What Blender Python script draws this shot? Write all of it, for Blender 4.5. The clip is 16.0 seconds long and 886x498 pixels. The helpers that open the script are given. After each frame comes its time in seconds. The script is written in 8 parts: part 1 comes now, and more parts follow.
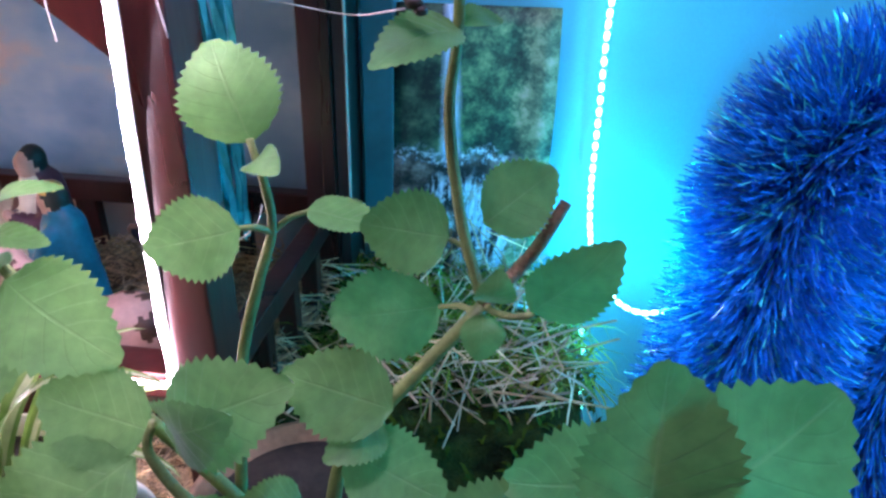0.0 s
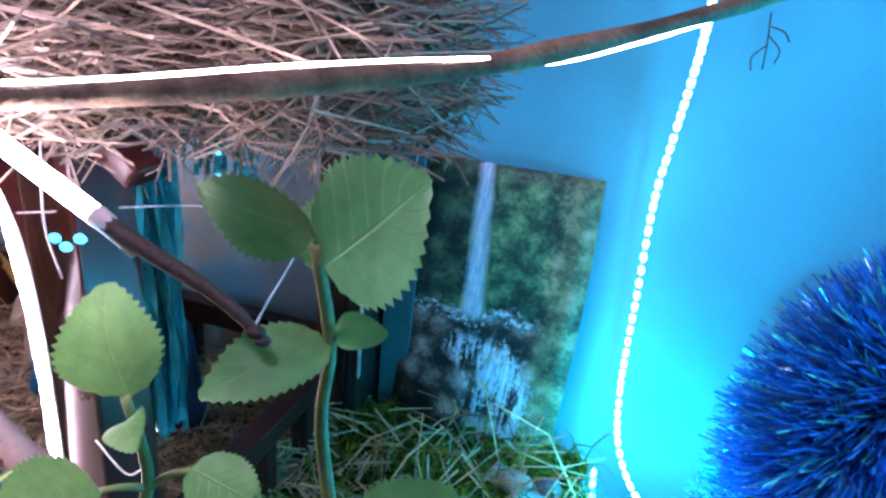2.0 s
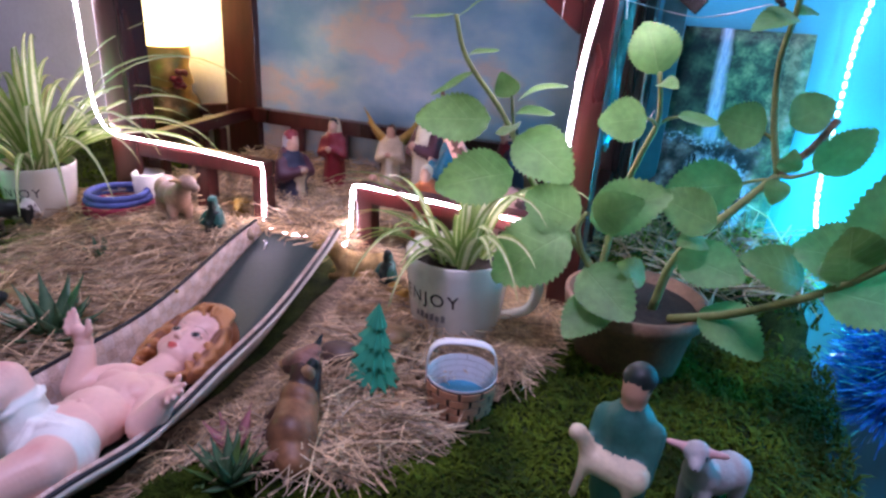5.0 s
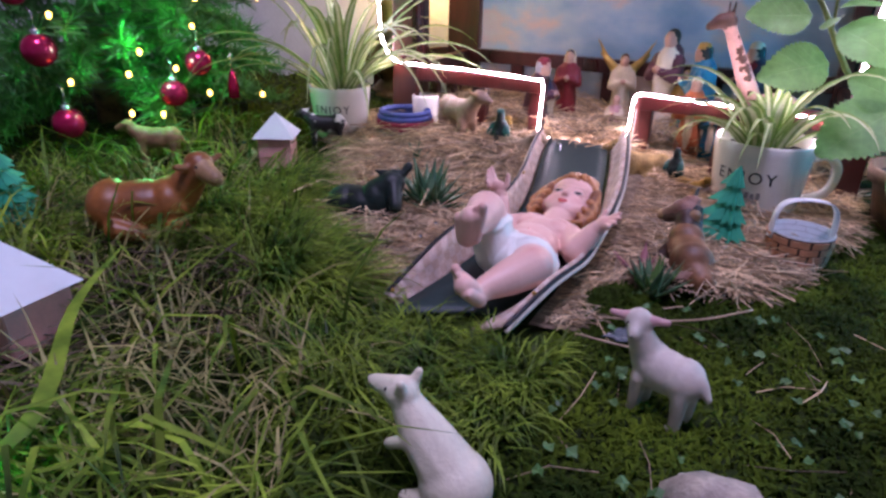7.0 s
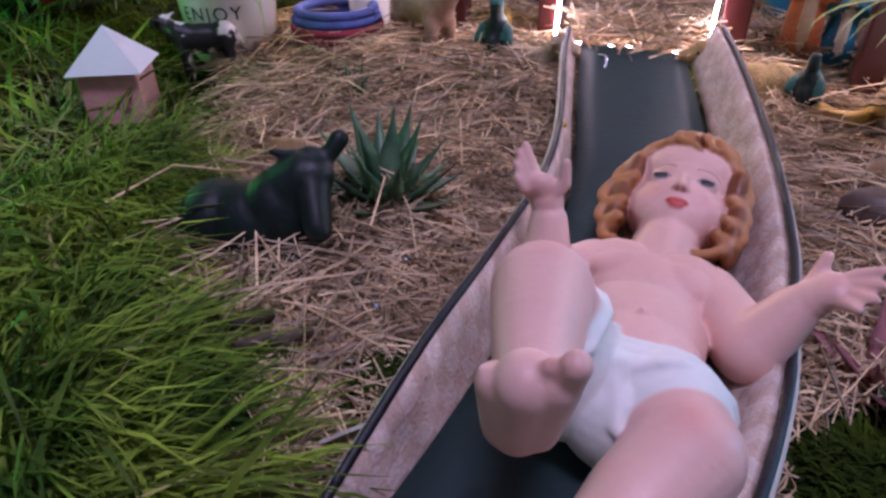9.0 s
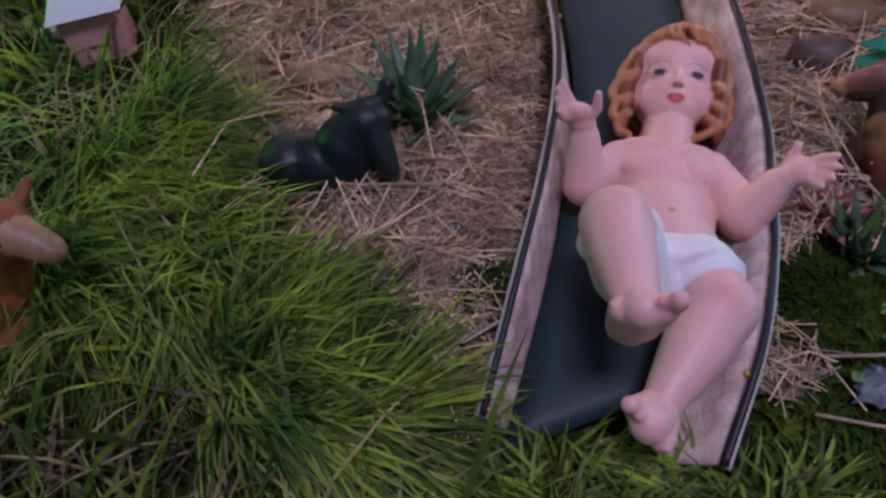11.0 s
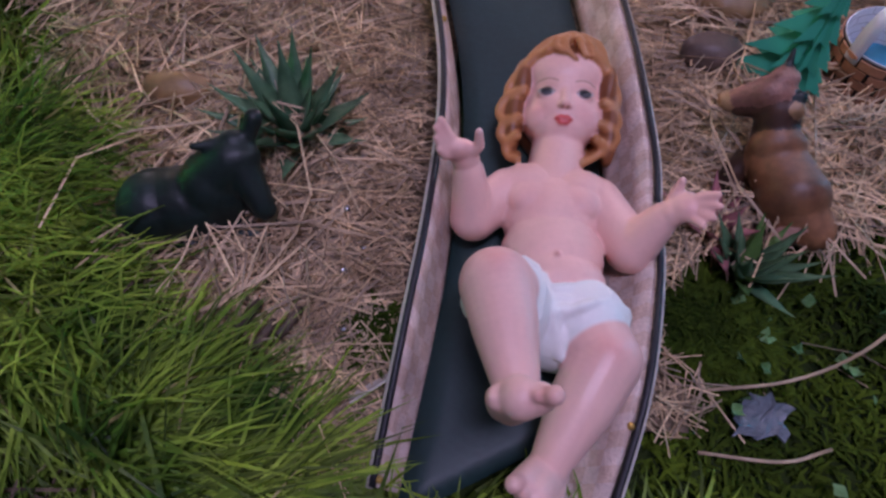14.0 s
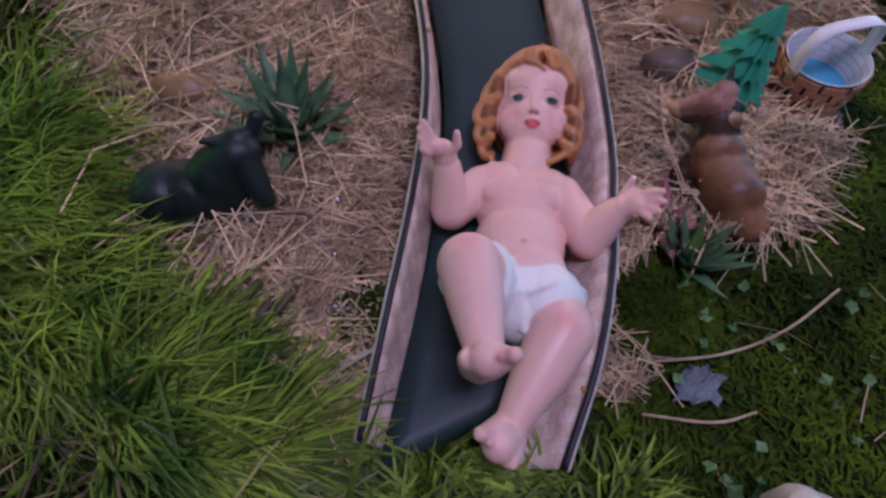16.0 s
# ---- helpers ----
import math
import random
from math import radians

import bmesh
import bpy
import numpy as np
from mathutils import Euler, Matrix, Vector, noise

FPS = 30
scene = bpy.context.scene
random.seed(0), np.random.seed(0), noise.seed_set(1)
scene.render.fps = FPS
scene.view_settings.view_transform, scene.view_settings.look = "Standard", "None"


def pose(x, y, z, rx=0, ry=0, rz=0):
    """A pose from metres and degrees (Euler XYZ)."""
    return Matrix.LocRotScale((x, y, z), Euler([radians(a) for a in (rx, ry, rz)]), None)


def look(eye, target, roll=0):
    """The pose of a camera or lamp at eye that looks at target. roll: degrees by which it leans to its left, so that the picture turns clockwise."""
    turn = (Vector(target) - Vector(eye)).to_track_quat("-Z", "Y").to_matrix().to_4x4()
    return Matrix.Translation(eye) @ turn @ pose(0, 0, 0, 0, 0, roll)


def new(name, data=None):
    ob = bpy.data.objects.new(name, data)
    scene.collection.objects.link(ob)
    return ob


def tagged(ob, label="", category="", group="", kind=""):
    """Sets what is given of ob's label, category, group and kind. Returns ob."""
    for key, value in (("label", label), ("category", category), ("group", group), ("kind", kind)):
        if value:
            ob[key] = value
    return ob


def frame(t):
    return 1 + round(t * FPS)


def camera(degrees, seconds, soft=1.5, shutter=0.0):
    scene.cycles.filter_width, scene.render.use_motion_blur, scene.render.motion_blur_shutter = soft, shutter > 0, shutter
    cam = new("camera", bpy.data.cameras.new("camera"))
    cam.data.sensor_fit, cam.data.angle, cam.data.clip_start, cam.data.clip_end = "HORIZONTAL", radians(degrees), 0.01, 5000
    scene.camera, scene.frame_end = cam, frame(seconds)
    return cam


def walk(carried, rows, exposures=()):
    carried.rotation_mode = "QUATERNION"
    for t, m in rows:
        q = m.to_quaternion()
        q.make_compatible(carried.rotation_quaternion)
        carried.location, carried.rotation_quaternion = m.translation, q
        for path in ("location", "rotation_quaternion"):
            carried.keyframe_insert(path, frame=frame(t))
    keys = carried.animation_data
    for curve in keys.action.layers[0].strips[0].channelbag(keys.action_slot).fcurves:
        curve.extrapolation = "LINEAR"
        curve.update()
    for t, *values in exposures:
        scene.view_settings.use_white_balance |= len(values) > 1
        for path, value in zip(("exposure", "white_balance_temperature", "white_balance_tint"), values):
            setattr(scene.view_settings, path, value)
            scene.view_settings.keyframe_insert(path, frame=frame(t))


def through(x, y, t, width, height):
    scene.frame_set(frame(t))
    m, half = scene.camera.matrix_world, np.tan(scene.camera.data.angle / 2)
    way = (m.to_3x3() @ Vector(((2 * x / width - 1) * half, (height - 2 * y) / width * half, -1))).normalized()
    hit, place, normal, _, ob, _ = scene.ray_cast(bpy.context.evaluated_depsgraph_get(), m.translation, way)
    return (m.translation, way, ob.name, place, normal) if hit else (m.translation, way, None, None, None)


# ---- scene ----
U = 0.14  # one plan unit in metres
cam = camera(70.7, 16.0, soft=2.7)
PATH = [
    (0, (0.4811, -0.2620, 0.3052), (0.4010, 0.6371, -0.1251), 1.78),
    (0.5, (0.5127, -0.2270, 0.3509), (0.3844, 0.6798, -0.0507), 2.65),
    (1, (0.5149, -0.2198, 0.3674), (0.3001, 0.6829, -0.0055), 2.82),
    (1.5, (0.5206, -0.2045, 0.3704), (0.2731, 0.6931, 0.0057), 4.57),
    (2, (0.5347, -0.1829, 0.3728), (0.2846, 0.7185, 0.0194), 5.68),
    (2.5, (0.5467, -0.1616, 0.3697), (0.3047, 0.7430, 0.0186), 5.48),
    (3, (0.5381, -0.1859, 0.3485), (0.2817, 0.7128, -0.0073), 4.83),
    (3.5, (0.5022, -0.2563, 0.3297), (0.2114, 0.6330, -0.0235), 3.44),
    (4, (0.4463, -0.3576, 0.3138), (0.1395, 0.5263, -0.0391), 3.63),
    (4.2, (0.4276, -0.3981, 0.3072), (0.1204, 0.4835, -0.0510), 3.76),
    (6.3, (0.4001, -0.6967, 0.2332), (-0.0039, 0.1316, -0.1549), 2.02),
    (6.5, (0.3673, -0.7132, 0.2262), (-0.0482, 0.1080, -0.1648), 1.68),
    (7, (0.2552, -0.7425, 0.2182), (-0.1695, 0.0684, -0.1844), 1.42),
    (7.5, (0.1956, -0.6941, 0.2151), (-0.2239, 0.1139, -0.1986), 0.17),
    (8, (0.1515, -0.6128, 0.1968), (-0.2487, 0.1827, -0.2580), -0.62),
    (8.5, (0.1401, -0.5109, 0.1660), (-0.2298, 0.2694, -0.3383), -0.91),
    (8.7, (0.1288, -0.4875, 0.1615), (-0.2290, 0.2891, -0.3570), -0.71),
    (10.8, (0.0809, -0.5109, 0.2497), (-0.1160, 0.0796, -0.5329), -6.86),
    (11, (0.0650, -0.5140, 0.2512), (-0.1129, 0.0684, -0.5421), -7.12),
    (11.5, (0.0724, -0.4980, 0.2680), (-0.0710, 0.0650, -0.5459), -8.32),
    (12, (0.0930, -0.4723, 0.2576), (-0.0207, 0.0747, -0.5718), -8.65),
    (12.5, (0.0910, -0.4490, 0.2443), (0.0003, 0.0775, -0.6010), -7.35),
    (13, (0.0886, -0.4452, 0.2445), (0.0094, 0.0694, -0.6092), -5.43),
    (13.5, (0.0817, -0.4531, 0.2568), (0.0128, 0.0541, -0.6023), -3.54),
    (14, (0.0790, -0.4589, 0.2668), (0.0192, 0.0425, -0.5964), -2.07),
    (14.5, (0.0772, -0.4680, 0.2740), (0.0256, 0.0371, -0.5875), -0.66),
    (15, (0.0784, -0.4739, 0.2824), (0.0364, 0.0281, -0.5815), 0.64),
    (15.5, (0.0826, -0.4817, 0.2867), (0.0456, 0.0233, -0.5756), 1.15),
    (16, (0.0828, -0.4817, 0.2948), (0.0496, 0.0204, -0.5695), 1.27),
]
walk(cam, [(t, look(eye, target, roll)) for t, eye, target, roll in PATH],
     [(0, 0.33), (1, 0.15), (3.5, 0.06), (4.2, 0.2), (6.5, 0.55), (7.5, 0.45), (8.5, 0.27), (10.8, -0.15), (11.5, -0.12), (13, 0.0), (16, 0.0)])

# ---- light ----
world = bpy.data.worlds.new("room_air")
scene.world = world
world.use_nodes = True
world.node_tree.nodes["Background"].inputs[0].default_value = (0.5, 0.48, 0.6, 1)
world.node_tree.nodes["Background"].inputs[1].default_value = 0.02
scene.view_settings.exposure = 0.0


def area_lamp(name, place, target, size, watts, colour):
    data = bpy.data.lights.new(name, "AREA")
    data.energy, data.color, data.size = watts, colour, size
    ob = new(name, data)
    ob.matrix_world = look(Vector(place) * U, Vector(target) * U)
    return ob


def point_lamp(name, place, watts, colour, radius=0.01):
    data = bpy.data.lights.new(name, "POINT")
    data.energy, data.color, data.shadow_soft_size = watts, colour, radius
    ob = new(name, data)
    ob.location = Vector(place) * U
    return ob


# unseen lamp overhead, added as soft violet fill for the whole room
area_lamp("ceiling_fill_light", (2, -5, 14.3), (1, -2.5, 0), 0.5, 37.0, (0.66, 0.57, 1.0))
point_lamp("lantern_flame", (-2.62, 1.75, 1.75), 1.15, (1.0, 0.60, 0.20), 0.02)
# added cyan lights without bulbs: boost for bead glow, drape and garland
point_lamp("cyan_fill_light", (4.3, 1.5, 0.55), 1.15, (0.0, 0.58, 1.0), 0.02)
point_lamp("cyan_fill_light", (4.95, 0.55, 2.45), 1.7, (0.0, 0.53, 1.0), 0.03)
point_lamp("cyan_fill_light", (5.3, 0.0, 0.7), 2.5, (0.0, 0.5, 1.0), 0.03)
point_lamp("green_bulb_fill_light", (4.05, 1.65, 0.3), 0.018, (0.0, 1.0, 0.35), 0.008)
point_lamp("green_bulb_fill_light", (-0.05, -4.70, 0.22), 0.025, (0.0, 1.0, 0.35), 0.006)
# no bulb here: green fill added to brighten the fir tree
point_lamp("green_bulb_fill_light", (-2.85, -1.75, 0.95), 0.42, (0.1, 1.0, 0.3), 0.01)

# ---- building helpers (plan units; everything is scaled by U) ----
ORIGIN = {}


def V(*p):
    return Vector(p)


def thing(name, place, label, category, group="", kind=""):
    ob = new(name)
    ob.location = Vector(place) * U
    ob.empty_display_size = 0.01
    ORIGIN[ob] = Vector(place)
    return tagged(ob, label, category, group, kind)


def mesh_of(bm, name, materials, smooth=True):
    me = bpy.data.meshes.new(name)
    bm.to_mesh(me)
    bm.free()
    for m in materials if isinstance(materials, (list, tuple)) else [materials]:
        me.materials.append(m)
    if smooth:
        me.shade_smooth()
    return me


def part(name, bm, materials, parent=None, label="", smooth=True):
    base = ORIGIN[parent] if parent else Vector((0, 0, 0))
    bm.transform(Matrix.Scale(U, 4) @ Matrix.Translation(-base))
    ob = new(name, mesh_of(bm, name, materials, smooth))
    if parent:
        ob.parent = parent
    ORIGIN[ob] = base
    return tagged(ob, label)


def single(name, bm, materials, place, label, category, group="", kind="", smooth=True):
    """A top-level thing that is one mesh."""
    place = Vector(place)
    bm.transform(Matrix.Scale(U, 4) @ Matrix.Translation(-place))
    ob = new(name, mesh_of(bm, name, materials, smooth))
    ob.location = place * U
    ORIGIN[ob] = place
    return tagged(ob, label, category, group, kind)


def box(bm, lo, hi, bevel=0.0, m=None, mat=0):
    lo, hi = Vector(lo), Vector(hi)
    r = bmesh.ops.create_cube(bm, size=1.0, matrix=Matrix.Translation((lo + hi) / 2) @ Matrix.Diagonal((*(hi - lo), 1)))
    vs = r["verts"]
    if bevel:
        es = list({e for v in vs for e in v.link_edges})
        r2 = bmesh.ops.bevel(bm, geom=es, offset=bevel, segments=2, affect="EDGES", profile=0.6)
        vs = list({v for f in r2["faces"] for v in f.verts} | {v for v in vs if v.is_valid})
    if m is not None:
        bmesh.ops.transform(bm, matrix=m, verts=vs)
    for f in {f for v in vs for f in v.link_faces}:
        f.material_index = mat
    return vs


def beam(bm, a, b, w, h, bevel=0.02, up=(0, 0, 1), mat=0):
    """A squared timber from a to b, w across, h along up."""
    a, b = Vector(a), Vector(b)
    d = (b - a).normalized()
    s = d.cross(Vector(up))
    s = s.normalized() if s.length > 1e-4 else Vector((1, 0, 0))
    n = s.cross(d).normalized()
    m = Matrix((s, d, n)).transposed().to_4x4()
    m.translation = (a + b) / 2
    L = (b - a).length
    return box(bm, (-w / 2, -L / 2, -h / 2), (w / 2, L / 2, h / 2), bevel, m, mat)


def spline(points, n):
    """Catmull-Rom through the points, n steps a span."""
    P = [Vector(p) for p in points]
    P = [P[0] * 2 - P[1]] + P + [P[-1] * 2 - P[-2]]
    out = []
    for i in range(1, len(P) - 2):
        p0, p1, p2, p3 = P[i - 1 : i + 3]
        for k in range(n):
            t = k / n
            out.append(0.5 * (2 * p1 + (p2 - p0) * t + (2 * p0 - 5 * p1 + 4 * p2 - p3) * t * t + (3 * p1 - p0 - 3 * p2 + p3) * t ** 3))
    return out + [P[-2]]


def tube(bm, pts, radius, seg=8, cap=True, mat=0):
    """A round tube along pts; radius is a number or a function of 0..1."""
    pts = [Vector(p) for p in pts]
    f = radius if callable(radius) else (lambda s: radius)
    rings, n = [], len(pts)
    d0 = (pts[1] - pts[0]).normalized()
    side = d0.orthogonal().normalized()
    for i, p in enumerate(pts):
        d = (pts[min(i + 1, n - 1)] - pts[max(i - 1, 0)]).normalized()
        side = (side - d * side.dot(d)).normalized()
        o = d.cross(side)
        r = f(i / (n - 1))
        rings.append([bm.verts.new(p + (side * math.cos(a) + o * math.sin(a)) * r) for a in (2 * math.pi * k / seg for k in range(seg))])
    for a, b in zip(rings, rings[1:]):
        for k in range(seg):
            bm.faces.new((a[k], a[(k + 1) % seg], b[(k + 1) % seg], b[k])).material_index = mat
    if cap:
        bm.faces.new(rings[0][::-1]).material_index = mat
        bm.faces.new(rings[-1]).material_index = mat
    return rings


def lathe(bm, profile, place=(0, 0, 0), seg=32, mat=0):
    """Turns (radius, height) pairs about the upright through place."""
    o = Vector(place)
    rings = []
    for r, z in profile:
        if r < 1e-5:
            rings.append([bm.verts.new(o + V(0, 0, z))])
        else:
            rings.append([bm.verts.new(o + V(r * math.cos(a), r * math.sin(a), z)) for a in (2 * math.pi * k / seg for k in range(seg))])
    for a, b in zip(rings, rings[1:]):
        for k in range(seg):
            k2 = (k + 1) % seg
            if len(a) == 1 and len(b) == 1:
                continue
            if len(a) == 1:
                f = bm.faces.new((a[0], b[k2], b[k]))
            elif len(b) == 1:
                f = bm.faces.new((a[k], a[k2], b[0]))
            else:
                f = bm.faces.new((a[k], a[k2], b[k2], b[k]))
            f.material_index = mat
    return rings


def ball(bm, c, r, sub=2, rot=None, mat=0):
    r = Vector((r, r, r)) if isinstance(r, (int, float)) else Vector(r)
    m = Matrix.Translation(c) @ (rot.to_matrix().to_4x4() if rot else Matrix()) @ Matrix.Diagonal((*r, 1))
    got = bmesh.ops.create_icosphere(bm, subdivisions=sub, radius=1.0, matrix=m)
    for f in {f for v in got["verts"] for f in v.link_faces}:
        f.material_index = mat
    return got["verts"]


def pydata(name, verts, faces, materials, parent=None, smooth=False):
    me = bpy.data.meshes.new(name)
    me.from_pydata(np.asarray(verts).tolist(), [], faces.tolist() if hasattr(faces, "tolist") else faces)
    for m in materials if isinstance(materials, (list, tuple)) else [materials]:
        me.materials.append(m)
    if smooth:
        me.shade_smooth()
    ob = new(name, me)
    if parent:
        ob.parent = parent
    return ob


def unit_ball(sub):
    bm = bmesh.new()
    bmesh.ops.create_icosphere(bm, subdivisions=sub, radius=1.0)
    v = np.array([list(w.co) for w in bm.verts])
    f = np.array([[w.index for w in g.verts] for g in bm.faces])
    bm.free()
    return v, f


UNIT = {2: unit_ball(2), 3: unit_ball(3)}


def figure(name, prims, materials, place, label, category, turn=0.0, size=1.0, voxel=0.02, smooth=4, group="", stretch=(1, 1, 1)):
    """A small painted figurine: rounded masses grown together into one mesh, painted by the mass that lies nearest.
    prims: ("e", centre, radii, paint[, (rx, ry, rz)]) or ("c", a, b, ra, rb, paint)."""
    vs, fs, count = [], [], 0

    def put(c, r, rot, k):
        nonlocal count
        q = UNIT[k][0] * np.array(r, float)
        if rot is not None:
            q = q @ np.array(rot.to_matrix()).T
        vs.append(q + np.array(c, float))
        fs.append(UNIT[k][1] + count)
        count += len(q)

    for p in prims:
        if p[0] == "e":
            put(p[1], p[2], Euler([radians(a) for a in p[4]]) if len(p) > 4 else None, 3)
        else:
            a, b, ra, rb = Vector(p[1]), Vector(p[2]), p[3], p[4]
            n = min(max(2, int((b - a).length / (0.2 * max(min(ra, rb), voxel)))), 40)
            for k in range(n + 1):
                put(a.lerp(b, k / n), ra + (rb - ra) * k / n, None, 3 if ra > 0.045 and voxel < 0.01 else 2)
    me = bpy.data.meshes.new(name)
    me.from_pydata(np.concatenate(vs).tolist(), [], np.concatenate(fs).tolist())
    tmp = new(name, me)
    mod = tmp.modifiers.new("grow", "REMESH")
    mod.mode, mod.voxel_size = "VOXEL", voxel
    sm = tmp.modifiers.new("soften", "SMOOTH")
    sm.factor, sm.iterations = 0.5, smooth
    out = bpy.data.meshes.new_from_object(tmp.evaluated_get(bpy.context.evaluated_depsgraph_get()))
    bpy.data.objects.remove(tmp)
    n = len(out.polygons)
    c = np.zeros(n * 3)
    out.polygons.foreach_get("center", c)
    c = c.reshape(-1, 3)
    best, paint = np.full(n, 1e9), np.zeros(n, int)
    for p in prims:
        if p[0] == "e":
            r = np.array(p[2] if not isinstance(p[2], (int, float)) else [p[2]] * 3, float)
            q = c - np.array(p[1])
            if len(p) > 4:
                q = q @ np.array(Euler([radians(a) for a in p[4]]).to_matrix())
            d = (np.linalg.norm(q / r, axis=1) - 1) * r.min()
            k = p[3]
        else:
            a, b = np.array(p[1], float), np.array(p[2], float)
            ab = b - a
            t = np.clip((c - a) @ ab / max(ab @ ab, 1e-9), 0, 1)
            d = np.linalg.norm(c - a - t[:, None] * ab, axis=1) - (p[3] + (p[4] - p[3]) * t)
            k = p[5]
        near = d < best - 1e-6
        best[near], paint[near] = d[near], k
    out.materials.clear()
    for m in materials:
        out.materials.append(m)
    out.polygons.foreach_set("material_index", paint.astype(np.int32))
    out.transform(Matrix.Scale(U * size, 4) @ Matrix.Diagonal((*stretch, 1)))
    out.shade_smooth()
    out.name = name
    ob = new(name, out)
    ob.location = Vector(place) * U
    ob.rotation_euler = (0, 0, radians(turn))
    ORIGIN[ob] = Vector(place)
    return tagged(ob, label, category, group)


def smooth01(t):
    t = np.clip(t, 0, 1)
    return t * t * (3 - 2 * t)


def ground_z(x, y):
    """Height of the mossy ground, in plan units."""
    x, y = np.asarray(x, float), np.asarray(y, float)
    back = 0.15 * smooth01((y + 1.5) / 1.4) * (1 - 0.65 * smooth01((x - 0.95) / 0.4) * (y < 0.3))
    lump = 0.03 * np.sin(3.1 * x + 1.7) * np.cos(2.7 * y - 0.4) + 0.02 * np.sin(7.3 * x - 2.2 * y) + 0.012 * np.cos(11 * x + 9 * y)
    bed = 1 - smooth01((np.abs(x - 0.68) - 0.35) / 0.3) * 1.0
    return back + lump * (1 - np.clip(bed, 0, 1)) - 0.03 * np.clip(bed, 0, 1) * (y < -0.3)

# ---- materials ----
def material(name, base, rough=0.6, metal=0.0, vary=0.25, scale=30.0, bump=0.15, fine=None, second=None, mix_scale=None, spec=0.5, island=False, coat=0.0, sub=0.0, stretch=(1, 1, 1), island_gap=0.0):
    """A procedural surface: base colour varied at two scales, with fine relief."""
    m = bpy.data.materials.new(name)
    m.use_nodes = True
    nt = m.node_tree
    N, L = nt.nodes, nt.links
    b = N["Principled BSDF"]
    tc = N.new("ShaderNodeTexCoord")
    mp = N.new("ShaderNodeMapping")
    mp.inputs["Scale"].default_value = stretch
    L.new(tc.outputs["Object"], mp.inputs[0])
    n1, n2 = N.new("ShaderNodeTexNoise"), N.new("ShaderNodeTexNoise")
    n1.inputs["Scale"].default_value, n1.inputs["Detail"].default_value = scale, 5
    n2.inputs["Scale"].default_value, n2.inputs["Detail"].default_value = fine or scale * 9, 3
    L.new(mp.outputs[0], n1.inputs["Vector"])
    L.new(mp.outputs[0], n2.inputs["Vector"])
    c2 = second or tuple(v * (1 - vary) for v in base)
    hi = tuple(min(1, v * (1 + vary * 0.5)) for v in base)
    ramp = N.new("ShaderNodeValToRGB")
    ramp.color_ramp.elements[0].position, ramp.color_ramp.elements[1].position = 0.35, 0.68
    ramp.color_ramp.elements[0].color, ramp.color_ramp.elements[1].color = (*c2, 1), (*hi, 1)
    L.new(n1.outputs["Fac"], ramp.inputs[0])
    mul = N.new("ShaderNodeMixRGB")
    mul.blend_type, mul.inputs[0].default_value = "MULTIPLY", min(1.0, vary * 1.2)
    L.new(ramp.outputs[0], mul.inputs[1])
    r2 = N.new("ShaderNodeValToRGB")
    r2.color_ramp.elements[0].position, r2.color_ramp.elements[1].position = 0.3, 0.7
    r2.color_ramp.elements[0].color = (0.45, 0.45, 0.45, 1)
    L.new(n2.outputs["Fac"], r2.inputs[0])
    L.new(r2.outputs[0], mul.inputs[2])
    col = mul.outputs[0]
    if island:
        geo = N.new("ShaderNodeNewGeometry")
        ri = N.new("ShaderNodeValToRGB")
        ri.color_ramp.elements[0].color, ri.color_ramp.elements[1].color = (0.5 - island_gap, 0.5 - island_gap, 0.5 - island_gap, 1), (1.25 + 1.1 * island_gap, 1.2 + island_gap, 1.1, 1)
        L.new(geo.outputs["Random Per Island"], ri.inputs[0])
        mi = N.new("ShaderNodeMixRGB")
        mi.blend_type, mi.inputs[0].default_value = "MULTIPLY", 0.8
        L.new(col, mi.inputs[1])
        L.new(ri.outputs[0], mi.inputs[2])
        col = mi.outputs[0]
    L.new(col, b.inputs["Base Color"])
    rr = N.new("ShaderNodeMapRange")
    rr.inputs["To Min"].default_value, rr.inputs["To Max"].default_value = max(0.03, rough - 0.12), min(1, rough + 0.12)
    L.new(n1.outputs["Fac"], rr.inputs[0])
    L.new(rr.outputs[0], b.inputs["Roughness"])
    b.inputs["Metallic"].default_value = metal
    b.inputs["Specular IOR Level"].default_value = spec
    b.inputs["Coat Weight"].default_value = coat
    b.inputs["Coat Roughness"].default_value = 0.12
    if sub:
        b.inputs["Subsurface Weight"].default_value = sub
        b.inputs["Subsurface Radius"].default_value = (0.004, 0.0015, 0.001)
    if bump:
        bp = N.new("ShaderNodeBump")
        bp.inputs["Strength"].default_value, bp.inputs["Distance"].default_value = bump, 0.002
        L.new(n2.outputs["Fac"], bp.inputs["Height"])
        L.new(bp.outputs[0], b.inputs["Normal"])
    return m


def leafy(name, base, second, rough=0.45, scale=60.0, through=0.25, island=True, gap=0.0, spec=0.5):
    """A thin living leaf, some light coming through."""
    m = material(name, base, rough, 0, 0.3, scale, 0.1, second=second, island=island, island_gap=gap, spec=spec)
    nt = m.node_tree
    b = nt.nodes["Principled BSDF"]
    out = nt.nodes["Material Output"]
    tr = nt.nodes.new("ShaderNodeBsdfTranslucent")
    mx = nt.nodes.new("ShaderNodeMixShader")
    mx.inputs[0].default_value = through
    nt.links.new(b.inputs["Base Color"].links[0].from_socket, tr.inputs[0])
    nt.links.new(b.outputs[0], mx.inputs[1])
    nt.links.new(tr.outputs[0], mx.inputs[2])
    nt.links.new(mx.outputs[0], out.inputs[0])
    return m


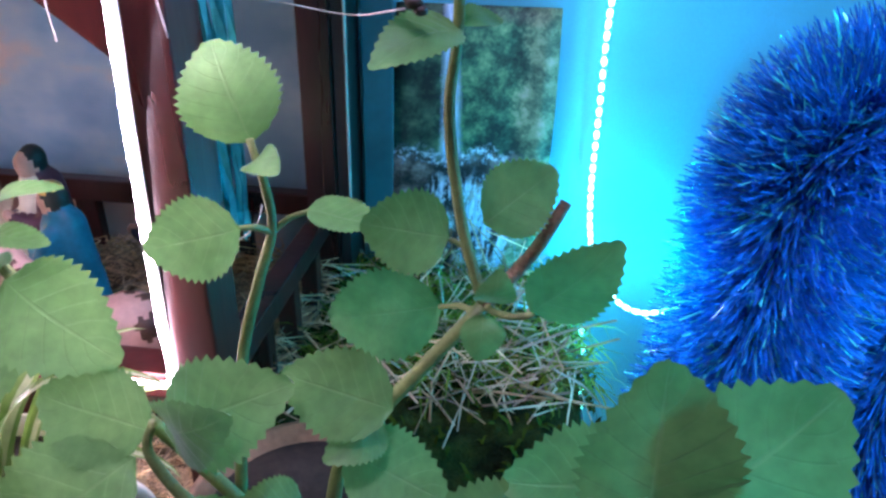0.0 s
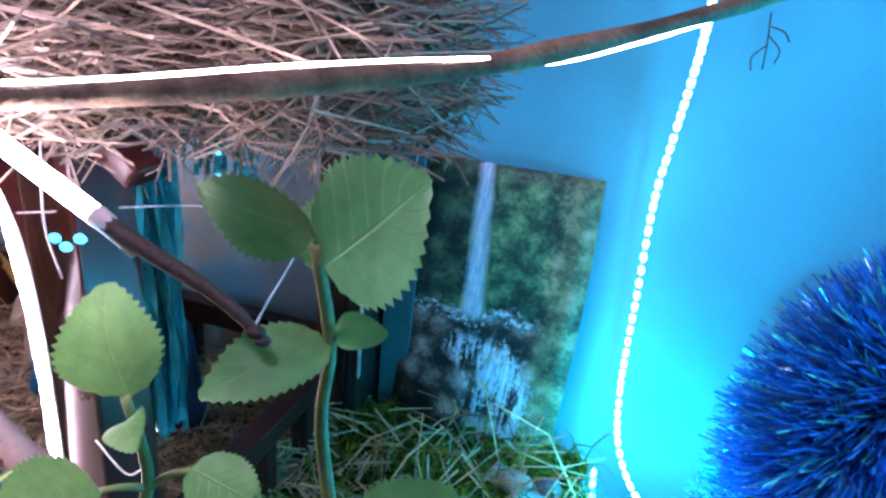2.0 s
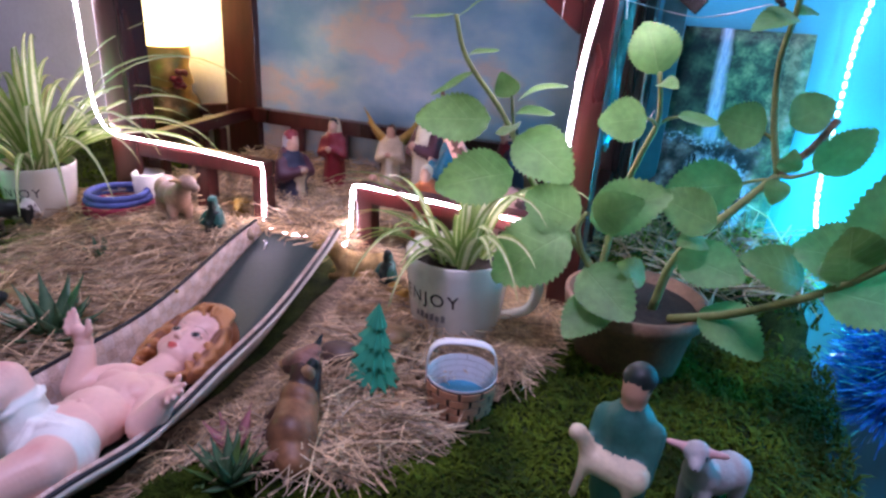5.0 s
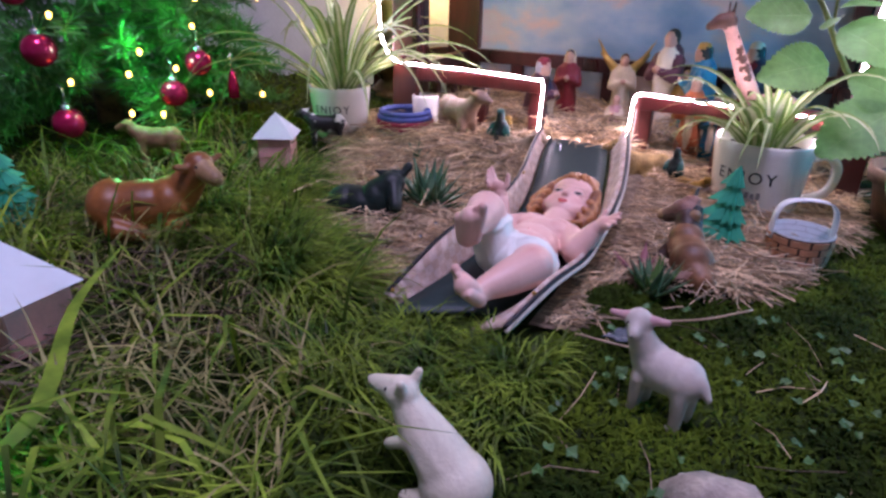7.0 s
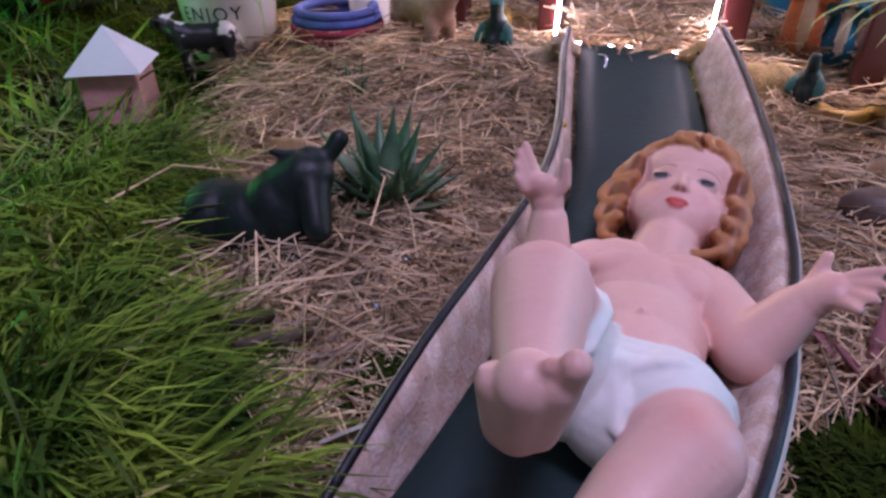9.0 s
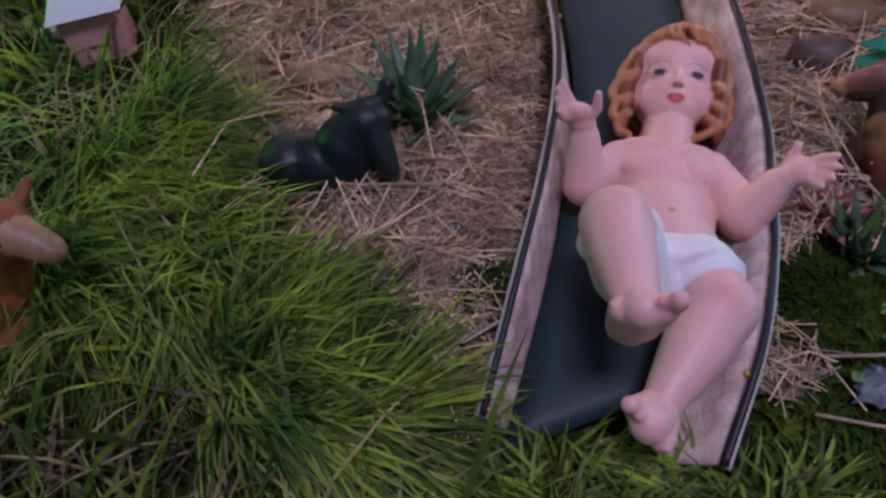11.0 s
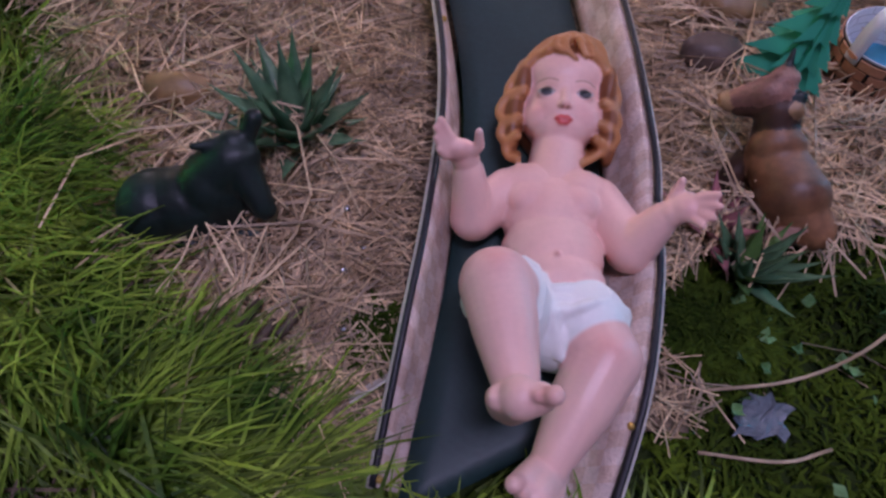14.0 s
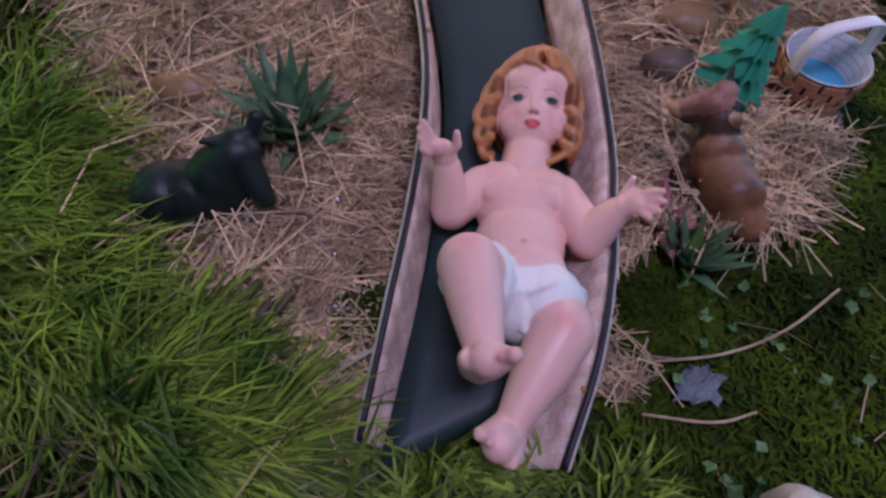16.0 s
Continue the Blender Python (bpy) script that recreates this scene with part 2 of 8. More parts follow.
def glow(name, colour, strength):
    m = bpy.data.materials.new(name)
    m.use_nodes = True
    nt = m.node_tree
    e = nt.nodes.new("ShaderNodeEmission")
    e.inputs[0].default_value, e.inputs[1].default_value = (*colour, 1), strength
    nt.links.new(e.outputs[0], nt.nodes["Material Output"].inputs[0])
    return m


WALL = material("white_wall_paint", (0.72, 0.74, 0.74), 0.8, vary=0.12, scale=6, fine=180, bump=0.12)
FLOOR = material("floor_boards", (0.25, 0.17, 0.11), 0.5, vary=0.4, scale=12)
CEIL = material("ceiling_paint", (0.8, 0.8, 0.78), 0.9, vary=0.05, scale=5)
MOSSG = material("moss_ground", (0.035, 0.055, 0.012), 0.95, vary=0.6, scale=55, fine=500, bump=0.9, second=(0.012, 0.018, 0.006), spec=0.1)
MOSS = leafy("moss_tuft", (0.10, 0.155, 0.013), (0.022, 0.045, 0.004), 0.85, 14, 0.15, spec=0.12)
GRASS = leafy("grass_blade", (0.26, 0.38, 0.055), (0.040, 0.10, 0.012), 0.5, 25, 0.25, gap=0.38, spec=0.25)
TUFTGRASS = leafy("bright_grass_blade", (0.33, 0.47, 0.085), (0.06, 0.15, 0.02), 0.5, 25, 0.3, gap=0.42, spec=0.25)
TWIGPALE = material("dead_brown_stalk", (0.14, 0.10, 0.06), 0.85, vary=0.4, scale=60, bump=0.3)
DRYGRASS = leafy("dry_grass_blade", (0.42, 0.38, 0.16), (0.25, 0.24, 0.08), 0.55, 25, 0.2)
STRAW = material("straw", (0.72, 0.56, 0.41), 0.6, vary=0.3, scale=40, island=True, island_gap=0.25, second=(0.42, 0.30, 0.20))
STRAWBED = material("straw_bed", (0.34, 0.25, 0.165), 0.9, vary=0.55, scale=90, fine=700, bump=1.0, second=(0.15, 0.10, 0.06), stretch=(1, 3, 1))
THATCH = material("thatch", (0.36, 0.29, 0.27), 0.7, vary=0.35, scale=40, island=True, island_gap=0.25, second=(0.24, 0.18, 0.155))
WOOD = material("mahogany_varnish", (0.10, 0.017, 0.015), 0.30, vary=0.5, scale=14, fine=120, bump=0.12, coat=0.15, second=(0.032, 0.007, 0.006), stretch=(1, 1, 0.15))
BARK = material("branch_bark", (0.36, 0.23, 0.13), 0.75, vary=0.5, scale=60, bump=0.5, second=(0.12, 0.07, 0.035))
TWIGDARK = material("dark_twig_bark", (0.10, 0.065, 0.045), 0.6, vary=0.5, scale=60, bump=0.4)
PLASTIC = material("clear_tube_plastic", (0.75, 0.66, 0.6), 0.35, vary=0.15, scale=40)
LEDW = glow("cool_white_led", (0.96, 0.76, 1.0), 75.0)
LEDT = glow("cool_white_tube", (0.96, 0.76, 1.0), 50.0)
LEDTUBE = glow("bright_light_tube", (0.96, 0.76, 1.0), 105.0)
LEDC = glow("cyan_led", (0.42, 0.92, 1.0), 9.0)
LEDG = glow("green_led", (0.1, 1.0, 0.5), 14.0)
FAIRY = glow("warm_fairy_bulb", (1.0, 0.50, 0.12), 9.0)
LAMPGLASS = glow("lit_lamp_chimney", (1.0, 0.74, 0.34), 6.0)
DRAPE = material("pale_blue_drape", (0.12, 0.50, 0.66), 0.75, vary=0.12, scale=9, fine=500, bump=0.1)
BLUEDOT = glow("blue_led", (0.05, 0.5, 1.0), 7.0)
CERAMIC = material("white_glazed_ceramic", (0.8, 0.77, 0.69), 0.18, vary=0.05, scale=20, bump=0.02, coat=0.5)
INK = material("black_print", (0.025, 0.025, 0.028), 0.5, vary=0.2, scale=80, bump=0)
GREYINK = material("grey_print", (0.25, 0.24, 0.24), 0.5, vary=0.2, scale=80, bump=0)
TERRA = material("brown_clay_pot", (0.23, 0.13, 0.07), 0.7, vary=0.4, scale=30, bump=0.3)
SOIL = material("potting_soil", (0.035, 0.025, 0.018), 0.95, vary=0.6, scale=150, bump=1.0)
SLATE = material("dark_slate_card", (0.013, 0.042, 0.040), 0.55, vary=0.3, scale=10, fine=300, bump=0.12)
WEAVE = material("woven_strip", (0.62, 0.46, 0.37), 0.8, vary=0.3, scale=70, bump=0.5, second=(0.50, 0.36, 0.28))
WEAVEB = material("woven_strip_pale", (0.72, 0.57, 0.49), 0.8, vary=0.25, scale=70, bump=0.5)
PIPING = material("black_piping", (0.012, 0.012, 0.016), 0.5, vary=0.2, scale=60)
CREAMCARD = material("cream_card_edge", (0.6, 0.55, 0.47), 0.7, vary=0.2, scale=25)
EYEDARK = material("dark_eye_paint", (0.03, 0.035, 0.04), 0.2, vary=0.1, scale=50, bump=0)
WHITERESIN = material("white_resin", (0.78, 0.71, 0.55), 0.5, vary=0.12, scale=35, fine=350, bump=0.25)
GREYRESIN = material("grey_resin", (0.42, 0.41, 0.42), 0.55, vary=0.2, scale=35, fine=350, bump=0.25)
CREAMRESIN = material("cream_resin", (0.7, 0.58, 0.4), 0.5, vary=0.2, scale=35, fine=350, bump=0.2)
PINKEAR = material("pink_paint", (0.62, 0.36, 0.36), 0.5, vary=0.15, scale=40)
BLACKRESIN = material("black_resin", (0.010, 0.024, 0.020), 0.48, vary=0.5, scale=40, bump=0.12, spec=0.4)
BROWNRESIN = material("brown_resin", (0.13, 0.053, 0.03), 0.52, vary=0.5, scale=70, bump=0.35)
ORANGERESIN = material("chestnut_resin", (0.36, 0.13, 0.03), 0.42, vary=0.4, scale=25, bump=0.15, second=(0.2, 0.065, 0.018))
TANRESIN = material("tan_resin", (0.42, 0.25, 0.12), 0.5, vary=0.4, scale=35, bump=0.15)
GOLD = material("gold_paint", (0.6, 0.38, 0.10), 0.35, metal=0.6, vary=0.25, scale=60)
MAROON = material("maroon_paint", (0.22, 0.012, 0.025), 0.45, vary=0.3, scale=40)
TEAL = material("teal_paint", (0.01, 0.19, 0.30), 0.4, vary=0.3, scale=30)
GREENP = material("sea_green_paint", (0.03, 0.15, 0.12), 0.45, vary=0.3, scale=40)
NAVY = material("navy_paint", (0.02, 0.025, 0.06), 0.45, vary=0.3, scale=40)
PURPLE = material("purple_brown_paint", (0.10, 0.03, 0.05), 0.5, vary=0.3, scale=40)
ORANGE = material("orange_paint", (0.62, 0.18, 0.07), 0.45, vary=0.3, scale=40)
PAPERGREEN = material("green_folded_paper", (0.05, 0.44, 0.27), 0.7, vary=0.15, scale=20, bump=0.05)
PAPERWHITE = material("white_paper", (0.74, 0.75, 0.78), 0.75, vary=0.06, scale=20, bump=0.03)
PAPERPINK = material("pink_paper", (0.80, 0.42, 0.38), 0.75, vary=0.15, scale=40, bump=0.05)
BRICKPAPER = material("brick_print_paper", (0.66, 0.33, 0.19), 0.7, vary=0.25, scale=60)
WATERBLUE = material("blue_water_paper", (0.05, 0.32, 0.5), 0.4, vary=0.2, scale=30)
STONE = material("pebble", (0.33, 0.20, 0.09), 0.45, vary=0.3, scale=30, bump=0.1)
GREYSTONE = material("grey_stone", (0.42, 0.38, 0.33), 0.7, vary=0.4, scale=40, bump=0.4)
SHRUB = leafy("shrub_leaf", (0.195, 0.385, 0.125), (0.12, 0.28, 0.075), 0.5, 22, 0.40, island=False)


def velvet(m):
    """Soft down on a leaf, a pale midrib and side veins."""
    nt = m.node_tree
    N, L = nt.nodes, nt.links
    b = N["Principled BSDF"]
    b.inputs["Sheen Weight"].default_value, b.inputs["Sheen Roughness"].default_value = 0.5, 0.4
    sp = N.new("ShaderNodeSeparateXYZ")
    L.new(N.new("ShaderNodeTexCoord").outputs["UV"], sp.inputs[0])

    def calc(op, a, c=0.0):
        n = N.new("ShaderNodeMath")
        n.operation = op
        for i, v in enumerate((a, c)):
            if isinstance(v, (int, float)):
                n.inputs[i].default_value = v
            else:
                L.new(v, n.inputs[i])
        return n.outputs[0]

    def line(v, half):
        r = N.new("ShaderNodeMapRange")
        r.inputs["From Min"].default_value, r.inputs["From Max"].default_value = half, half * 0.3
        L.new(v, r.inputs[0])
        return r.outputs[0]

    u, v = sp.outputs[0], sp.outputs[1]
    along = calc("FRACT", calc("MULTIPLY", calc("SUBTRACT", u, calc("MULTIPLY", v, 0.55)), 7.0))
    vein = calc("MAXIMUM", line(v, 0.022), calc("MULTIPLY", line(along, 0.12), 0.6))
    src = b.inputs["Base Color"].links[0].from_socket
    mx = N.new("ShaderNodeMixRGB")
    L.new(calc("MULTIPLY", vein, 0.16), mx.inputs[0])
    L.new(src, mx.inputs[1])
    mx.inputs[2].default_value = (0.42, 0.55, 0.27, 1)
    L.new(mx.outputs[0], b.inputs["Base Color"])
    bp = N.new("ShaderNodeBump")
    bp.invert = True
    bp.inputs["Strength"].default_value, bp.inputs["Distance"].default_value = 0.35, 0.001
    L.new(vein, bp.inputs["Height"])
    L.new(b.inputs["Normal"].links[0].from_socket, bp.inputs["Normal"])
    L.new(bp.outputs[0], b.inputs["Normal"])


velvet(SHRUB)
STEM = material("shrub_stem", (0.24, 0.29, 0.09), 0.55, vary=0.35, scale=60, bump=0.15)
SPIDERC = leafy("spider_leaf_cream", (0.74, 0.76, 0.48), (0.6, 0.66, 0.34), 0.45, 30, 0.25, island=False)
SPIDERG = leafy("spider_leaf_green", (0.30, 0.42, 0.12), (0.18, 0.32, 0.06), 0.45, 30, 0.25, island=False)
SUCC = leafy("succulent_leaf", (0.12, 0.22, 0.11), (0.05, 0.12, 0.06), 0.4, 40, 0.05, island=False)
SUCCPINK = leafy("pink_bract", (0.5, 0.2, 0.22), (0.3, 0.12, 0.12), 0.5, 40, 0.15, island=False)
NEEDLE = leafy("pine_needle", (0.14, 0.42, 0.10), (0.05, 0.22, 0.05), 0.5, 15, 0.15)
REDBALL = material("red_bauble", (0.5, 0.015, 0.09), 0.22, metal=0.6, vary=0.15, scale=10, bump=0)
TINSELB = material("blue_tinsel", (0.035, 0.26, 1.0), 0.26, metal=0.2, vary=0.4, scale=30, island=True, bump=0)
# two paler foils that stand in for glints on the blue tinsel
TINSELGLINT = material("pale_blue_tinsel_glint", (0.34, 0.66, 1.0), 0.18, metal=0.85, vary=0.2, scale=30, bump=0)
GREENGLINT = material("sea_green_tinsel_glint", (0.15, 0.9, 0.75), 0.3, metal=0.3, vary=0.2, scale=30, bump=0)
TINSELT = material("teal_tinsel", (0.05, 0.55, 0.68), 0.25, metal=0.5, vary=0.4, scale=30, island=True, bump=0)
BRASS = material("old_brass", (0.32, 0.2, 0.07), 0.3, metal=0.9, vary=0.4, scale=30, second=(0.1, 0.065, 0.03))
STRING = material("pale_string", (0.62, 0.6, 0.58), 0.8, vary=0.2, scale=80)
WOOLB = material("blue_woven_yarn", (0.09, 0.13, 0.40), 0.8, vary=0.3, scale=60, bump=0.5)
WOOLR = material("red_woven_yarn", (0.38, 0.04, 0.08), 0.8, vary=0.3, scale=60, bump=0.5)
TEALPANEL = material("teal_board", (0.03, 0.16, 0.19), 0.4, vary=0.25, scale=12)
FOIL = material("silver_foil", (0.7, 0.72, 0.75), 0.25, metal=0.9, vary=0.2, scale=40)


def sky_picture():
    """Painted sky: blue with soft white and peach clouds."""
    m = bpy.data.materials.new("painted_sky")
    m.use_nodes = True
    nt = m.node_tree
    N, L = nt.nodes, nt.links
    b = N["Principled BSDF"]
    tc = N.new("ShaderNodeTexCoord")
    mp = N.new("ShaderNodeMapping")
    mp.inputs["Scale"].default_value = (1, 1, 1.6)
    L.new(tc.outputs["Object"], mp.inputs[0])
    n = N.new("ShaderNodeTexNoise")
    n.inputs["Scale"].default_value, n.inputs["Detail"].default_value, n.inputs["Roughness"].default_value = 6.5, 4, 0.5
    L.new(mp.outputs[0], n.inputs["Vector"])
    r = N.new("ShaderNodeValToRGB")
    e = r.color_ramp.elements
    e[0].position, e[0].color = 0.36, (0.26, 0.45, 0.64, 1)
    e[1].position, e[1].color = 0.64, (0.84, 0.72, 0.68, 1)
    for pos, c in ((0.44, (0.38, 0.55, 0.70)), (0.51, (0.56, 0.66, 0.74)), (0.57, (0.84, 0.66, 0.60))):
        k = e.new(pos)
        k.color = (*c, 1)
    L.new(n.outputs["Fac"], r.inputs[0])
    L.new(r.outputs[0], b.inputs["Base Color"])
    b.inputs["Roughness"].default_value = 0.35
    return m


def fall_picture():
    """Printed landscape: green hillside, a white fall, dark rocks and a cascade below. u runs 0..1 across, v 0..1 up."""
    m = bpy.data.materials.new("waterfall_print")
    m.use_nodes = True
    nt = m.node_tree
    N, L = nt.nodes, nt.links
    b = N["Principled BSDF"]
    uv = N.new("ShaderNodeTexCoord").outputs["UV"]
    sp = N.new("ShaderNodeSeparateXYZ")
    L.new(uv, sp.inputs[0])

    def noise_of(sx, sy, scale, detail=5):
        mp = N.new("ShaderNodeMapping")
        mp.inputs["Scale"].default_value = (sx, sy, 1)
        L.new(uv, mp.inputs[0])
        n = N.new("ShaderNodeTexNoise")
        n.inputs["Scale"].default_value, n.inputs["Detail"].default_value, n.inputs["Roughness"].default_value = scale, detail, 0.74
        L.new(mp.outputs[0], n.inputs["Vector"])
        return n.outputs["Fac"]

    def math_of(op, a, c):
        n = N.new("ShaderNodeMath")
        n.operation = op
        for i, v in enumerate((a, c)):
            if isinstance(v, (int, float)):
                n.inputs[i].default_value = v
            else:
                L.new(v, n.inputs[i])
        return n.outputs[0]

    def ramp_of(fac, stops):
        r = N.new("ShaderNodeValToRGB")
        e = r.color_ramp.elements
        while len(e) < len(stops):
            e.new(0.5)
        for k, (pos, c) in zip(e, stops):
            k.position, k.color = pos, (*c, 1)
        L.new(fac, r.inputs[0])
        return r.outputs[0]

    def mix_of(fac, a, c):
        n = N.new("ShaderNodeMixRGB")
        L.new(fac, n.inputs[0])
        L.new(a, n.inputs[1])
        L.new(c, n.inputs[2])
        return n.outputs[0]

    def band(v, mid, half, soft):
        d = math_of("ABSOLUTE", math_of("SUBTRACT", v, mid), 0)
        r = N.new("ShaderNodeMapRange")
        r.inputs["From Min"].default_value, r.inputs["From Max"].default_value = half + soft, half
        L.new(d, r.inputs[0])
        return r.outputs[0]

    def cells_of(sx, sy, scale, feature):
        mp = N.new("ShaderNodeMapping")
        mp.inputs["Scale"].default_value = (sx, sy, 1)
        L.new(uv, mp.inputs[0])
        n = N.new("ShaderNodeTexVoronoi")
        n.feature = feature
        n.inputs["Scale"].default_value = scale
        L.new(mp.outputs[0], n.inputs["Vector"])
        return n.outputs["Distance"]

    def step(v, lo, hi):
        r = N.new("ShaderNodeMapRange")
        r.inputs["From Min"].default_value, r.inputs["From Max"].default_value = lo, hi
        L.new(v, r.inputs[0])
        return r.outputs[0]

    x, y = sp.outputs[0], sp.outputs[1]
    wob = math_of("SUBTRACT", noise_of(1, 1.7, 4, 4), 0.5)
    fine = math_of("SUBTRACT", noise_of(1, 1.7, 26, 8), 0.5)
    clump = math_of("ADD", math_of("MULTIPLY", cells_of(1, 1.75, 9, "SMOOTH_F1"), -0.55), math_of("ADD", math_of("MULTIPLY", fine, 0.9), math_of("ADD", math_of("MULTIPLY", wob, 0.8), 0.72)))
    trees = ramp_of(clump, [(0.30, (0.008, 0.028, 0.022)), (0.46, (0.03, 0.10, 0.06)), (0.60, (0.10, 0.24, 0.12)), (0.80, (0.30, 0.45, 0.22))])
    dark = mix_of(math_of("MULTIPLY", step(math_of("ADD", x, math_of("MULTIPLY", wob, 0.3)), 0.40, 0.28), 0.75), trees, ramp_of(clump, [(0.35, (0.006, 0.016, 0.016)), (0.8, (0.06, 0.12, 0.08))]))
    lump = math_of("SUBTRACT", 0.95, math_of("ADD", cells_of(1, 1.75, 5.5, "F1"), math_of("ADD", math_of("MULTIPLY", fine, 0.9), math_of("MULTIPLY", wob, 0.9))))
    rocks = ramp_of(lump, [(0.25, (0.010, 0.010, 0.012)), (0.45, (0.07, 0.055, 0.05)), (0.62, (0.24, 0.20, 0.18)), (0.85, (0.50, 0.47, 0.44))])
    white = ramp_of(math_of("ADD", noise_of(9, 1, 6, 5), math_of("MULTIPLY", fine, 0.4)), [(0.30, (0.20, 0.34, 0.58)), (0.48, (0.50, 0.66, 0.85)), (0.62, (0.86, 0.92, 0.97))])
    edge_y = math_of("ADD", y, math_of("MULTIPLY", wob, 0.16))
    base = mix_of(step(edge_y, 0.50, 0.46), dark, rocks)
    bank = step(math_of("ADD", math_of("ADD", x, math_of("MULTIPLY", wob, 0.35)), math_of("MULTIPLY", fine, 0.25)), 0.76, 0.84)
    base = mix_of(bank, base, ramp_of(math_of("ADD", clump, 0.06), [(0.30, (0.02, 0.04, 0.03)), (0.50, (0.09, 0.14, 0.08)), (0.66, (0.24, 0.30, 0.17)), (0.82, (0.42, 0.38, 0.28))]))
    ledge = math_of("MULTIPLY", band(math_of("ADD", edge_y, math_of("MULTIPLY", fine, 0.05)), 0.485, 0.012, 0.02), step(x, 0.80, 0.70))
    base = mix_of(math_of("MULTIPLY", ledge, step(fine, -0.02, 0.08)), base, white)
    spread = math_of("MULTIPLY", math_of("SUBTRACT", 1.0, y), 0.045)
    lean = math_of("ADD", math_of("ADD", x, math_of("MULTIPLY", y, 0.12)), math_of("MULTIPLY", wob, 0.05))
    off = math_of("ABSOLUTE", math_of("SUBTRACT", lean, 0.455), 0)
    fall = math_of("MULTIPLY", step(math_of("SUBTRACT", math_of("ADD", off, math_of("MULTIPLY", fine, 0.06)), spread), 0.055, 0.015), step(y, 0.46, 0.50))
    base = mix_of(fall, base, white)
    run = math_of("ADD", math_of("ADD", x, math_of("MULTIPLY", y, 0.75)), math_of("MULTIPLY", wob, 0.55))
    casc = math_of("MULTIPLY", band(run, 0.78, 0.15, 0.10), step(edge_y, 0.44, 0.38))
    threads = step(math_of("ADD", noise_of(3.2, 1.1, 5, 6), math_of("MULTIPLY", fine, 0.5)), 0.47, 0.54)
    base = mix_of(math_of("MULTIPLY", casc, threads), base, white)
    L.new(base, b.inputs["Base Color"])
    b.inputs["Roughness"].default_value = 0.6
    return m


SKYPIC = sky_picture()
FALLPIC = fall_picture()

# ---- the room and the display table ----
def wall(name, lo, hi, m):
    bm = bmesh.new()
    box(bm, lo, hi)
    ob = part(name, bm, m, smooth=False)
    return tagged(ob, kind="structure")


wall("wall_north", (-16, 2.2, -5.2), (16, 2.8, 14.6), WALL)
wall("wall_south", (-16, -22.6, -5.2), (16, -22, 14.6), WALL)
wall("wall_west", (-16.6, -22, -5.2), (-16, 2.2, 14.6), WALL)
wall("wall_east", (16, -22, -5.2), (16.6, 2.2, 14.6), WALL)
wall("floor", (-16, -22, -5.6), (16, 2.2, -5.2), FLOOR)
wall("ceiling", (-16, -22, 14.6), (16, 2.2, 15.0), CEIL)
# disc for the added ceiling fill, out of view
bm = bmesh.new()
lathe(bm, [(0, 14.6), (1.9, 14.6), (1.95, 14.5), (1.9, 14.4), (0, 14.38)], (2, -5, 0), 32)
single("added_ceiling_lamp", bm, glow("added_ceiling_diffuser", (1, 0.95, 0.96), 0.4), (2, -5, 14.4), "round white ceiling lamp, unseen, added for soft room fill", "ceiling lamp")

# blue drape on the wall behind the picture, in soft folds
dx, dz = np.meshgrid(np.linspace(2.42, 9.0, 120), np.linspace(-4.5, 6.5, 24))
dy = 2.14 + 0.022 * np.sin(2.6 * dx + 0.15 * dz) + 0.012 * np.sin(6.1 * dx + 1.0) - 0.03 * np.exp(-((dx - 3.86) / 0.07) ** 2)
Wd = dx.shape[1]
di = (np.arange(dx.shape[0] - 1)[:, None] * Wd + np.arange(Wd - 1)).ravel()
drape = pydata("backdrop", np.stack([dx, dy, dz], -1).reshape(-1, 3) * U, np.stack([di, di + 1, di + Wd + 1, di + Wd], 1), DRAPE, smooth=True)
tagged(drape, "plain pale blue cloth hung on the wall", "drape", kind="structure")

# table that carries the scene: a top with the moss sheet on it, legs below
table = thing("display_table", (0, -2, -5.2), "wide wooden table under a layer of moss", "table")
bm = bmesh.new()
box(bm, (-8.5, -6.2, -0.5), (4.02, 2.1, -0.2), 0.03)
part("tabletop", bm, WOOD, table, smooth=False)
for lx in (-8.2, 3.7):
    for ly in (-5.9, 1.8):
        bm = bmesh.new()
        box(bm, (lx - 0.2, ly - 0.2, -5.2), (lx + 0.2, ly + 0.2, -0.5), 0.03)
        part("leg", bm, WOOD, table, smooth=False)

gx, gy = np.meshgrid(np.linspace(-8.5, 4.0, 260), np.linspace(-6.2, 2.1, 190))
gz = ground_z(gx, gy)
rim = (gx < -8.45) | (gx > 3.95) | (gy < -6.15) | (gy > 2.06)
gz = np.where(rim, -0.2, gz)
rng = np.random.default_rng(5)
gz = gz + np.where(rim, 0, rng.normal(0, 0.006, gz.shape))
vv = np.stack([gx, gy, gz], -1).reshape(-1, 3) * U
W = gx.shape[1]
ii = (np.arange(gx.shape[0] - 1)[:, None] * W + np.arange(W - 1)).ravel()
ground = pydata("ground", vv, np.stack([ii, ii + 1, ii + W + 1, ii + W], 1), MOSSG, smooth=True)
tagged(ground, "dark green moss sheet spread over the table", "moss", kind="structure")


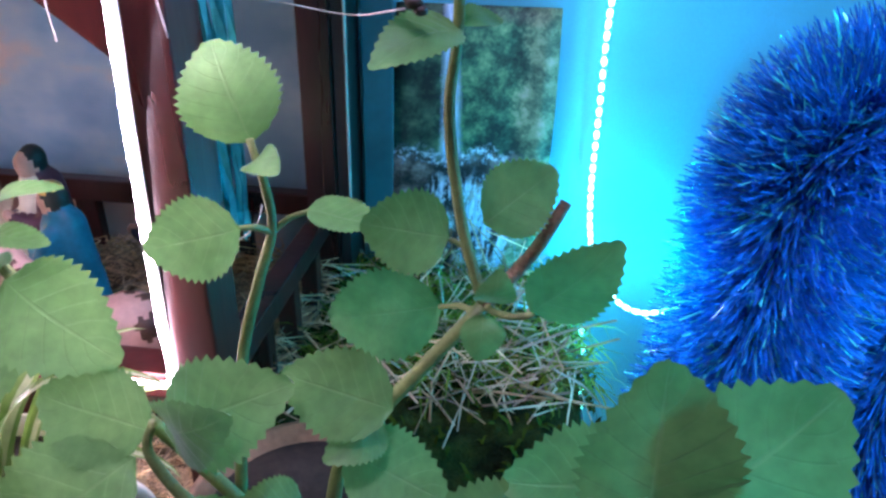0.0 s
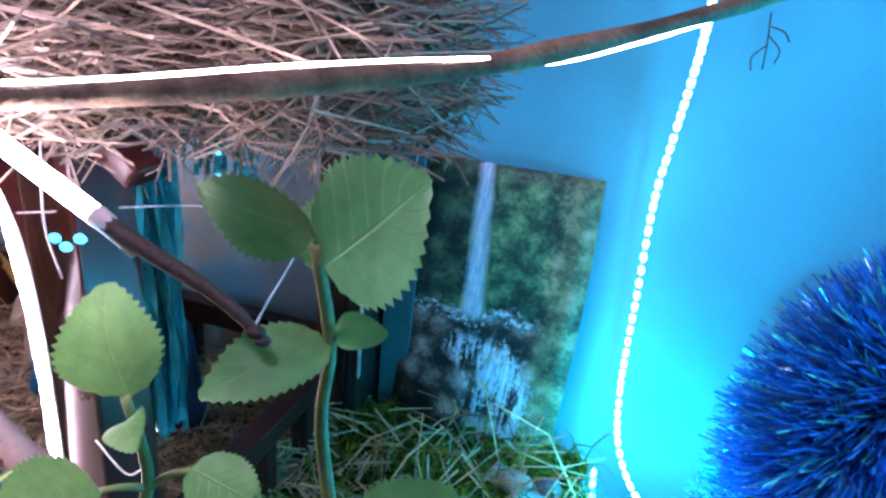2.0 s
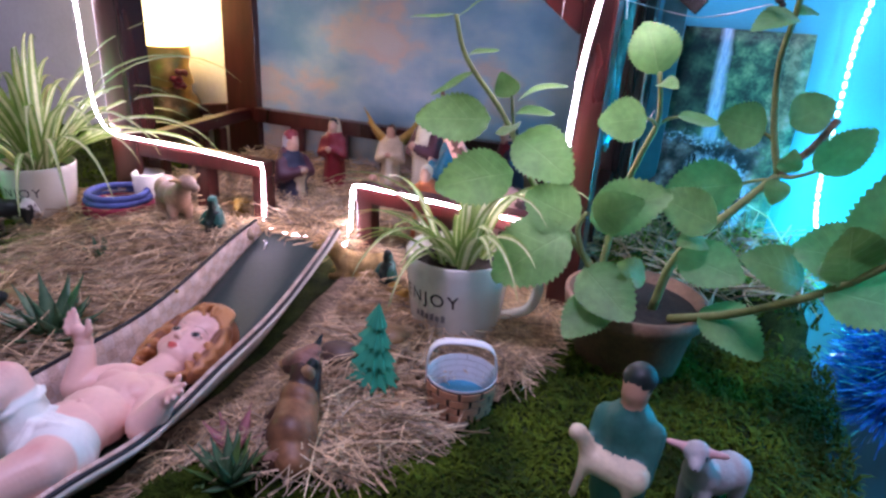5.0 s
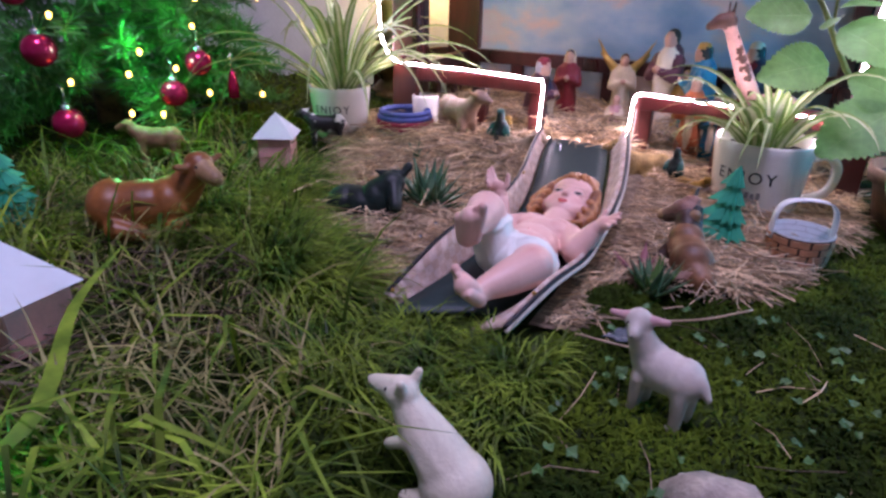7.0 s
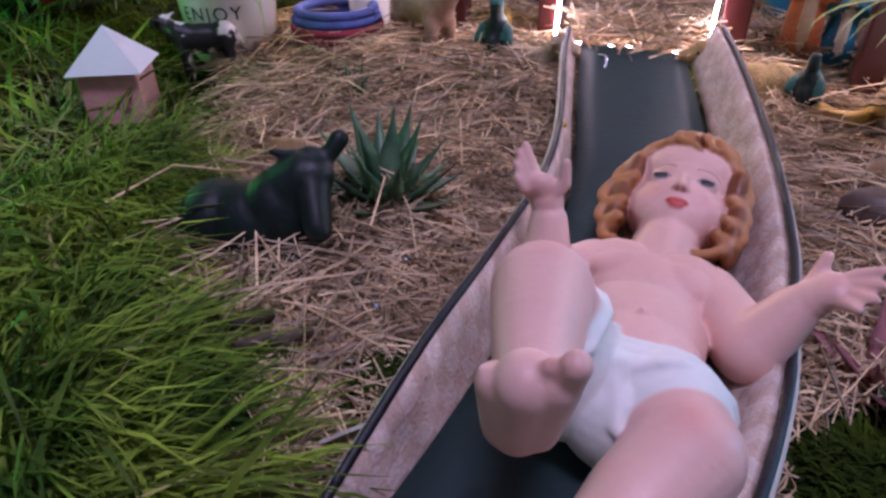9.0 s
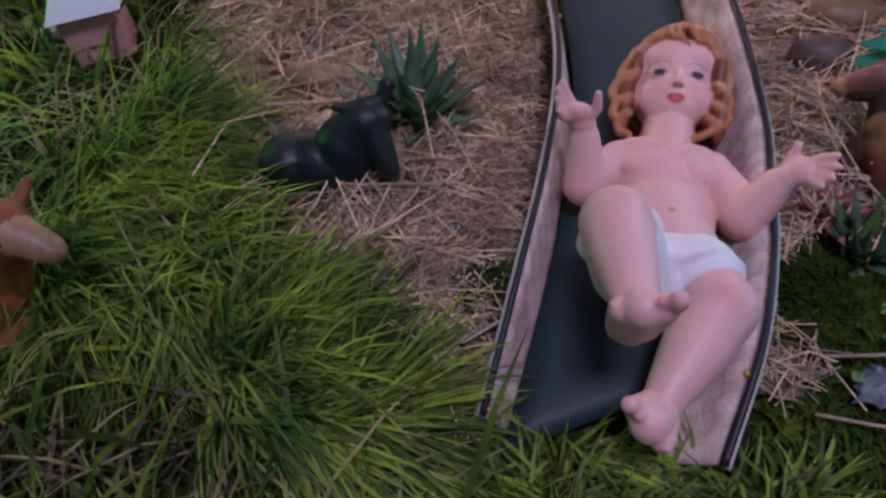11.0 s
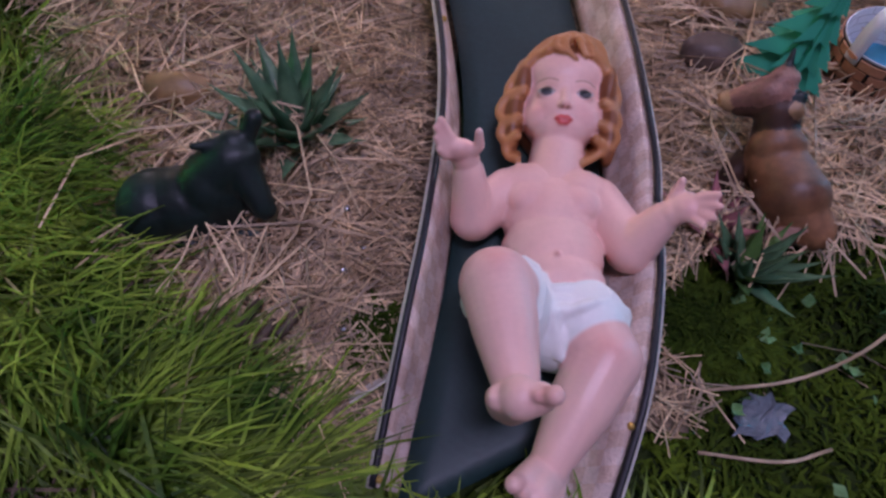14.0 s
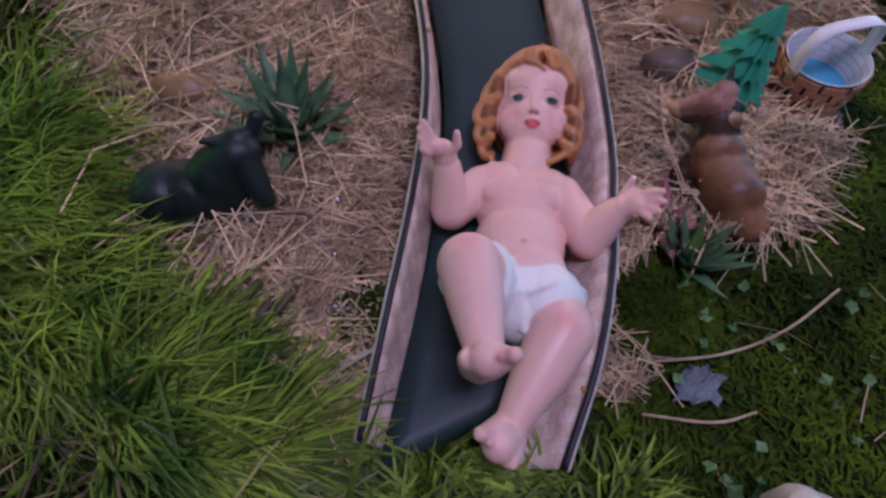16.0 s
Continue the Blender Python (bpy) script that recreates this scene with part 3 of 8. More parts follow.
def inside(x, y, poly):
    """Which points lie in a polygon."""
    hit = np.zeros(len(x), bool)
    n = len(poly)
    for i in range(n):
        (x1, y1), (x2, y2) = poly[i], poly[(i + 1) % n]
        cross = ((y1 > y) != (y2 > y)) & (x < (x2 - x1) * (y - y1) / (y2 - y1 + 1e-12) + x1)
        hit ^= cross
    return hit


STRAW_LEFT = [(0.42, -0.1), (0.42, -2.95), (0.1, -2.95), (-0.28, -2.70), (-0.62, -2.40), (-0.95, -1.85), (-1.25, -1.2), (-1.75, -0.65), (-1.7, -0.2), (-1.4, 0.05)]
STRAW_RIGHT = [(0.85, 0.0), (2.45, 0.0), (2.35, -0.9), (2.2, -1.5), (1.95, -1.75), (1.9, -2.0), (1.32, -2.1), (1.16, -2.3), (1.14, -2.5), (1.26, -2.62), (1.24, -2.76), (0.95, -2.8)]
STRAW_STABLE = [(-1.5, 0.0), (2.4, 0.0), (2.4, 1.95), (-1.5, 1.95)]


def straw_mask(x, y):
    return inside(x, y, STRAW_LEFT) | inside(x, y, STRAW_RIGHT) | inside(x, y, STRAW_STABLE)


def straws(name, n, sample, length, radius, m, label, tilt=0.12, lift=0.02, seed=1, heading=None, spread=3.2, ground=None, parent=None, curl=0.13):
    """Many thin bent stalks as one object."""
    r = np.random.default_rng(seed)
    x, y = sample(r, n)
    n = len(x)
    z = (ground_z(x, y) if ground is None else ground(x, y)) + np.abs(r.normal(0, lift, n))
    a = r.uniform(0, 2 * np.pi, n) if heading is None else heading + r.normal(0, spread, n)
    t = r.normal(0, tilt, n)
    L = r.uniform(*length, n)
    d = np.stack([np.cos(a) * np.cos(t), np.sin(a) * np.cos(t), np.sin(t)], 1)
    s = np.stack([-np.sin(a), np.cos(a), 0 * a], 1)
    u = np.cross(d, s)
    c = np.stack([x, y, z], 1)
    bend = r.normal(0, curl, n)[:, None] * L[:, None] * s + np.abs(r.normal(0, 0.05, n))[:, None] * L[:, None] * u
    mids = [c - d * L[:, None] / 2, c + bend, c + d * L[:, None] / 2]
    rad = r.uniform(0.6, 1.3, n)[:, None] * radius
    verts = []
    for p in mids:
        for k in range(3):
            q = 2 * np.pi * k / 3
            verts.append(p + (s * np.cos(q) + u * np.sin(q)) * rad)
    vv = np.stack(verts, 1).reshape(-1, 3) * U
    base = np.arange(n)[:, None] * 9
    f = []
    for ring in (0, 3):
        for k in range(3):
            k2 = (k + 1) % 3
            f.append(np.concatenate([base + ring + k, base + ring + k2, base + ring + 3 + k2, base + ring + 3 + k], 1))
    ob = pydata(name, vv, np.concatenate(f), m, parent)
    return tagged(ob, label, "" if parent else "straw", kind="stuff")


def blades(name, n, sample, length, width, m, label, category, lean=0.5, droop=0.35, seed=2, ground=None, clump=0, parent=None, heading=None):
    """Many bent flat blades that grow upwards, as one object."""
    r = np.random.default_rng(seed)
    x, y = sample(r, n)
    n = len(x)
    z = ground_z(x, y) if ground is None else ground(x, y)
    a = r.uniform(0, 2 * np.pi, n) if heading is None else heading(x, y) + r.normal(0, 0.7, n)
    if clump:
        cell = np.sin(np.floor(x * clump) * 12.9898 + np.floor(y * clump) * 78.233) * 43758.5453
        a = (cell - np.floor(cell)) * 2 * np.pi + r.normal(0, 0.9, n)
    L = r.uniform(*length, n)
    le = np.abs(r.normal(lean, 0.25, n))
    h = np.stack([np.cos(a), np.sin(a), 0 * a], 1)
    s = np.stack([-np.sin(a), np.cos(a), 0 * a], 1)
    up = np.array([0, 0, 1.0])
    c = np.stack([x, y, z - 0.01], 1)
    w = r.uniform(0.6, 1.3, n)[:, None] * width
    e1 = le[:, None]
    p1 = c + L[:, None] * 0.45 * (h * np.sin(e1) + up * np.cos(e1))
    e2 = (le + r.uniform(0.3, 1.2, n) * droop * 2.4)[:, None]
    p2 = p1 + L[:, None] * 0.35 * (h * np.sin(e2) + up * np.cos(e2))
    e3 = e2 + droop
    p3 = p2 + L[:, None] * 0.25 * (h * np.sin(e3) + up * np.cos(e3))
    vv = np.stack([c - s * w, c + s * w, p1 - s * w * 0.9, p1 + s * w * 0.9, p2 - s * w * 0.6, p2 + s * w * 0.6, p3], 1).reshape(-1, 3) * U
    b = np.arange(n)[:, None] * 7
    quads = np.concatenate([np.concatenate([b, b + 1, b + 3, b + 2], 1), np.concatenate([b + 2, b + 3, b + 5, b + 4], 1)]).tolist()
    tris = np.concatenate([b + 4, b + 5, b + 6], 1).tolist()
    ob = pydata(name, vv, quads + tris, m, parent)
    return tagged(ob, label, "" if parent else category, kind="stuff")


def in_box(x0, x1, y0, y1, keep=None):
    def sample(r, n):
        x, y = r.uniform(x0, x1, n), r.uniform(y0, y1, n)
        if keep is None:
            return x, y
        k = keep(x, y)
        return x[k], y[k]
    return sample


def bed_mask(x, y):
    return (x > 0.3) & (x < 1.08) & (y > -3.0) & (y < -0.1)


# straw litter: a felted layer and loose stalks on it
for nm, poly in (("straw_mat", STRAW_LEFT), ("straw_mat", STRAW_RIGHT), ("straw_mat", STRAW_STABLE)):
    xs, ys = [p[0] for p in poly], [p[1] for p in poly]
    ax, ay = np.meshgrid(np.arange(min(xs), max(xs) + 0.04, 0.04), np.arange(min(ys), max(ys) + 0.04, 0.04))
    k = inside(ax.ravel(), ay.ravel(), poly).reshape(ax.shape)
    az = ground_z(ax, ay) + 0.035 + 0.012 * np.sin(17 * ax + 5 * ay) * np.cos(13 * ay)
    idx = np.arange(ax.size).reshape(ax.shape)
    ok = k[:-1, :-1] & k[1:, :-1] & k[:-1, 1:] & k[1:, 1:]
    ff = np.stack([idx[:-1, :-1][ok], idx[:-1, 1:][ok], idx[1:, 1:][ok], idx[1:, :-1][ok]], 1)
    ob = pydata(nm, np.stack([ax, ay, az], -1).reshape(-1, 3) * U, ff, STRAWBED, smooth=True)
    tagged(ob, "matted layer of dry straw on the moss", "straw", kind="stuff")


def straw_ground(x, y):
    return ground_z(x, y) + 0.05


near = lambda x, y: straw_mask(x, y) & ~bed_mask(x, y) & (y < 0) & ~((y < -2.35) & (x > 1.05) & (np.sin(97 * x + 61 * y) > -0.3)) & (np.hypot(x - 2.105, y + 1.22) > 0.30)
by_bed = lambda x, y: (x > 0.19) & (x < 1.25) & (y < -0.3)
straws("loose_straw", 11500, in_box(0.19, 1.25, -3.0, -0.3, near), (0.08, 0.20), 0.0027, STRAW, "short loose straw along the ramp", lift=0.03, seed=23, ground=straw_ground)
straws("loose_straw", 50000, in_box(-1.8, 2.5, -3.0, 0.02, lambda x, y: near(x, y) & ~by_bed(x, y)), (0.10, 0.44), 0.0027, STRAW, "loose dry straw scattered round the ramp", lift=0.03, seed=3, ground=straw_ground)
straws("loose_straw", 7000, in_box(-1.7, 1.9, -2.4, -0.2, lambda x, y: near(x, y) & ((x < 0.02) | (x > 1.38))), (0.32, 0.66), 0.0036, STRAW, "long pale stalks on top of the straw", lift=0.05, tilt=0.1, curl=0.07, seed=20, ground=straw_ground)
straws("loose_straw", 6500, in_box(-1.5, 2.4, 0.0, 1.9), (0.15, 0.5), 0.0045, STRAW, "loose dry straw on the stable floor", lift=0.05, tilt=0.25, seed=4, ground=straw_ground)
straws("loose_straw", 420, in_box(0.16, 0.76, -0.24, 0.2), (0.22, 0.5), 0.0055, STRAW, "tangle of straw at the stable gate", lift=0.05, tilt=0.3, seed=5, ground=lambda x, y: 0.30 - 0.12 * (y + 0.26))

# moss and grass
def off_straw(x, y, m):
    """Roots that stand at least m clear of the straw."""
    hit = np.zeros(len(x), bool)
    for k in range(8):
        a = math.pi * k / 4
        hit |= inside(x + m * math.cos(a), y + m * math.sin(a), STRAW_LEFT)
    return ~hit & (np.hypot(x + 0.98, y + 4.03) > 0.36) & (np.hypot((x + 0.78) / 0.26, (y + 3.12) / 0.17) > 1)


open_ground = lambda x, y: ~straw_mask(x, y) & ~bed_mask(x, y)
tall = lambda x, y: open_ground(x, y) & (x < 0.38 - 0.25 * (y + 3.0)) & (y < -1.35 - 0.25 * (x + 1.0))
blades("moss", 150000, in_box(-3.2, 4.0, -5.0, 0.0, lambda x, y: open_ground(x, y) & ~(tall(x, y) & (np.sin(91.7 * x + 57.3 * y) > -0.6))), (0.035, 0.10), 0.0065, MOSS, "short dark green moss", "moss", 0.6, 0.5, 6)
blades("moss", 9000, in_box(-6, 4.0, -2.5, 2.1, lambda x, y: open_ground(x, y) & ((x < -1.7) | (x > 2.5))), (0.05, 0.14), 0.012, MOSS, "short dark green moss beside the stable", "moss", 0.6, 0.5, 7)
patch = lambda x, y: np.sin(5.1 * x + 2.0 * np.sin(3.3 * y)) * np.sin(4.3 * y + 1.7 * np.sin(2.9 * x)) > 0.0
dim = lambda x, y: np.sin(5.1 * x + 2.0 * np.sin(3.3 * y)) * np.sin(4.3 * y + 1.7 * np.sin(2.9 * x)) > 0.28
blades("grass", 24000, in_box(-3.2, 0.7, -4.9, -0.7, lambda x, y: tall(x, y) & dim(x, y) & off_straw(x, y, 0.2)), (0.26, 0.66), 0.0062, GRASS, "long tangled green grass", "grass", 0.95, 0.45, 8, clump=1.7)
blades("grass", 7000, in_box(-3.2, 0.7, -4.9, -0.7, lambda x, y: tall(x, y) & patch(x, y) & off_straw(x, y, 0.12)), (0.18, 0.5), 0.005, GRASS, "thinner green grass between the tufts", "grass", 0.85, 0.45, 15, clump=2.3)
blades("grass", 500, in_box(-3.0, 0.6, -4.8, -1.1, lambda x, y: tall(x, y) & off_straw(x, y, 0.3)), (0.5, 0.95), 0.012, GRASS, "broad long grass blades arching over the rest", "grass", 0.85, 0.4, 16, clump=1.7)
blades("grass", 2600, in_box(-3.0, 0.9, -4.9, -1.0, lambda x, y: tall(x, y) & off_straw(x, y, 0.18)), (0.22, 0.6), 0.0056, DRYGRASS, "yellowing grass stalks in the green", "grass", 0.9, 0.4, 9, clump=3.2)
straws("dead_grass", 500, in_box(-2.4, -0.2, -4.8, -2.6, lambda x, y: tall(x, y)), (0.2, 0.55), 0.0048, TWIGPALE, "dead brown stalks lying at the grass roots", lift=0.05, tilt=0.25, seed=17)
for n, cx, cy, rx, ry, head, sd in ((6500, -1.02, -2.58, 0.42, 0.32, -0.45, 10), (6000, -0.22, -2.95, 0.36, 0.2, 0.6, 18), (3500, -1.2, -2.1, 0.3, 0.3, 0.1, 19)):
    tuft = lambda x, y: open_ground(x, y) & (np.hypot((x - cx) / rx, (y - cy) / ry) < 1) & off_straw(x, y, 0.12)
    blades("grass", n, in_box(cx - rx, cx + rx, cy - ry, cy + ry, tuft), (0.26, 0.60), 0.0058, TUFTGRASS, "thick tuft of long grass sweeping over the straw", "grass", 0.9, 0.42, sd, heading=lambda x, y: head + 0 * x)
blades("moss", 1500, in_box(0.18, 0.34, -2.62, -2.46, lambda x, y: np.hypot(x - 0.26, y + 2.54) < 0.075), (0.06, 0.14), 0.006, MOSS, "dark moss tuft in the straw by the ramp", "moss", 0.6, 0.5, 21, ground=straw_ground)
blades("moss", 9000, in_box(1.14, 1.5, -2.6, -2.25, lambda x, y: np.hypot((x - 1.32) / 0.17, (y + 2.42) / 0.17) < 1), (0.04, 0.10), 0.006, MOSS, "moss hummock growing over the straw", "moss", 0.6, 0.5, 22, ground=lambda x, y: ground_z(x, y) + 0.05 * np.sqrt(np.clip(1 - ((x - 1.32) / 0.17) ** 2 - ((y + 2.42) / 0.17) ** 2, 0, 1)))
blades("grass", 2600, in_box(0.2, 1.2, -3.7, -3.0), (0.12, 0.3), 0.006, GRASS, "grass at the foot of the ramp", "grass", 0.6, 0.5, 11, clump=3.7)
blades("grass", 2600, in_box(2.5, 3.95, 0.7, 2.05), (0.14, 0.4), 0.007, GRASS, "grass in front of the waterfall picture", "grass", 0.8, 0.5, 12, clump=3.0)
straws("loose_straw", 300, in_box(2.5, 3.9, 0.5, 1.9), (0.3, 0.7), 0.006, STRAW, "dry stalks lying in the grass", lift=0.12, tilt=0.5, seed=13)
straws("loose_straw", 130, in_box(-2.5, 3.6, -4.6, -2.2, open_ground), (0.12, 0.35), 0.0024, STRAW, "stray stalks on the moss", lift=0.03, tilt=0.15, seed=14, curl=0.05)

# ---- the stable ----
stable = thing("stable", (0.45, 1.0, 0.1), "dark red varnished wooden toy stable with a straw roof", "stable")


def timber(name, a, b, w, h, label="", up=(0, 0, 1)):
    bm = bmesh.new()
    beam(bm, a, b, w, h, 0.012, up)
    return part(name, bm, WOOD, stable, label, smooth=False)


for a, b, w, h in (((-1.385, 0.06, 0.05), (-1.385, 0.06, 2.5), 0.27, 0.24), ((2.37, 0.03, 0.05), (2.37, 0.03, 2.5), 0.19, 0.22),
                   ((-1.75, 2.02, 0.05), (-1.75, 2.02, 3.2), 0.42, 0.22), ((2.35, 1.78, 0.05), (2.35, 1.78, 2.7), 0.19, 0.19)):
    timber("post", a, b, w, h, up=(0, 1, 0))
# front fence, with a gap for the gate
timber("rail", (-1.25, 0.04, 0.685), (0.0, 0.04, 0.685), 0.16, 0.12)
timber("rail", (0.80, 0.04, 0.645), (2.28, 0.04, 0.635), 0.16, 0.12)
for bx in (-0.62, -0.06, 0.87, 1.5):
    timber("baluster", (bx, 0.04, 0.1), (bx, 0.04, 0.62), 0.13, 0.12, up=(0, 1, 0))
# back fence
timber("rail", (-1.54, 1.9, 0.67), (2.26, 1.84, 0.67), 0.12, 0.15)
for bx in (-1.0, -0.45, 0.1, 0.65, 1.2, 1.72):
    timber("baluster", (bx, 1.88, 0.1), (bx, 1.88, 0.6), 0.15, 0.08, up=(0, 1, 0))
# sides
timber("rail", (-1.5, 0.2, 0.66), (-1.7, 1.9, 0.66), 0.12, 0.12)
timber("rail", (2.37, 0.14, 0.62), (2.35, 1.68, 0.62), 0.12, 0.12)
for by in (0.55, 0.95, 1.35):
    timber("baluster", (2.36, by, 0.1), (2.36, by, 0.56), 0.1, 0.1, up=(0, 1, 0))
    timber("baluster", (-1.6, by, 0.1), (-1.6, by, 0.6), 0.1, 0.1, up=(0, 1, 0))
# rail that runs left towards the lantern shelf
timber("rail", (-3.6, 1.75, 0.46), (-1.96, 1.95, 0.68), 0.12, 0.12)
for bx in (-2.3, -2.95):
    timber("baluster", (bx, 1.85, 0.1), (bx, 1.85, 0.5), 0.12, 0.1, up=(0, 1, 0))
# braces, rafters and plates under the roof
timber("brace", (2.30, 0.04, 1.90), (1.45, 0.04, 2.55), 0.12, 0.15)
timber("brace", (-1.27, 0.04, 1.90), (-0.42, 0.04, 2.55), 0.12, 0.15)
timber("rafter", (2.63, 0.0, 2.186), (0.45, 0.0, 3.82), 0.10, 0.075)
timber("rafter", (2.86, 1.85, 2.04), (0.45, 1.85, 3.85), 0.12, 0.14)
timber("rafter", (-1.96, 0.0, 2.04), (0.45, 0.0, 3.85), 0.12, 0.14)
timber("rafter", (-1.96, 1.85, 2.04), (0.45, 1.85, 3.85), 0.12, 0.14)
timber("ridge_beam", (0.45, -0.2, 3.85), (0.45, 2.0, 3.85), 0.14, 0.14)
timber("plate", (2.4, -0.1, 2.44), (2.38, 2.0, 2.44), 0.14, 0.12)
timber("plate", (-1.4, -0.1, 2.44), (-1.6, 2.0, 2.44), 0.14, 0.12)
bm = bmesh.new()
box(bm, (-1.535, 1.985, 0.1), (2.26, 2.03, 2.75))
part("back_panel", bm, SKYPIC, stable, "back board painted with blue sky and peach clouds", smooth=False)
bm = bmesh.new()
box(bm, (2.45, 1.72, 0.1), (2.52, 2.1, 2.45), 0.008)
part("side_board", bm, material("dark_edge_board", (0.03, 0.025, 0.025), 0.4), stable, smooth=False)
bm = bmesh.new()
box(bm, (2.522, 1.70, 0.55), (2.536, 1.73, 1.95), 0.003)
part("edge_strip", bm, CREAMCARD, stable, "pale strip on the board's edge", smooth=False)

# thatch: a slab each side, shaggy with stalks
for sgn, x1 in ((1, 3.0), (-1, -2.2)):
    bm = bmesh.new()
    beam(bm, (x1, 0.75, 2.52), (0.45, 0.75, 4.25), 1.1, 0.26, 0.08)
    part("thatch_pad", bm, STRAWBED, stable)


def roof_ground(x, y):
    r = np.random.default_rng(99).uniform(-0.2, 0.2, len(x))
    return 4.25 - np.abs(x - 0.45) * (1.8 / 2.6) + r


ts = straws("thatch_straw", 17000, in_box(1.2, 3.08, 0.1, 1.3), (0.25, 0.7), 0.0036, THATCH, "shaggy dry straw of the roof", tilt=0.35, lift=0.05, seed=21, curl=0.3, ground=roof_ground, parent=stable)
ts.matrix_parent_inverse = Matrix.Translation(-ORIGIN[stable] * U)
ts = straws("thatch_straw", 3500, in_box(-2.3, 1.2, 0.1, 1.3), (0.3, 0.7), 0.0045, THATCH, "shaggy dry straw of the roof", tilt=0.35, lift=0.05, seed=22, curl=0.3, ground=roof_ground, parent=stable)
ts.matrix_parent_inverse = Matrix.Translation(-ORIGIN[stable] * U)
ts = straws("thatch_fringe", 2600, in_box(2.25, 3.1, 0.06, 1.2), (0.2, 0.5), 0.0034, THATCH, "stalks hanging from the eave", tilt=0.7, lift=0.05, seed=23,
            curl=0.3, ground=lambda x, y: 2.27 + (x - 2.5) * 0.13 + np.random.default_rng(7).uniform(0.0, 0.3, len(x)), parent=stable)
ts.matrix_parent_inverse = Matrix.Translation(-ORIGIN[stable] * U)

ts = straws("thatch_straw", 9000, in_box(1.2, 2.62, -0.1, 0.75), (0.25, 0.6), 0.0036, THATCH, "shaggy dry straw under the eave", tilt=0.35, lift=0.03, seed=24, curl=0.3,
            ground=lambda x, y: roof_ground(x, y) - 0.30, parent=stable)
ts.matrix_parent_inverse = Matrix.Translation(-ORIGIN[stable] * U)

ts = straws("thatch_straw", 6000, in_box(1.6, 2.5, -0.25, 0.55), (0.2, 0.5), 0.0036, THATCH, "dark straw hanging under the eave", tilt=0.45, lift=0.03, seed=25, curl=0.35,
            ground=lambda x, y: roof_ground(x, y) - 0.42, parent=stable)
ts.matrix_parent_inverse = Matrix.Translation(-ORIGIN[stable] * U)

# teal tinsel curtain in the right bay
def curtain(name, x0, x1, y, z0, z1, n, seed):
    r = np.random.default_rng(seed)
    t = thing(name, (x0, y, z1), "hanging curtain of shiny teal tinsel strips", "tinsel")
    o = np.array((x0, y, z1))
    for i in range(n):
        vs = []
        x, w = r.uniform(x0, x1), r.uniform(0.006, 0.014)
        yy = y + r.normal(0, 0.03)
        bot = z0 + abs(r.normal(0, 0.12))
        for k in range(9):
            s = k / 8
            ang = r.uniform(-0.9, 0.9)
            px, py = x + 0.012 * math.sin(7 * s + i), yy + 0.012 * math.cos(5 * s + 2 * i)
            dx, dy = math.cos(ang) * w, math.sin(ang) * w
            z = z1 + (bot - z1) * s
            vs += [(px - dx, py - dy, z), (px + dx, py + dy, z)]
        pydata("tinsel_strip", (np.array(vs) - o) * U, [(2 * k, 2 * k + 1, 2 * k + 3, 2 * k + 2) for k in range(8)], TINSELT, t)
    return t


curtain("tinsel_curtain", 2.33, 2.50, 0.22, 1.12, 2.3, 60, 31)
curtain("tinsel_curtain", 2.52, 2.72, 0.35, 2.08, 2.35, 26, 32)

# waterfall picture leaning on the wall
bm = bmesh.new()
uvl = bm.loops.layers.uv.new("UVMap")
NU, NV = 10, 14
grid = []
for j in range(NV + 1):
    v = j / NV
    row = []
    for i in range(NU + 1):
        u = i / NU
        left, right = 2.66 + 0.10 * v, 3.70 + 0.045 * v + 0.03 * math.sin(math.pi * v)
        y = 1.95 + 0.13 * v - 0.05 * math.sin(math.pi * u) * (1 - v) - 0.04 * (u > 0.85) * math.sin(math.pi * v)
        row.append((bm.verts.new((left + (right - left) * u, y, 0.14 + 1.76 * v)), (u, v)))
    grid.append(row)
for j in range(NV):
    for i in range(NU):
        q = (grid[j][i], grid[j][i + 1], grid[j + 1][i + 1], grid[j + 1][i])
        f = bm.faces.new([p[0] for p in q])
        for lp, p in zip(f.loops, q):
            lp[uvl].uv = p[1]
pic = single("waterfall_picture", bm, FALLPIC, (3.2, 2.0, 0.14), "colour print of a waterfall in green woods, propped on the wall", "picture")
sol = pic.modifiers.new("sheet", "SOLIDIFY")
sol.thickness = 0.0006
bm = bmesh.new()
box(bm, (2.56, 1.98, 0.1), (2.75, 2.04, 2.1), 0.01)
single("teal_board", bm, TEALPANEL, (2.65, 2.0, 0.1), "narrow glossy teal board beside the stable", "board", smooth=False)

# branches over the right bay
branch_pts = spline([(2.2, -0.75, 2.43), (2.75, -0.45, 2.45), (3.35, -0.03, 2.535), (3.61, 0.15, 2.60), (3.95, 0.42, 2.72), (4.4, 0.75, 2.92)], 8)
bm = bmesh.new()
tube(bm, branch_pts, lambda s: 0.029 - 0.008 * s + 0.003 * math.sin(23 * s), 10)
single("branch", bm, BARK, (2.2, -0.75, 2.43), "long bare brown branch laid across the roof edge", "branch")
twig = thing("wrapped_twig", (2.954, -0.425, 2.22), "dark twig whose thick end is wrapped in a glowing tube", "branch")
bm = bmesh.new()
tube(bm, spline([(2.93, -0.43, 2.235), (3.0, -0.43, 2.205), (3.11, -0.42, 2.155), (3.19, -0.41, 2.105), (3.225, -0.41, 2.07)], 6), lambda s: 0.02 - 0.010 * s, 8)
stick = part("twig", bm, TWIGDARK, twig)
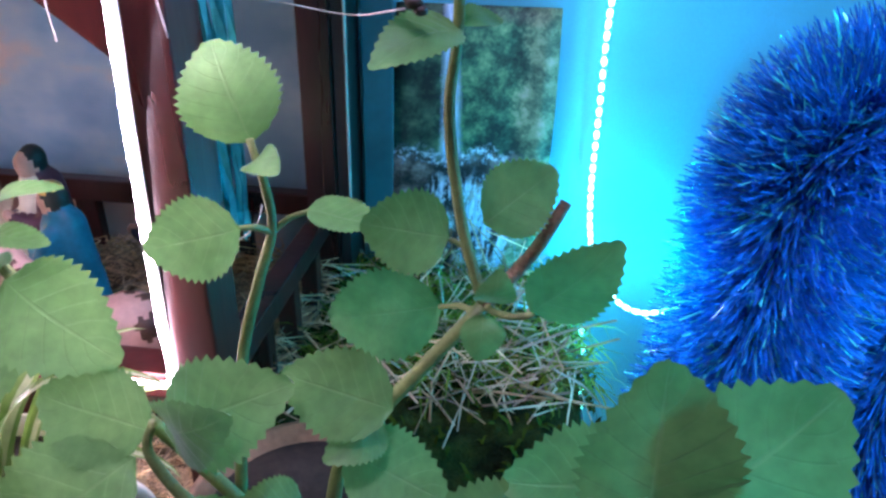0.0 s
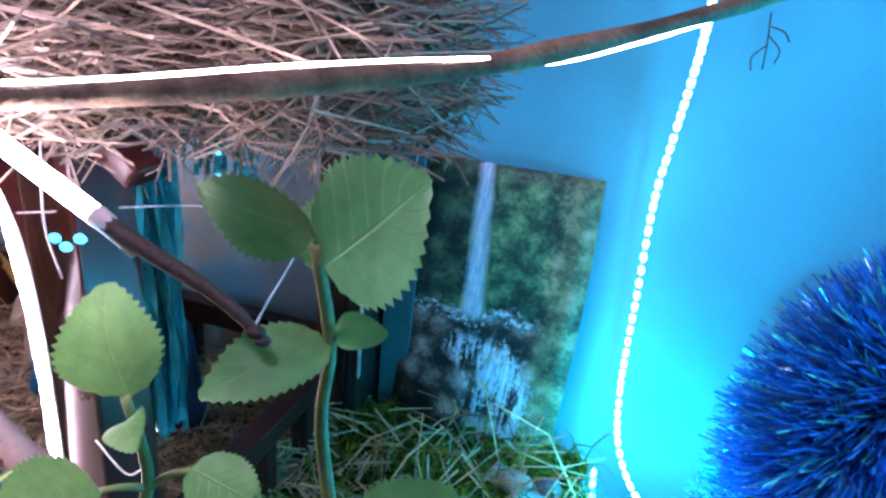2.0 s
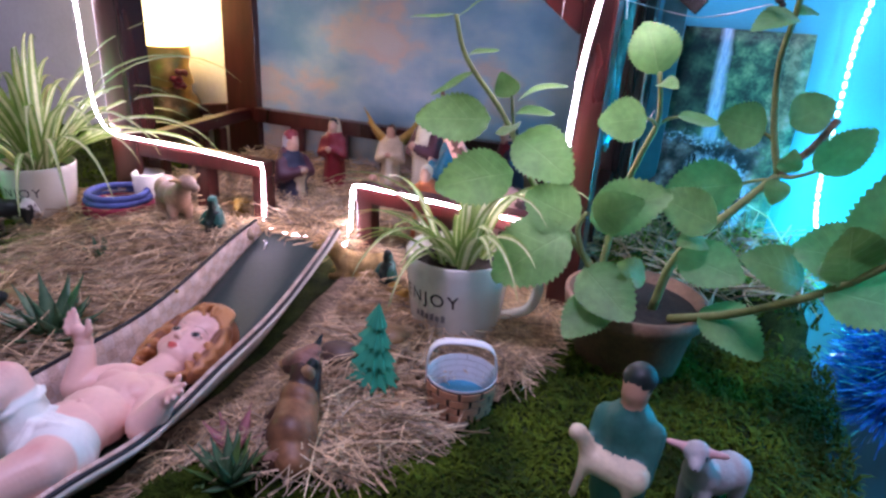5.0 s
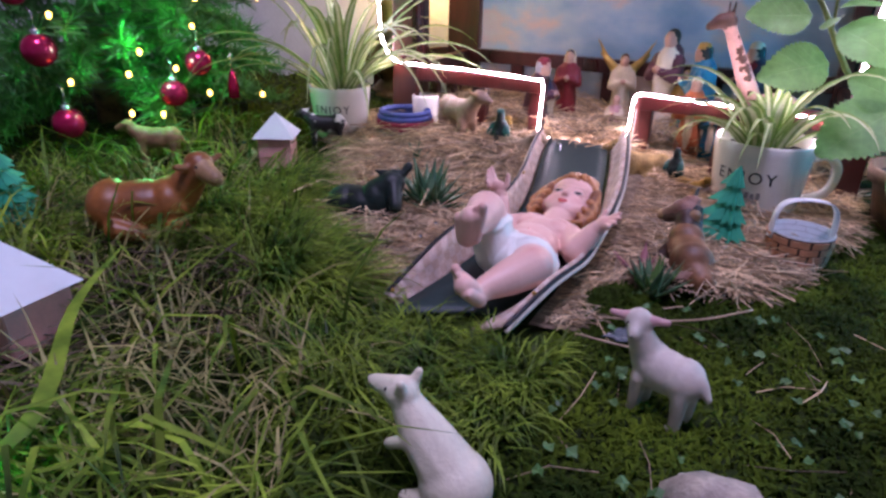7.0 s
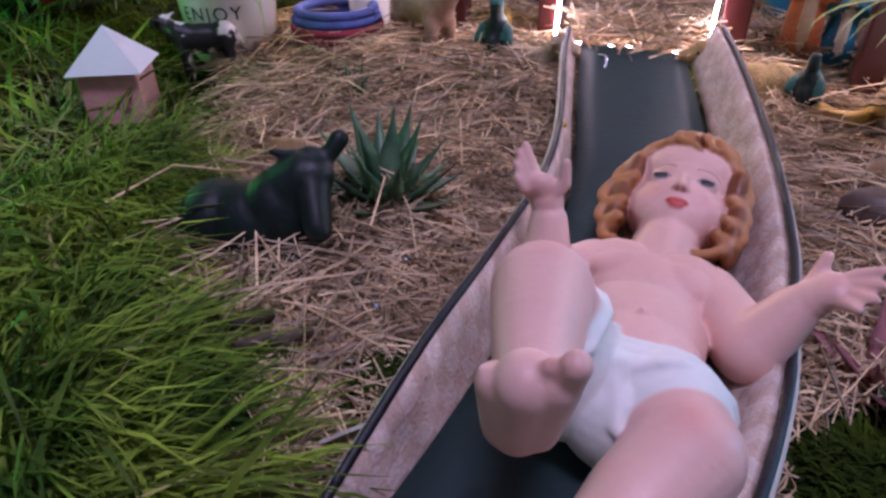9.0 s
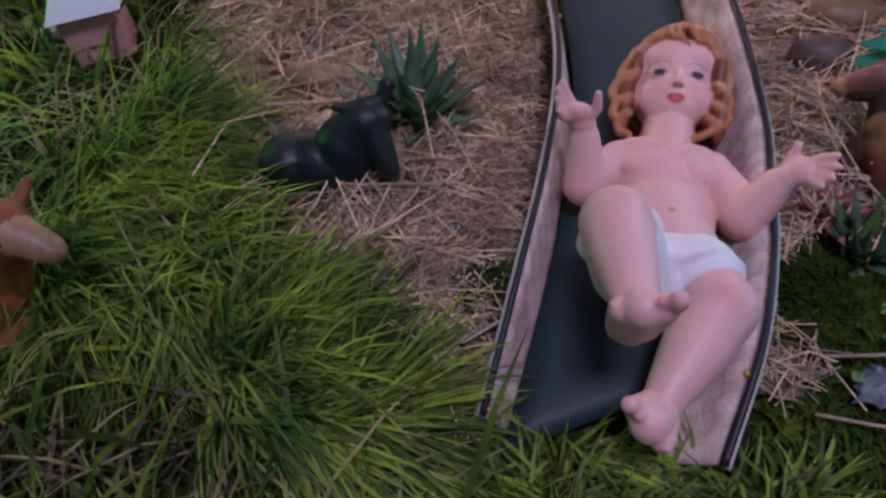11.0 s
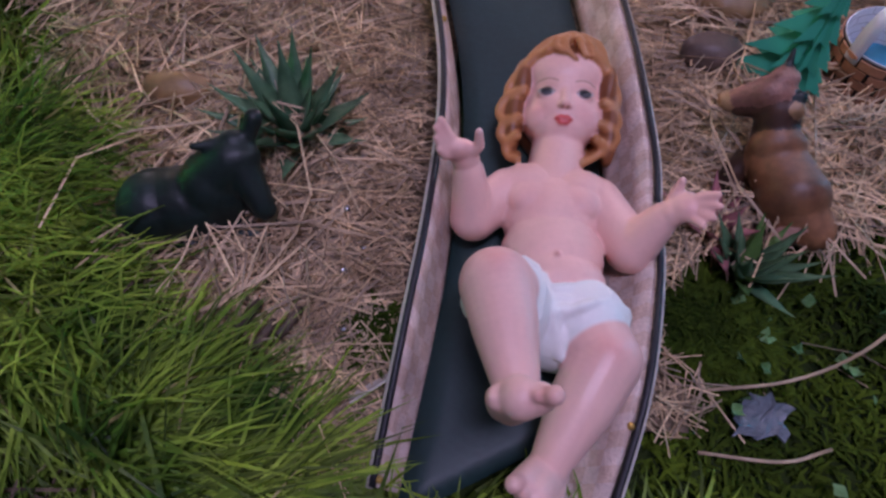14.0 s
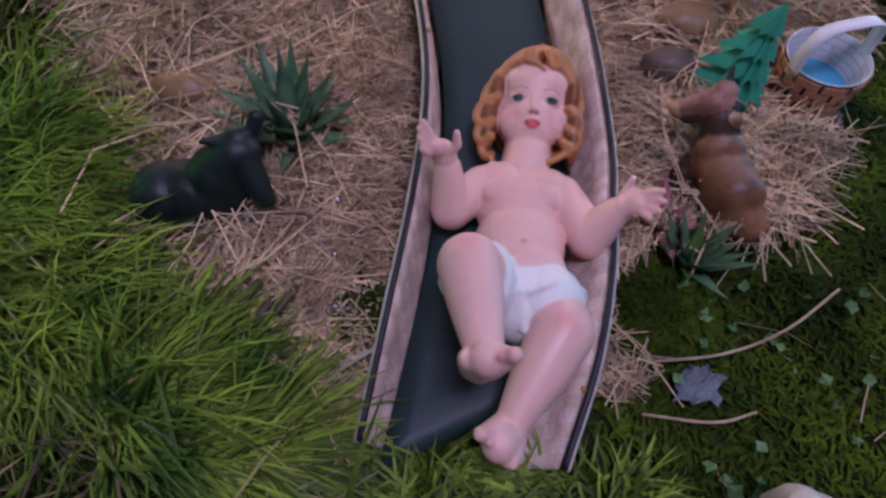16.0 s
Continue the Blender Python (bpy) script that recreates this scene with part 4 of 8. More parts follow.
bm = bmesh.new()
ball(bm, (3.225, -0.41, 2.075), (0.022, 0.016, 0.014), 2)
ball(bm, (3.24, -0.41, 2.06), (0.018, 0.014, 0.012), 2)
part("knot", bm, TWIGDARK, stick)
bm = bmesh.new()
tube(bm, [(2.90, -0.43, 2.25), (2.93, -0.43, 2.235), (2.97, -0.425, 2.205), (2.985, -0.424, 2.19)], lambda s: 0.0215 - 0.005 * s, 12)
part("end_cap", bm, PLASTIC, twig, "cloudy plastic end cap")
bm = bmesh.new()
tube(bm, spline([(1.9, -0.50, 2.82), (2.25, -0.47, 2.61), (2.6, -0.45, 2.42), (2.905, -0.43, 2.247)], 6), 0.0185, 12)
part("light_tube", bm, LEDTUBE, twig, "glowing white light tube")

# white light strip: post, fence, gate, fence, post
strip_pts = [(-1.66, -0.09, 2.3), (-1.66, -0.09, 1.8), (-1.64, -0.09, 1.2), (-1.6, -0.09, 0.95), (-1.46, -0.09, 0.8), (-1.2, -0.06, 0.775), (-0.7, -0.05, 0.77), (-0.1, -0.05, 0.745), (0.0, -0.05, 0.72), (0.0, -0.05, 0.5),
             (-0.01, -0.05, 0.25), (0.03, -0.12, 0.26), (0.14, -0.17, 0.285), (0.4, -0.18, 0.29), (0.66, -0.17, 0.285), (0.755, -0.12, 0.26), (0.77, -0.05, 0.4), (0.785, -0.05, 0.66), (0.83, -0.05, 0.71), (1.0, -0.05, 0.71), (1.5, -0.05, 0.69), (2.0, -0.06, 0.675),
             (2.2, -0.08, 0.67), (2.28, -0.09, 0.72), (2.285, -0.1, 1.0), (2.30, -0.11, 1.4), (2.32, -0.13, 1.7), (2.37, -0.19, 2.0), (2.42, -0.27, 2.2), (2.36, -0.38, 2.36), (2.2, -0.5, 2.48)]
strip = thing("led_strip", (0.4, -0.1, 0.17), "bright cool-white led strip run along fence and post", "light strip")
bm = bmesh.new()
tube(bm, spline(strip_pts[:23], 14), lambda s: 0.0085 + 0.003 * math.sin(410 * s) * math.sin(263 * s), 8)
part("light_strip", bm, LEDW, strip)
bm = bmesh.new()
tube(bm, spline(strip_pts[22:], 12), lambda s: 0.0125 + 0.0025 * math.sin(150 * s) * math.sin(97 * s), 8)
post_strip = part("post_strip", bm, LEDT, strip)
# backing tape where the strip climbs the right post
bm = bmesh.new()
prev = None
up_pts = spline(strip_pts[23:29], 6)
for p, nx in zip(up_pts, up_pts[1:]):
    s = (nx - p).cross(V(0, 1, 0)).normalized() * 0.019
    cur = (bm.verts.new(p + s + V(0, 0.012, 0)), bm.verts.new(p - s + V(0, 0.012, 0)))
    if prev:
        bm.faces.new((prev[0], prev[1], cur[1], cur[0]))
    prev = cur
ob = part("backing_tape", bm, PLASTIC, post_strip, "pale plastic backing tape")
ob.modifiers.new("tape", "SOLIDIFY").thickness = 0.0006
bm = bmesh.new()
side_pts = spline([(2.3, -0.72, 2.47), (2.75, -0.455, 2.475), (3.15, -0.16, 2.535), (3.35, -0.03, 2.562), (3.5, 0.06, 2.578), (3.61, 0.155, 2.575), (3.78, 0.28, 2.63), (3.95, 0.42, 2.70)], 8)
tube(bm, [p + V(0, -0.004, 0.0) for p in side_pts], lambda s: 0.0046 - 0.0018 * s, 8)
part("branch_strip", bm, LEDT, strip)

# cyan bead string hanging in a loop by the wall
loop = spline([(4.0, 1.15, 2.86), (4.03, 1.6, 2.6), (4.02, 1.9, 2.2), (4.0, 1.97, 1.87), (4.02, 2.0, 1.3), (4.04, 2.0, 0.75), (4.1, 1.95, 0.38), (4.25, 1.87, 0.13), (4.42, 1.8, 0.06), (4.62, 1.77, 0.12), (4.78, 1.74, 0.3), (4.9, 1.7, 0.5)], 24)
beads = thing("bead_light_string", (4.42, 1.8, 0.06), "string of small glowing cyan beads hanging in a loop", "light string")
bm = bmesh.new()
tube(bm, loop[::3], 0.009, 6)
bead_cord = part("cord", bm, PLASTIC, beads)
bm = bmesh.new()
ball(bm, (0, 0, 0), (0.0165, 0.0165, 0.030), 2)
bm.transform(Matrix.Scale(U, 4))
bead_mesh = mesh_of(bm, "bead", LEDC)
run = 0.0
for p, q in zip(loop, loop[1:]):
    run += (q - p).length
    if run > 0.056:
        run = 0.0
        ob = new("bead", bead_mesh)
        ob.parent = bead_cord
        ob.matrix_local = Matrix.Translation((p - ORIGIN[beads]) * U) @ (q - p).to_track_quat("Z", "Y").to_matrix().to_4x4()
# green string down the table's edge
gpts = spline([(3.98, 1.72, 0.36), (4.0, 1.68, 0.2), (4.06, 1.66, -0.1), (4.1, 1.66, -0.5), (4.12, 1.66, -0.9), (4.14, 1.66, -1.3)], 5)
gs = thing("green_light_string", (3.98, 1.7, 0.0), "short string of green lights over the table edge", "light string")
bm = bmesh.new()
tube(bm, gpts, 0.009, 6)
green_cord = part("cord", bm, PLASTIC, gs)
for i, p in enumerate(gpts[1::2]):
    bm = bmesh.new()
    ball(bm, p, (0.016, 0.016, 0.035), 2)
    part("bulb", bm, LEDG, green_cord)


# blue tinsel garland: a core and thousands of foil slivers
def garland(name, pts, radius, n, seed, label):
    g = thing(name, pts[0], label, "tinsel garland")
    P = spline(pts, 20)
    bm = bmesh.new()
    tube(bm, P, radius * 0.2, 8)
    part("core", bm, NAVY, g)
    r = np.random.default_rng(seed)
    A = np.array([list(p) for p in P])
    i = r.integers(0, len(A) - 1, n)
    t = r.uniform(0, 1, n)[:, None]
    c = A[i] * (1 - t) + A[i + 1] * t
    d = A[i + 1] - A[i]
    d /= np.linalg.norm(d, axis=1)[:, None]
    q = r.normal(size=(n, 3))
    q -= (q * d).sum(1)[:, None] * d
    q /= np.linalg.norm(q, axis=1)[:, None]
    q = q + d * r.normal(0, 0.45, n)[:, None] + r.normal(0, 0.16, (n, 3))
    q /= np.linalg.norm(q, axis=1)[:, None]
    s = np.cross(q, r.normal(size=(n, 3)))
    s /= np.linalg.norm(s, axis=1)[:, None]
    L = radius * r.uniform(0.70, 1.12, n)[:, None]
    w = 0.0058
    bend = np.cross(q, s) * r.normal(0, 0.10, n)[:, None] * L
    a, m, e = c + q * radius * 0.25, c + q * L * 0.7 + bend * 0.4, c + q * L + bend
    o = np.cross(q, s)
    t1, t2 = r.normal(0, 0.9, n)[:, None], r.normal(0, 1.4, n)[:, None]
    s1, s2 = s * np.cos(t1) + o * np.sin(t1), s * np.cos(t2) + o * np.sin(t2)
    vv = np.stack([a - s * w, a + s * w, m - s1 * w, m + s1 * w, e - s2 * w * 0.7, e + s2 * w * 0.7], 1).reshape(-1, 3)
    vv = (vv - np.array(pts[0])) * U
    b = np.arange(n)[:, None] * 6
    f = np.concatenate([np.concatenate([b, b + 1, b + 3, b + 2], 1), np.concatenate([b + 2, b + 3, b + 5, b + 4], 1)])
    ob = pydata("foil", vv, f, [TINSELB, TINSELGLINT, GREENGLINT], g)
    # random slivers get pale tips: glints put into the colour
    roll = r.uniform(0, 1, n)
    pick = (roll < 0.34).astype(np.int32) + (roll < 0.07)
    ob.data.polygons.foreach_set("material_index", np.concatenate([np.where(roll > 0.2, 0, pick), pick]))
    tagged(ob, kind="stuff")
    return g


garland("tinsel_garland", [(4.93, 1.55, -0.85), (5.04, 1.55, -0.1), (5.08, 1.55, 0.6), (5.11, 1.55, 1.1), (5.30, 1.55, 1.40), (5.65, 1.55, 1.45), (5.9, 1.55, 1.0), (5.95, 1.55, 0.1), (5.95, 1.55, -0.8)], 0.58, 52000, 41, "thick bushy garland of shiny blue tinsel hung by the wall")

# ---- ramp bed and doll ----
ramp = thing("ramp_bed", (0.66, -2.9, 0.0), "dark slate card ramp with woven side strips and black piping", "crib")
LEFT_EDGE = spline([(0.13, -0.30, 0.39), (0.21, -0.7, 0.37), (0.36, -1.33, 0.325), (0.413, -1.74, 0.30), (0.407, -2.19, 0.29), (0.375, -2.57, 0.25), (0.325, -3.0, 0.11)], 5)
RIGHT_EDGE = spline([(0.81, -0.31, 0.455), (0.91, -0.7, 0.41), (1.035, -1.33, 0.34), (1.094, -1.87, 0.30), (1.10, -2.12, 0.255), (1.095, -2.36, 0.225), (1.035, -2.70, 0.215), (0.94, -3.03, 0.11)], 5)


def bed_z(y):
    return 0.06 + 0.25 * max(0.0, (y + 2.6) / 2.27) ** 1.5


bm = bmesh.new()
rows = []
for a, b in zip(LEFT_EDGE, RIGHT_EDGE):
    ya, yb = a.y, b.y
    rows.append([bm.verts.new(((a.x + 0.06) * (1 - k / 6) + (b.x - 0.13) * k / 6, ya * (1 - k / 6) + yb * k / 6, bed_z((ya + yb) / 2))) for k in range(7)])
toe = [bm.verts.new((v.co.x - 0.012, v.co.y - 0.08, v.co.z - 0.01)) for v in rows[-1]]
rows.append(toe)
for p, q in zip(rows, rows[1:]):
    for k in range(6):
        bm.faces.new((p[k], q[k], q[k + 1], p[k + 1]))
ob = part("bed_sheet", bm, SLATE, ramp)
ob.modifiers.new("card", "SOLIDIFY").thickness = 0.0025
ob.modifiers["card"].offset = 0


def side_strip(edge, inward, drop, label):
    """A standing woven strip: inner face of slanted weave blocks, cream edge, black piping along the top."""
    E = spline(edge, 3)
    bm = bmesh.new()
    prev = None
    for i, p in enumerate(E):
        low = bed_z(p.y) - 0.02
        col = []
        for k in range(5):
            s = k / 4
            wide = drop * (1 - 0.38 * min(1.0, max(0.0, (p.y + 2.6) / 1.2)))
            col.append(bm.verts.new((p.x + inward * wide * s, p.y, p.z + (low - p.z) * s ** 0.8)))
        if prev:
            for k in range(4):
                f = bm.faces.new((prev[k], col[k], col[k + 1], prev[k + 1]))
                f.material_index = (i + 2 * k) // 2 % 2
        prev = col
    ob = side = part("side_strip", bm, [WEAVE, WEAVEB], ramp, label)
    ob.modifiers.new("cloth", "SOLIDIFY").thickness = 0.0035
    bm = bmesh.new()
    tube(bm, [p + V(-inward * 0.012, 0, 0.006) for p in E], 0.011, 8)
    part("piping", bm, PIPING, side, "black piping")
    bm = bmesh.new()
    tube(bm, [p + V(-inward * 0.022, 0, -0.012) for p in E], 0.012, 6)
    part("edge_cord", bm, CREAMCARD, side, "cream edge cord")


side_strip(LEFT_EDGE, 1, 0.07, "woven pinkish straw side strip")
side_strip(RIGHT_EDGE, -1, 0.14, "woven pinkish straw side strip")
bm = bmesh.new()
tube(bm, spline([(0.31, -0.47, 0.325), (0.345, -0.49, 0.325), (0.355, -0.51, 0.30), (0.35, -0.53, 0.275)], 5), 0.008, 6)
part("wire_hook", bm, FOIL, ramp, "bent wire hook")
bm = bmesh.new()
vs = [bm.verts.new(p) for p in ((0.37, -2.55, 0.2), (0.36, -2.62, 0.06), (0.20, -2.74, 0.07), (0.21, -2.77, 0.10), (0.33, -2.70, 0.16))]
bm.faces.new(vs)
ob = part("card_flap", bm, CREAMCARD, ramp, "loose pale card flap", smooth=False)
ob.modifiers.new("card", "SOLIDIFY").thickness = 0.0012
for p in ((0.33, -2.98, 0.12), (1.0, -2.80, 0.2), (0.37, -1.36, 0.32)):
    bm = bmesh.new()
    ball(bm, p, 0.012, 2)
    part("pin", bm, GOLD, ramp, "brass pin head")

# the doll: rounded masses grown into one mesh, then hand-painted
doll = []
SKINP, HAIRP, CLOTHP = 0, 1, 2
FACE_O = V(0.812, -1.762, 0.383)
FACE_X = V(1.0, -0.05, 0.0).normalized()
FACE_Y = V(0.045, math.cos(radians(21)), math.sin(radians(21))).normalized()
FACE_N = FACE_X.cross(FACE_Y).normalized()
FACE_X = FACE_Y.cross(FACE_N).normalized()
FACE_ROT = tuple(math.degrees(a) for a in Matrix((FACE_X, FACE_Y, FACE_N)).transposed().to_euler())


def on_face(x, y, n):
    return FACE_O + FACE_X * x + FACE_Y * y + FACE_N * n


def mass(c, r, k, rot=None):
    doll.append(("e", tuple(c), r, k) if rot is None else ("e", tuple(c), r, k, rot))


def limb(a, b, ra, rb, k):
    doll.append(("c", tuple(a), tuple(b), ra, rb, k))


def head_mass(x, y, n, r, k=SKINP):
    mass(on_face(x, y, n), r, k, FACE_ROT)


def lock(points, r0, r1, k=HAIRP):
    """One wavy lock of hair, thick at the root and thin at the end."""
    pts = spline([on_face(*p) for p in points], 3)
    n = len(pts) - 1
    for i in range(n):
        limb(pts[i], pts[i + 1], r0 + (r1 - r0) * i / n, r0 + (r1 - r0) * (i + 1) / n, k)


head_mass(0, 0.045, -0.150, (0.142, 0.165, 0.150))
head_mass(0, -0.045, -0.110, (0.140, 0.130, 0.110))
head_mass(0, -0.088, -0.090, (0.114, 0.090, 0.084))
head_mass(0, 0.085, -0.078, (0.124, 0.085, 0.080))
head_mass(0, -0.140, -0.062, (0.054, 0.038, 0.040))
for sx in (-1, 1):
    head_mass(sx * 0.064, -0.070, -0.075, (0.068, 0.068, 0.058))
    head_mass(sx * 0.163, -0.070, -0.095, (0.034, 0.150, 0.055), HAIRP)
    head_mass(sx * 0.145, 0.060, -0.088, (0.034, 0.085, 0.055), HAIRP)
    head_mass(sx * 0.064, -0.002, -0.024, (0.032, 0.020, 0.018))
    head_mass(sx * 0.013, -0.050, 0.006, (0.011, 0.010, 0.012))
    head_mass(sx * 0.013, -0.090, -0.007, (0.017, 0.008, 0.010))
limb(on_face(0, 0.030, -0.020), on_face(0, -0.034, 0.008), 0.013, 0.015, SKINP)
head_mass(0, -0.043, 0.011, (0.018, 0.017, 0.017))
head_mass(0, -0.105, -0.010, (0.022, 0.011, 0.011))
limb(on_face(0, -0.12, -0.12), V(0.79, -2.03, 0.19), 0.088, 0.10, SKINP)
# hair: a cap, a swept fringe with one forelock, and curls in three strands each beside the cheeks
head_mass(0.0, 0.095, -0.160, (0.165, 0.150, 0.145), HAIRP)
head_mass(0.0, -0.03, -0.20, (0.165, 0.16, 0.11), HAIRP)


def curl(points):
    for j in range(5):
        k = 1.0 - 0.03 * j
        n0 = -0.050 - 0.020 * j
        m = len(points) - 1
        lock([(x * (1 if i in (0, m) else 1.0 + 0.012 * (2 - j)), y * k + 0.004 * j, n0 - 0.022 * math.sin(math.pi * i / m)) for i, (x, y) in enumerate(points)], 0.0160, 0.0145)


curl(((-0.112, 0.130), (-0.160, 0.078), (-0.188, 0.022), (-0.176, -0.010), (-0.140, 0.004)))
curl(((-0.137, 0.012), (-0.186, -0.008), (-0.210, -0.056), (-0.194, -0.094), (-0.150, -0.092)))
curl(((-0.147, -0.088), (-0.190, -0.108), (-0.198, -0.146), (-0.174, -0.168), (-0.142, -0.150)))
curl(((-0.147, -0.150), (-0.176, -0.182), (-0.162, -0.220), (-0.136, -0.232)))
curl(((0.112, 0.130), (0.152, 0.078), (0.178, 0.022), (0.168, -0.016), (0.134, -0.008)))
curl(((0.132, -0.010), (0.170, -0.030), (0.184, -0.066), (0.168, -0.095), (0.128, -0.086)))
curl(((0.129, -0.084), (0.174, -0.102), (0.181, -0.131), (0.154, -0.153), (0.118, -0.138)))
curl(((0.119, -0.138), (0.140, -0.166), (0.106, -0.200), (0.070, -0.228)))
for i in range(6):
    t = i / 5
    lock([(0.025, 0.255, -0.12), (0.005 - 0.06 * t, 0.228 - 0.012 * t, -0.06 - 0.02 * t), (-0.045 - 0.075 * t, 0.172 - 0.03 * t, -0.026 - 0.03 * t), (-0.075 - 0.050 * t, 0.150 - 0.026 * t, -0.024 - 0.045 * t)], 0.021, 0.015)
    lock([(0.030, 0.255, -0.12), (0.050 + 0.05 * t, 0.220 - 0.010 * t, -0.06 - 0.02 * t), (0.072 + 0.055 * t, 0.165 - 0.03 * t, -0.028 - 0.035 * t), (0.084 + 0.048 * t, 0.144 - 0.028 * t, -0.026 - 0.04 * t)], 0.021, 0.014)
lock([(0.020, 0.235, -0.09), (-0.015, 0.200, -0.030), (-0.012, 0.158, -0.010), (0.022, 0.118, -0.002)], 0.022, 0.008)
lock([(0.000, 0.225, -0.08), (-0.045, 0.190, -0.026), (-0.045, 0.158, -0.014), (-0.010, 0.142, -0.006)], 0.020, 0.010)
lock([(0.025, 0.235, -0.09), (0.030, 0.198, -0.028), (0.040, 0.160, -0.014), (0.055, 0.134, -0.010)], 0.020, 0.008)
lock([(0.030, 0.225, -0.09), (0.060, 0.190, -0.035), (0.080, 0.160, -0.024), (0.076, 0.138, -0.016)], 0.020, 0.009)
# trunk
mass((0.705, -2.055, 0.205), (0.115, 0.100, 0.100), SKINP)
mass((0.870, -2.070, 0.205), (0.115, 0.100, 0.100), SKINP)
mass((0.785, -2.150, 0.195), (0.160, 0.160, 0.122), SKINP)
mass((0.715, -2.120, 0.268), (0.075, 0.066, 0.044), SKINP)
mass((0.860, -2.130, 0.268), (0.075, 0.066, 0.044), SKINP)
mass((0.785, -2.300, 0.205), (0.163, 0.160, 0.125), SKINP)
mass((0.790, -2.400, 0.210), (0.160, 0.120, 0.125), SKINP)
mass((0.790, -2.350, 0.331), (0.008, 0.008, 0.008), SKINP)
HIP_A, KNEE_A, HEEL_A = V(0.690, -2.520, 0.230), V(0.612, -2.530, 0.455), V(0.668, -2.790, 0.465)
HIP_B, KNEE_B, HEEL_B = V(0.870, -2.520, 0.215), V(0.925, -2.640, 0.255), V(0.790, -2.900, 0.215)


def cuff(hip, knee, along, radius, thick):
    """The rolled hem of the cloth round a thigh."""
    ax = (knee - hip).normalized()
    s = ax.orthogonal().normalized()
    o = ax.cross(s)
    c = hip.lerp(knee, along)
    ring = [c + (s * math.cos(a) + o * math.sin(a)) * (radius + 0.008 * math.sin(3 * a + 1)) + ax * (0.006 * math.sin(5 * a)) for a in (2 * math.pi * i / 18 for i in range(19))]
    for p, q in zip(ring, ring[1:]):
        limb(p, q, thick, thick, CLOTHP)


mass((0.785, -2.500, 0.200), (0.182, 0.105, 0.140), CLOTHP)
mass((0.800, -2.570, 0.210), (0.120, 0.095, 0.115), CLOTHP)
limb(HIP_A, HIP_A.lerp(KNEE_A, 0.62), 0.122, 0.112, CLOTHP)
limb(HIP_B, HIP_B.lerp(KNEE_B, 0.16), 0.138, 0.130, CLOTHP)
cuff(HIP_A, KNEE_A, 0.66, 0.108, 0.015)
cuff(HIP_B, KNEE_B, 0.24, 0.126, 0.016)
for a, b, ra, rb in (((0.742, -2.435, 0.325), (0.772, -2.545, 0.335), 0.020, 0.026), ((0.775, -2.475, 0.325), (0.905, -2.445, 0.300), 0.024, 0.022),
                     ((0.775, -2.505, 0.335), (0.930, -2.480, 0.315), 0.018, 0.018), ((0.778, -2.535, 0.335), (0.890, -2.520, 0.335), 0.020, 0.016),
                     ((0.775, -2.560, 0.325), (0.800, -2.640, 0.270), 0.022, 0.020), ((0.905, -2.445, 0.300), (0.985, -2.500, 0.230), 0.020, 0.018)):
    limb(a, b, ra, rb, CLOTHP)
# raised arm
limb((0.640, -2.060, 0.215), (0.535, -2.165, 0.205), 0.078, 0.078, SKINP)
limb((0.535, -2.165, 0.205), (0.512, -2.090, 0.350), 0.077, 0.050, SKINP)
mass((0.482, -2.070, 0.425), (0.050, 0.036, 0.052), SKINP, (20, -20, 0))
mass((0.500, -2.075, 0.395), (0.045, 0.040, 0.045), SKINP)
limb((0.508, -2.080, 0.415), (0.540, -2.072, 0.455), 0.023, 0.018, SKINP)
limb((0.540, -2.072, 0.455), (0.538, -2.064, 0.508), 0.018, 0.013, SKINP)
for mid, tip in (((0.448, -2.058, 0.478), (0.424, -2.044, 0.528)), ((0.438, -2.072, 0.468), (0.412, -2.060, 0.512)), ((0.436, -2.086, 0.452), (0.414, -2.080, 0.488)), ((0.440, -2.098, 0.436), (0.424, -2.100, 0.462))):
    limb((0.476, -2.074, 0.430), mid, 0.024, 0.0185, SKINP)
    limb(mid, tip, 0.0185, 0.0125, SKINP)
# arm held out
limb((0.930, -2.080, 0.215), (1.030, -2.250, 0.215), 0.080, 0.080, SKINP)
limb((1.030, -2.250, 0.215), (1.100, -2.205, 0.325), 0.079, 0.050, SKINP)
mass((1.148, -2.195, 0.378), (0.052, 0.050, 0.036), SKINP, (0, -35, 0))
mass((1.122, -2.200, 0.352), (0.044, 0.045, 0.042), SKINP)
limb((1.118, -2.178, 0.365), (1.128, -2.150, 0.395), 0.023, 0.018, SKINP)
limb((1.128, -2.150, 0.395), (1.136, -2.137, 0.428), 0.018, 0.013, SKINP)
for mid, tip in (((1.188, -2.185, 0.420), (1.222, -2.196, 0.450)), ((1.192, -2.205, 0.410), (1.228, -2.226, 0.434)), ((1.186, -2.226, 0.398), (1.214, -2.252, 0.414)), ((1.172, -2.240, 0.385), (1.190, -2.268, 0.394))):
    limb((1.150, -2.200, 0.380), mid, 0.024, 0.018, SKINP)
    limb(mid, tip, 0.018, 0.012, SKINP)


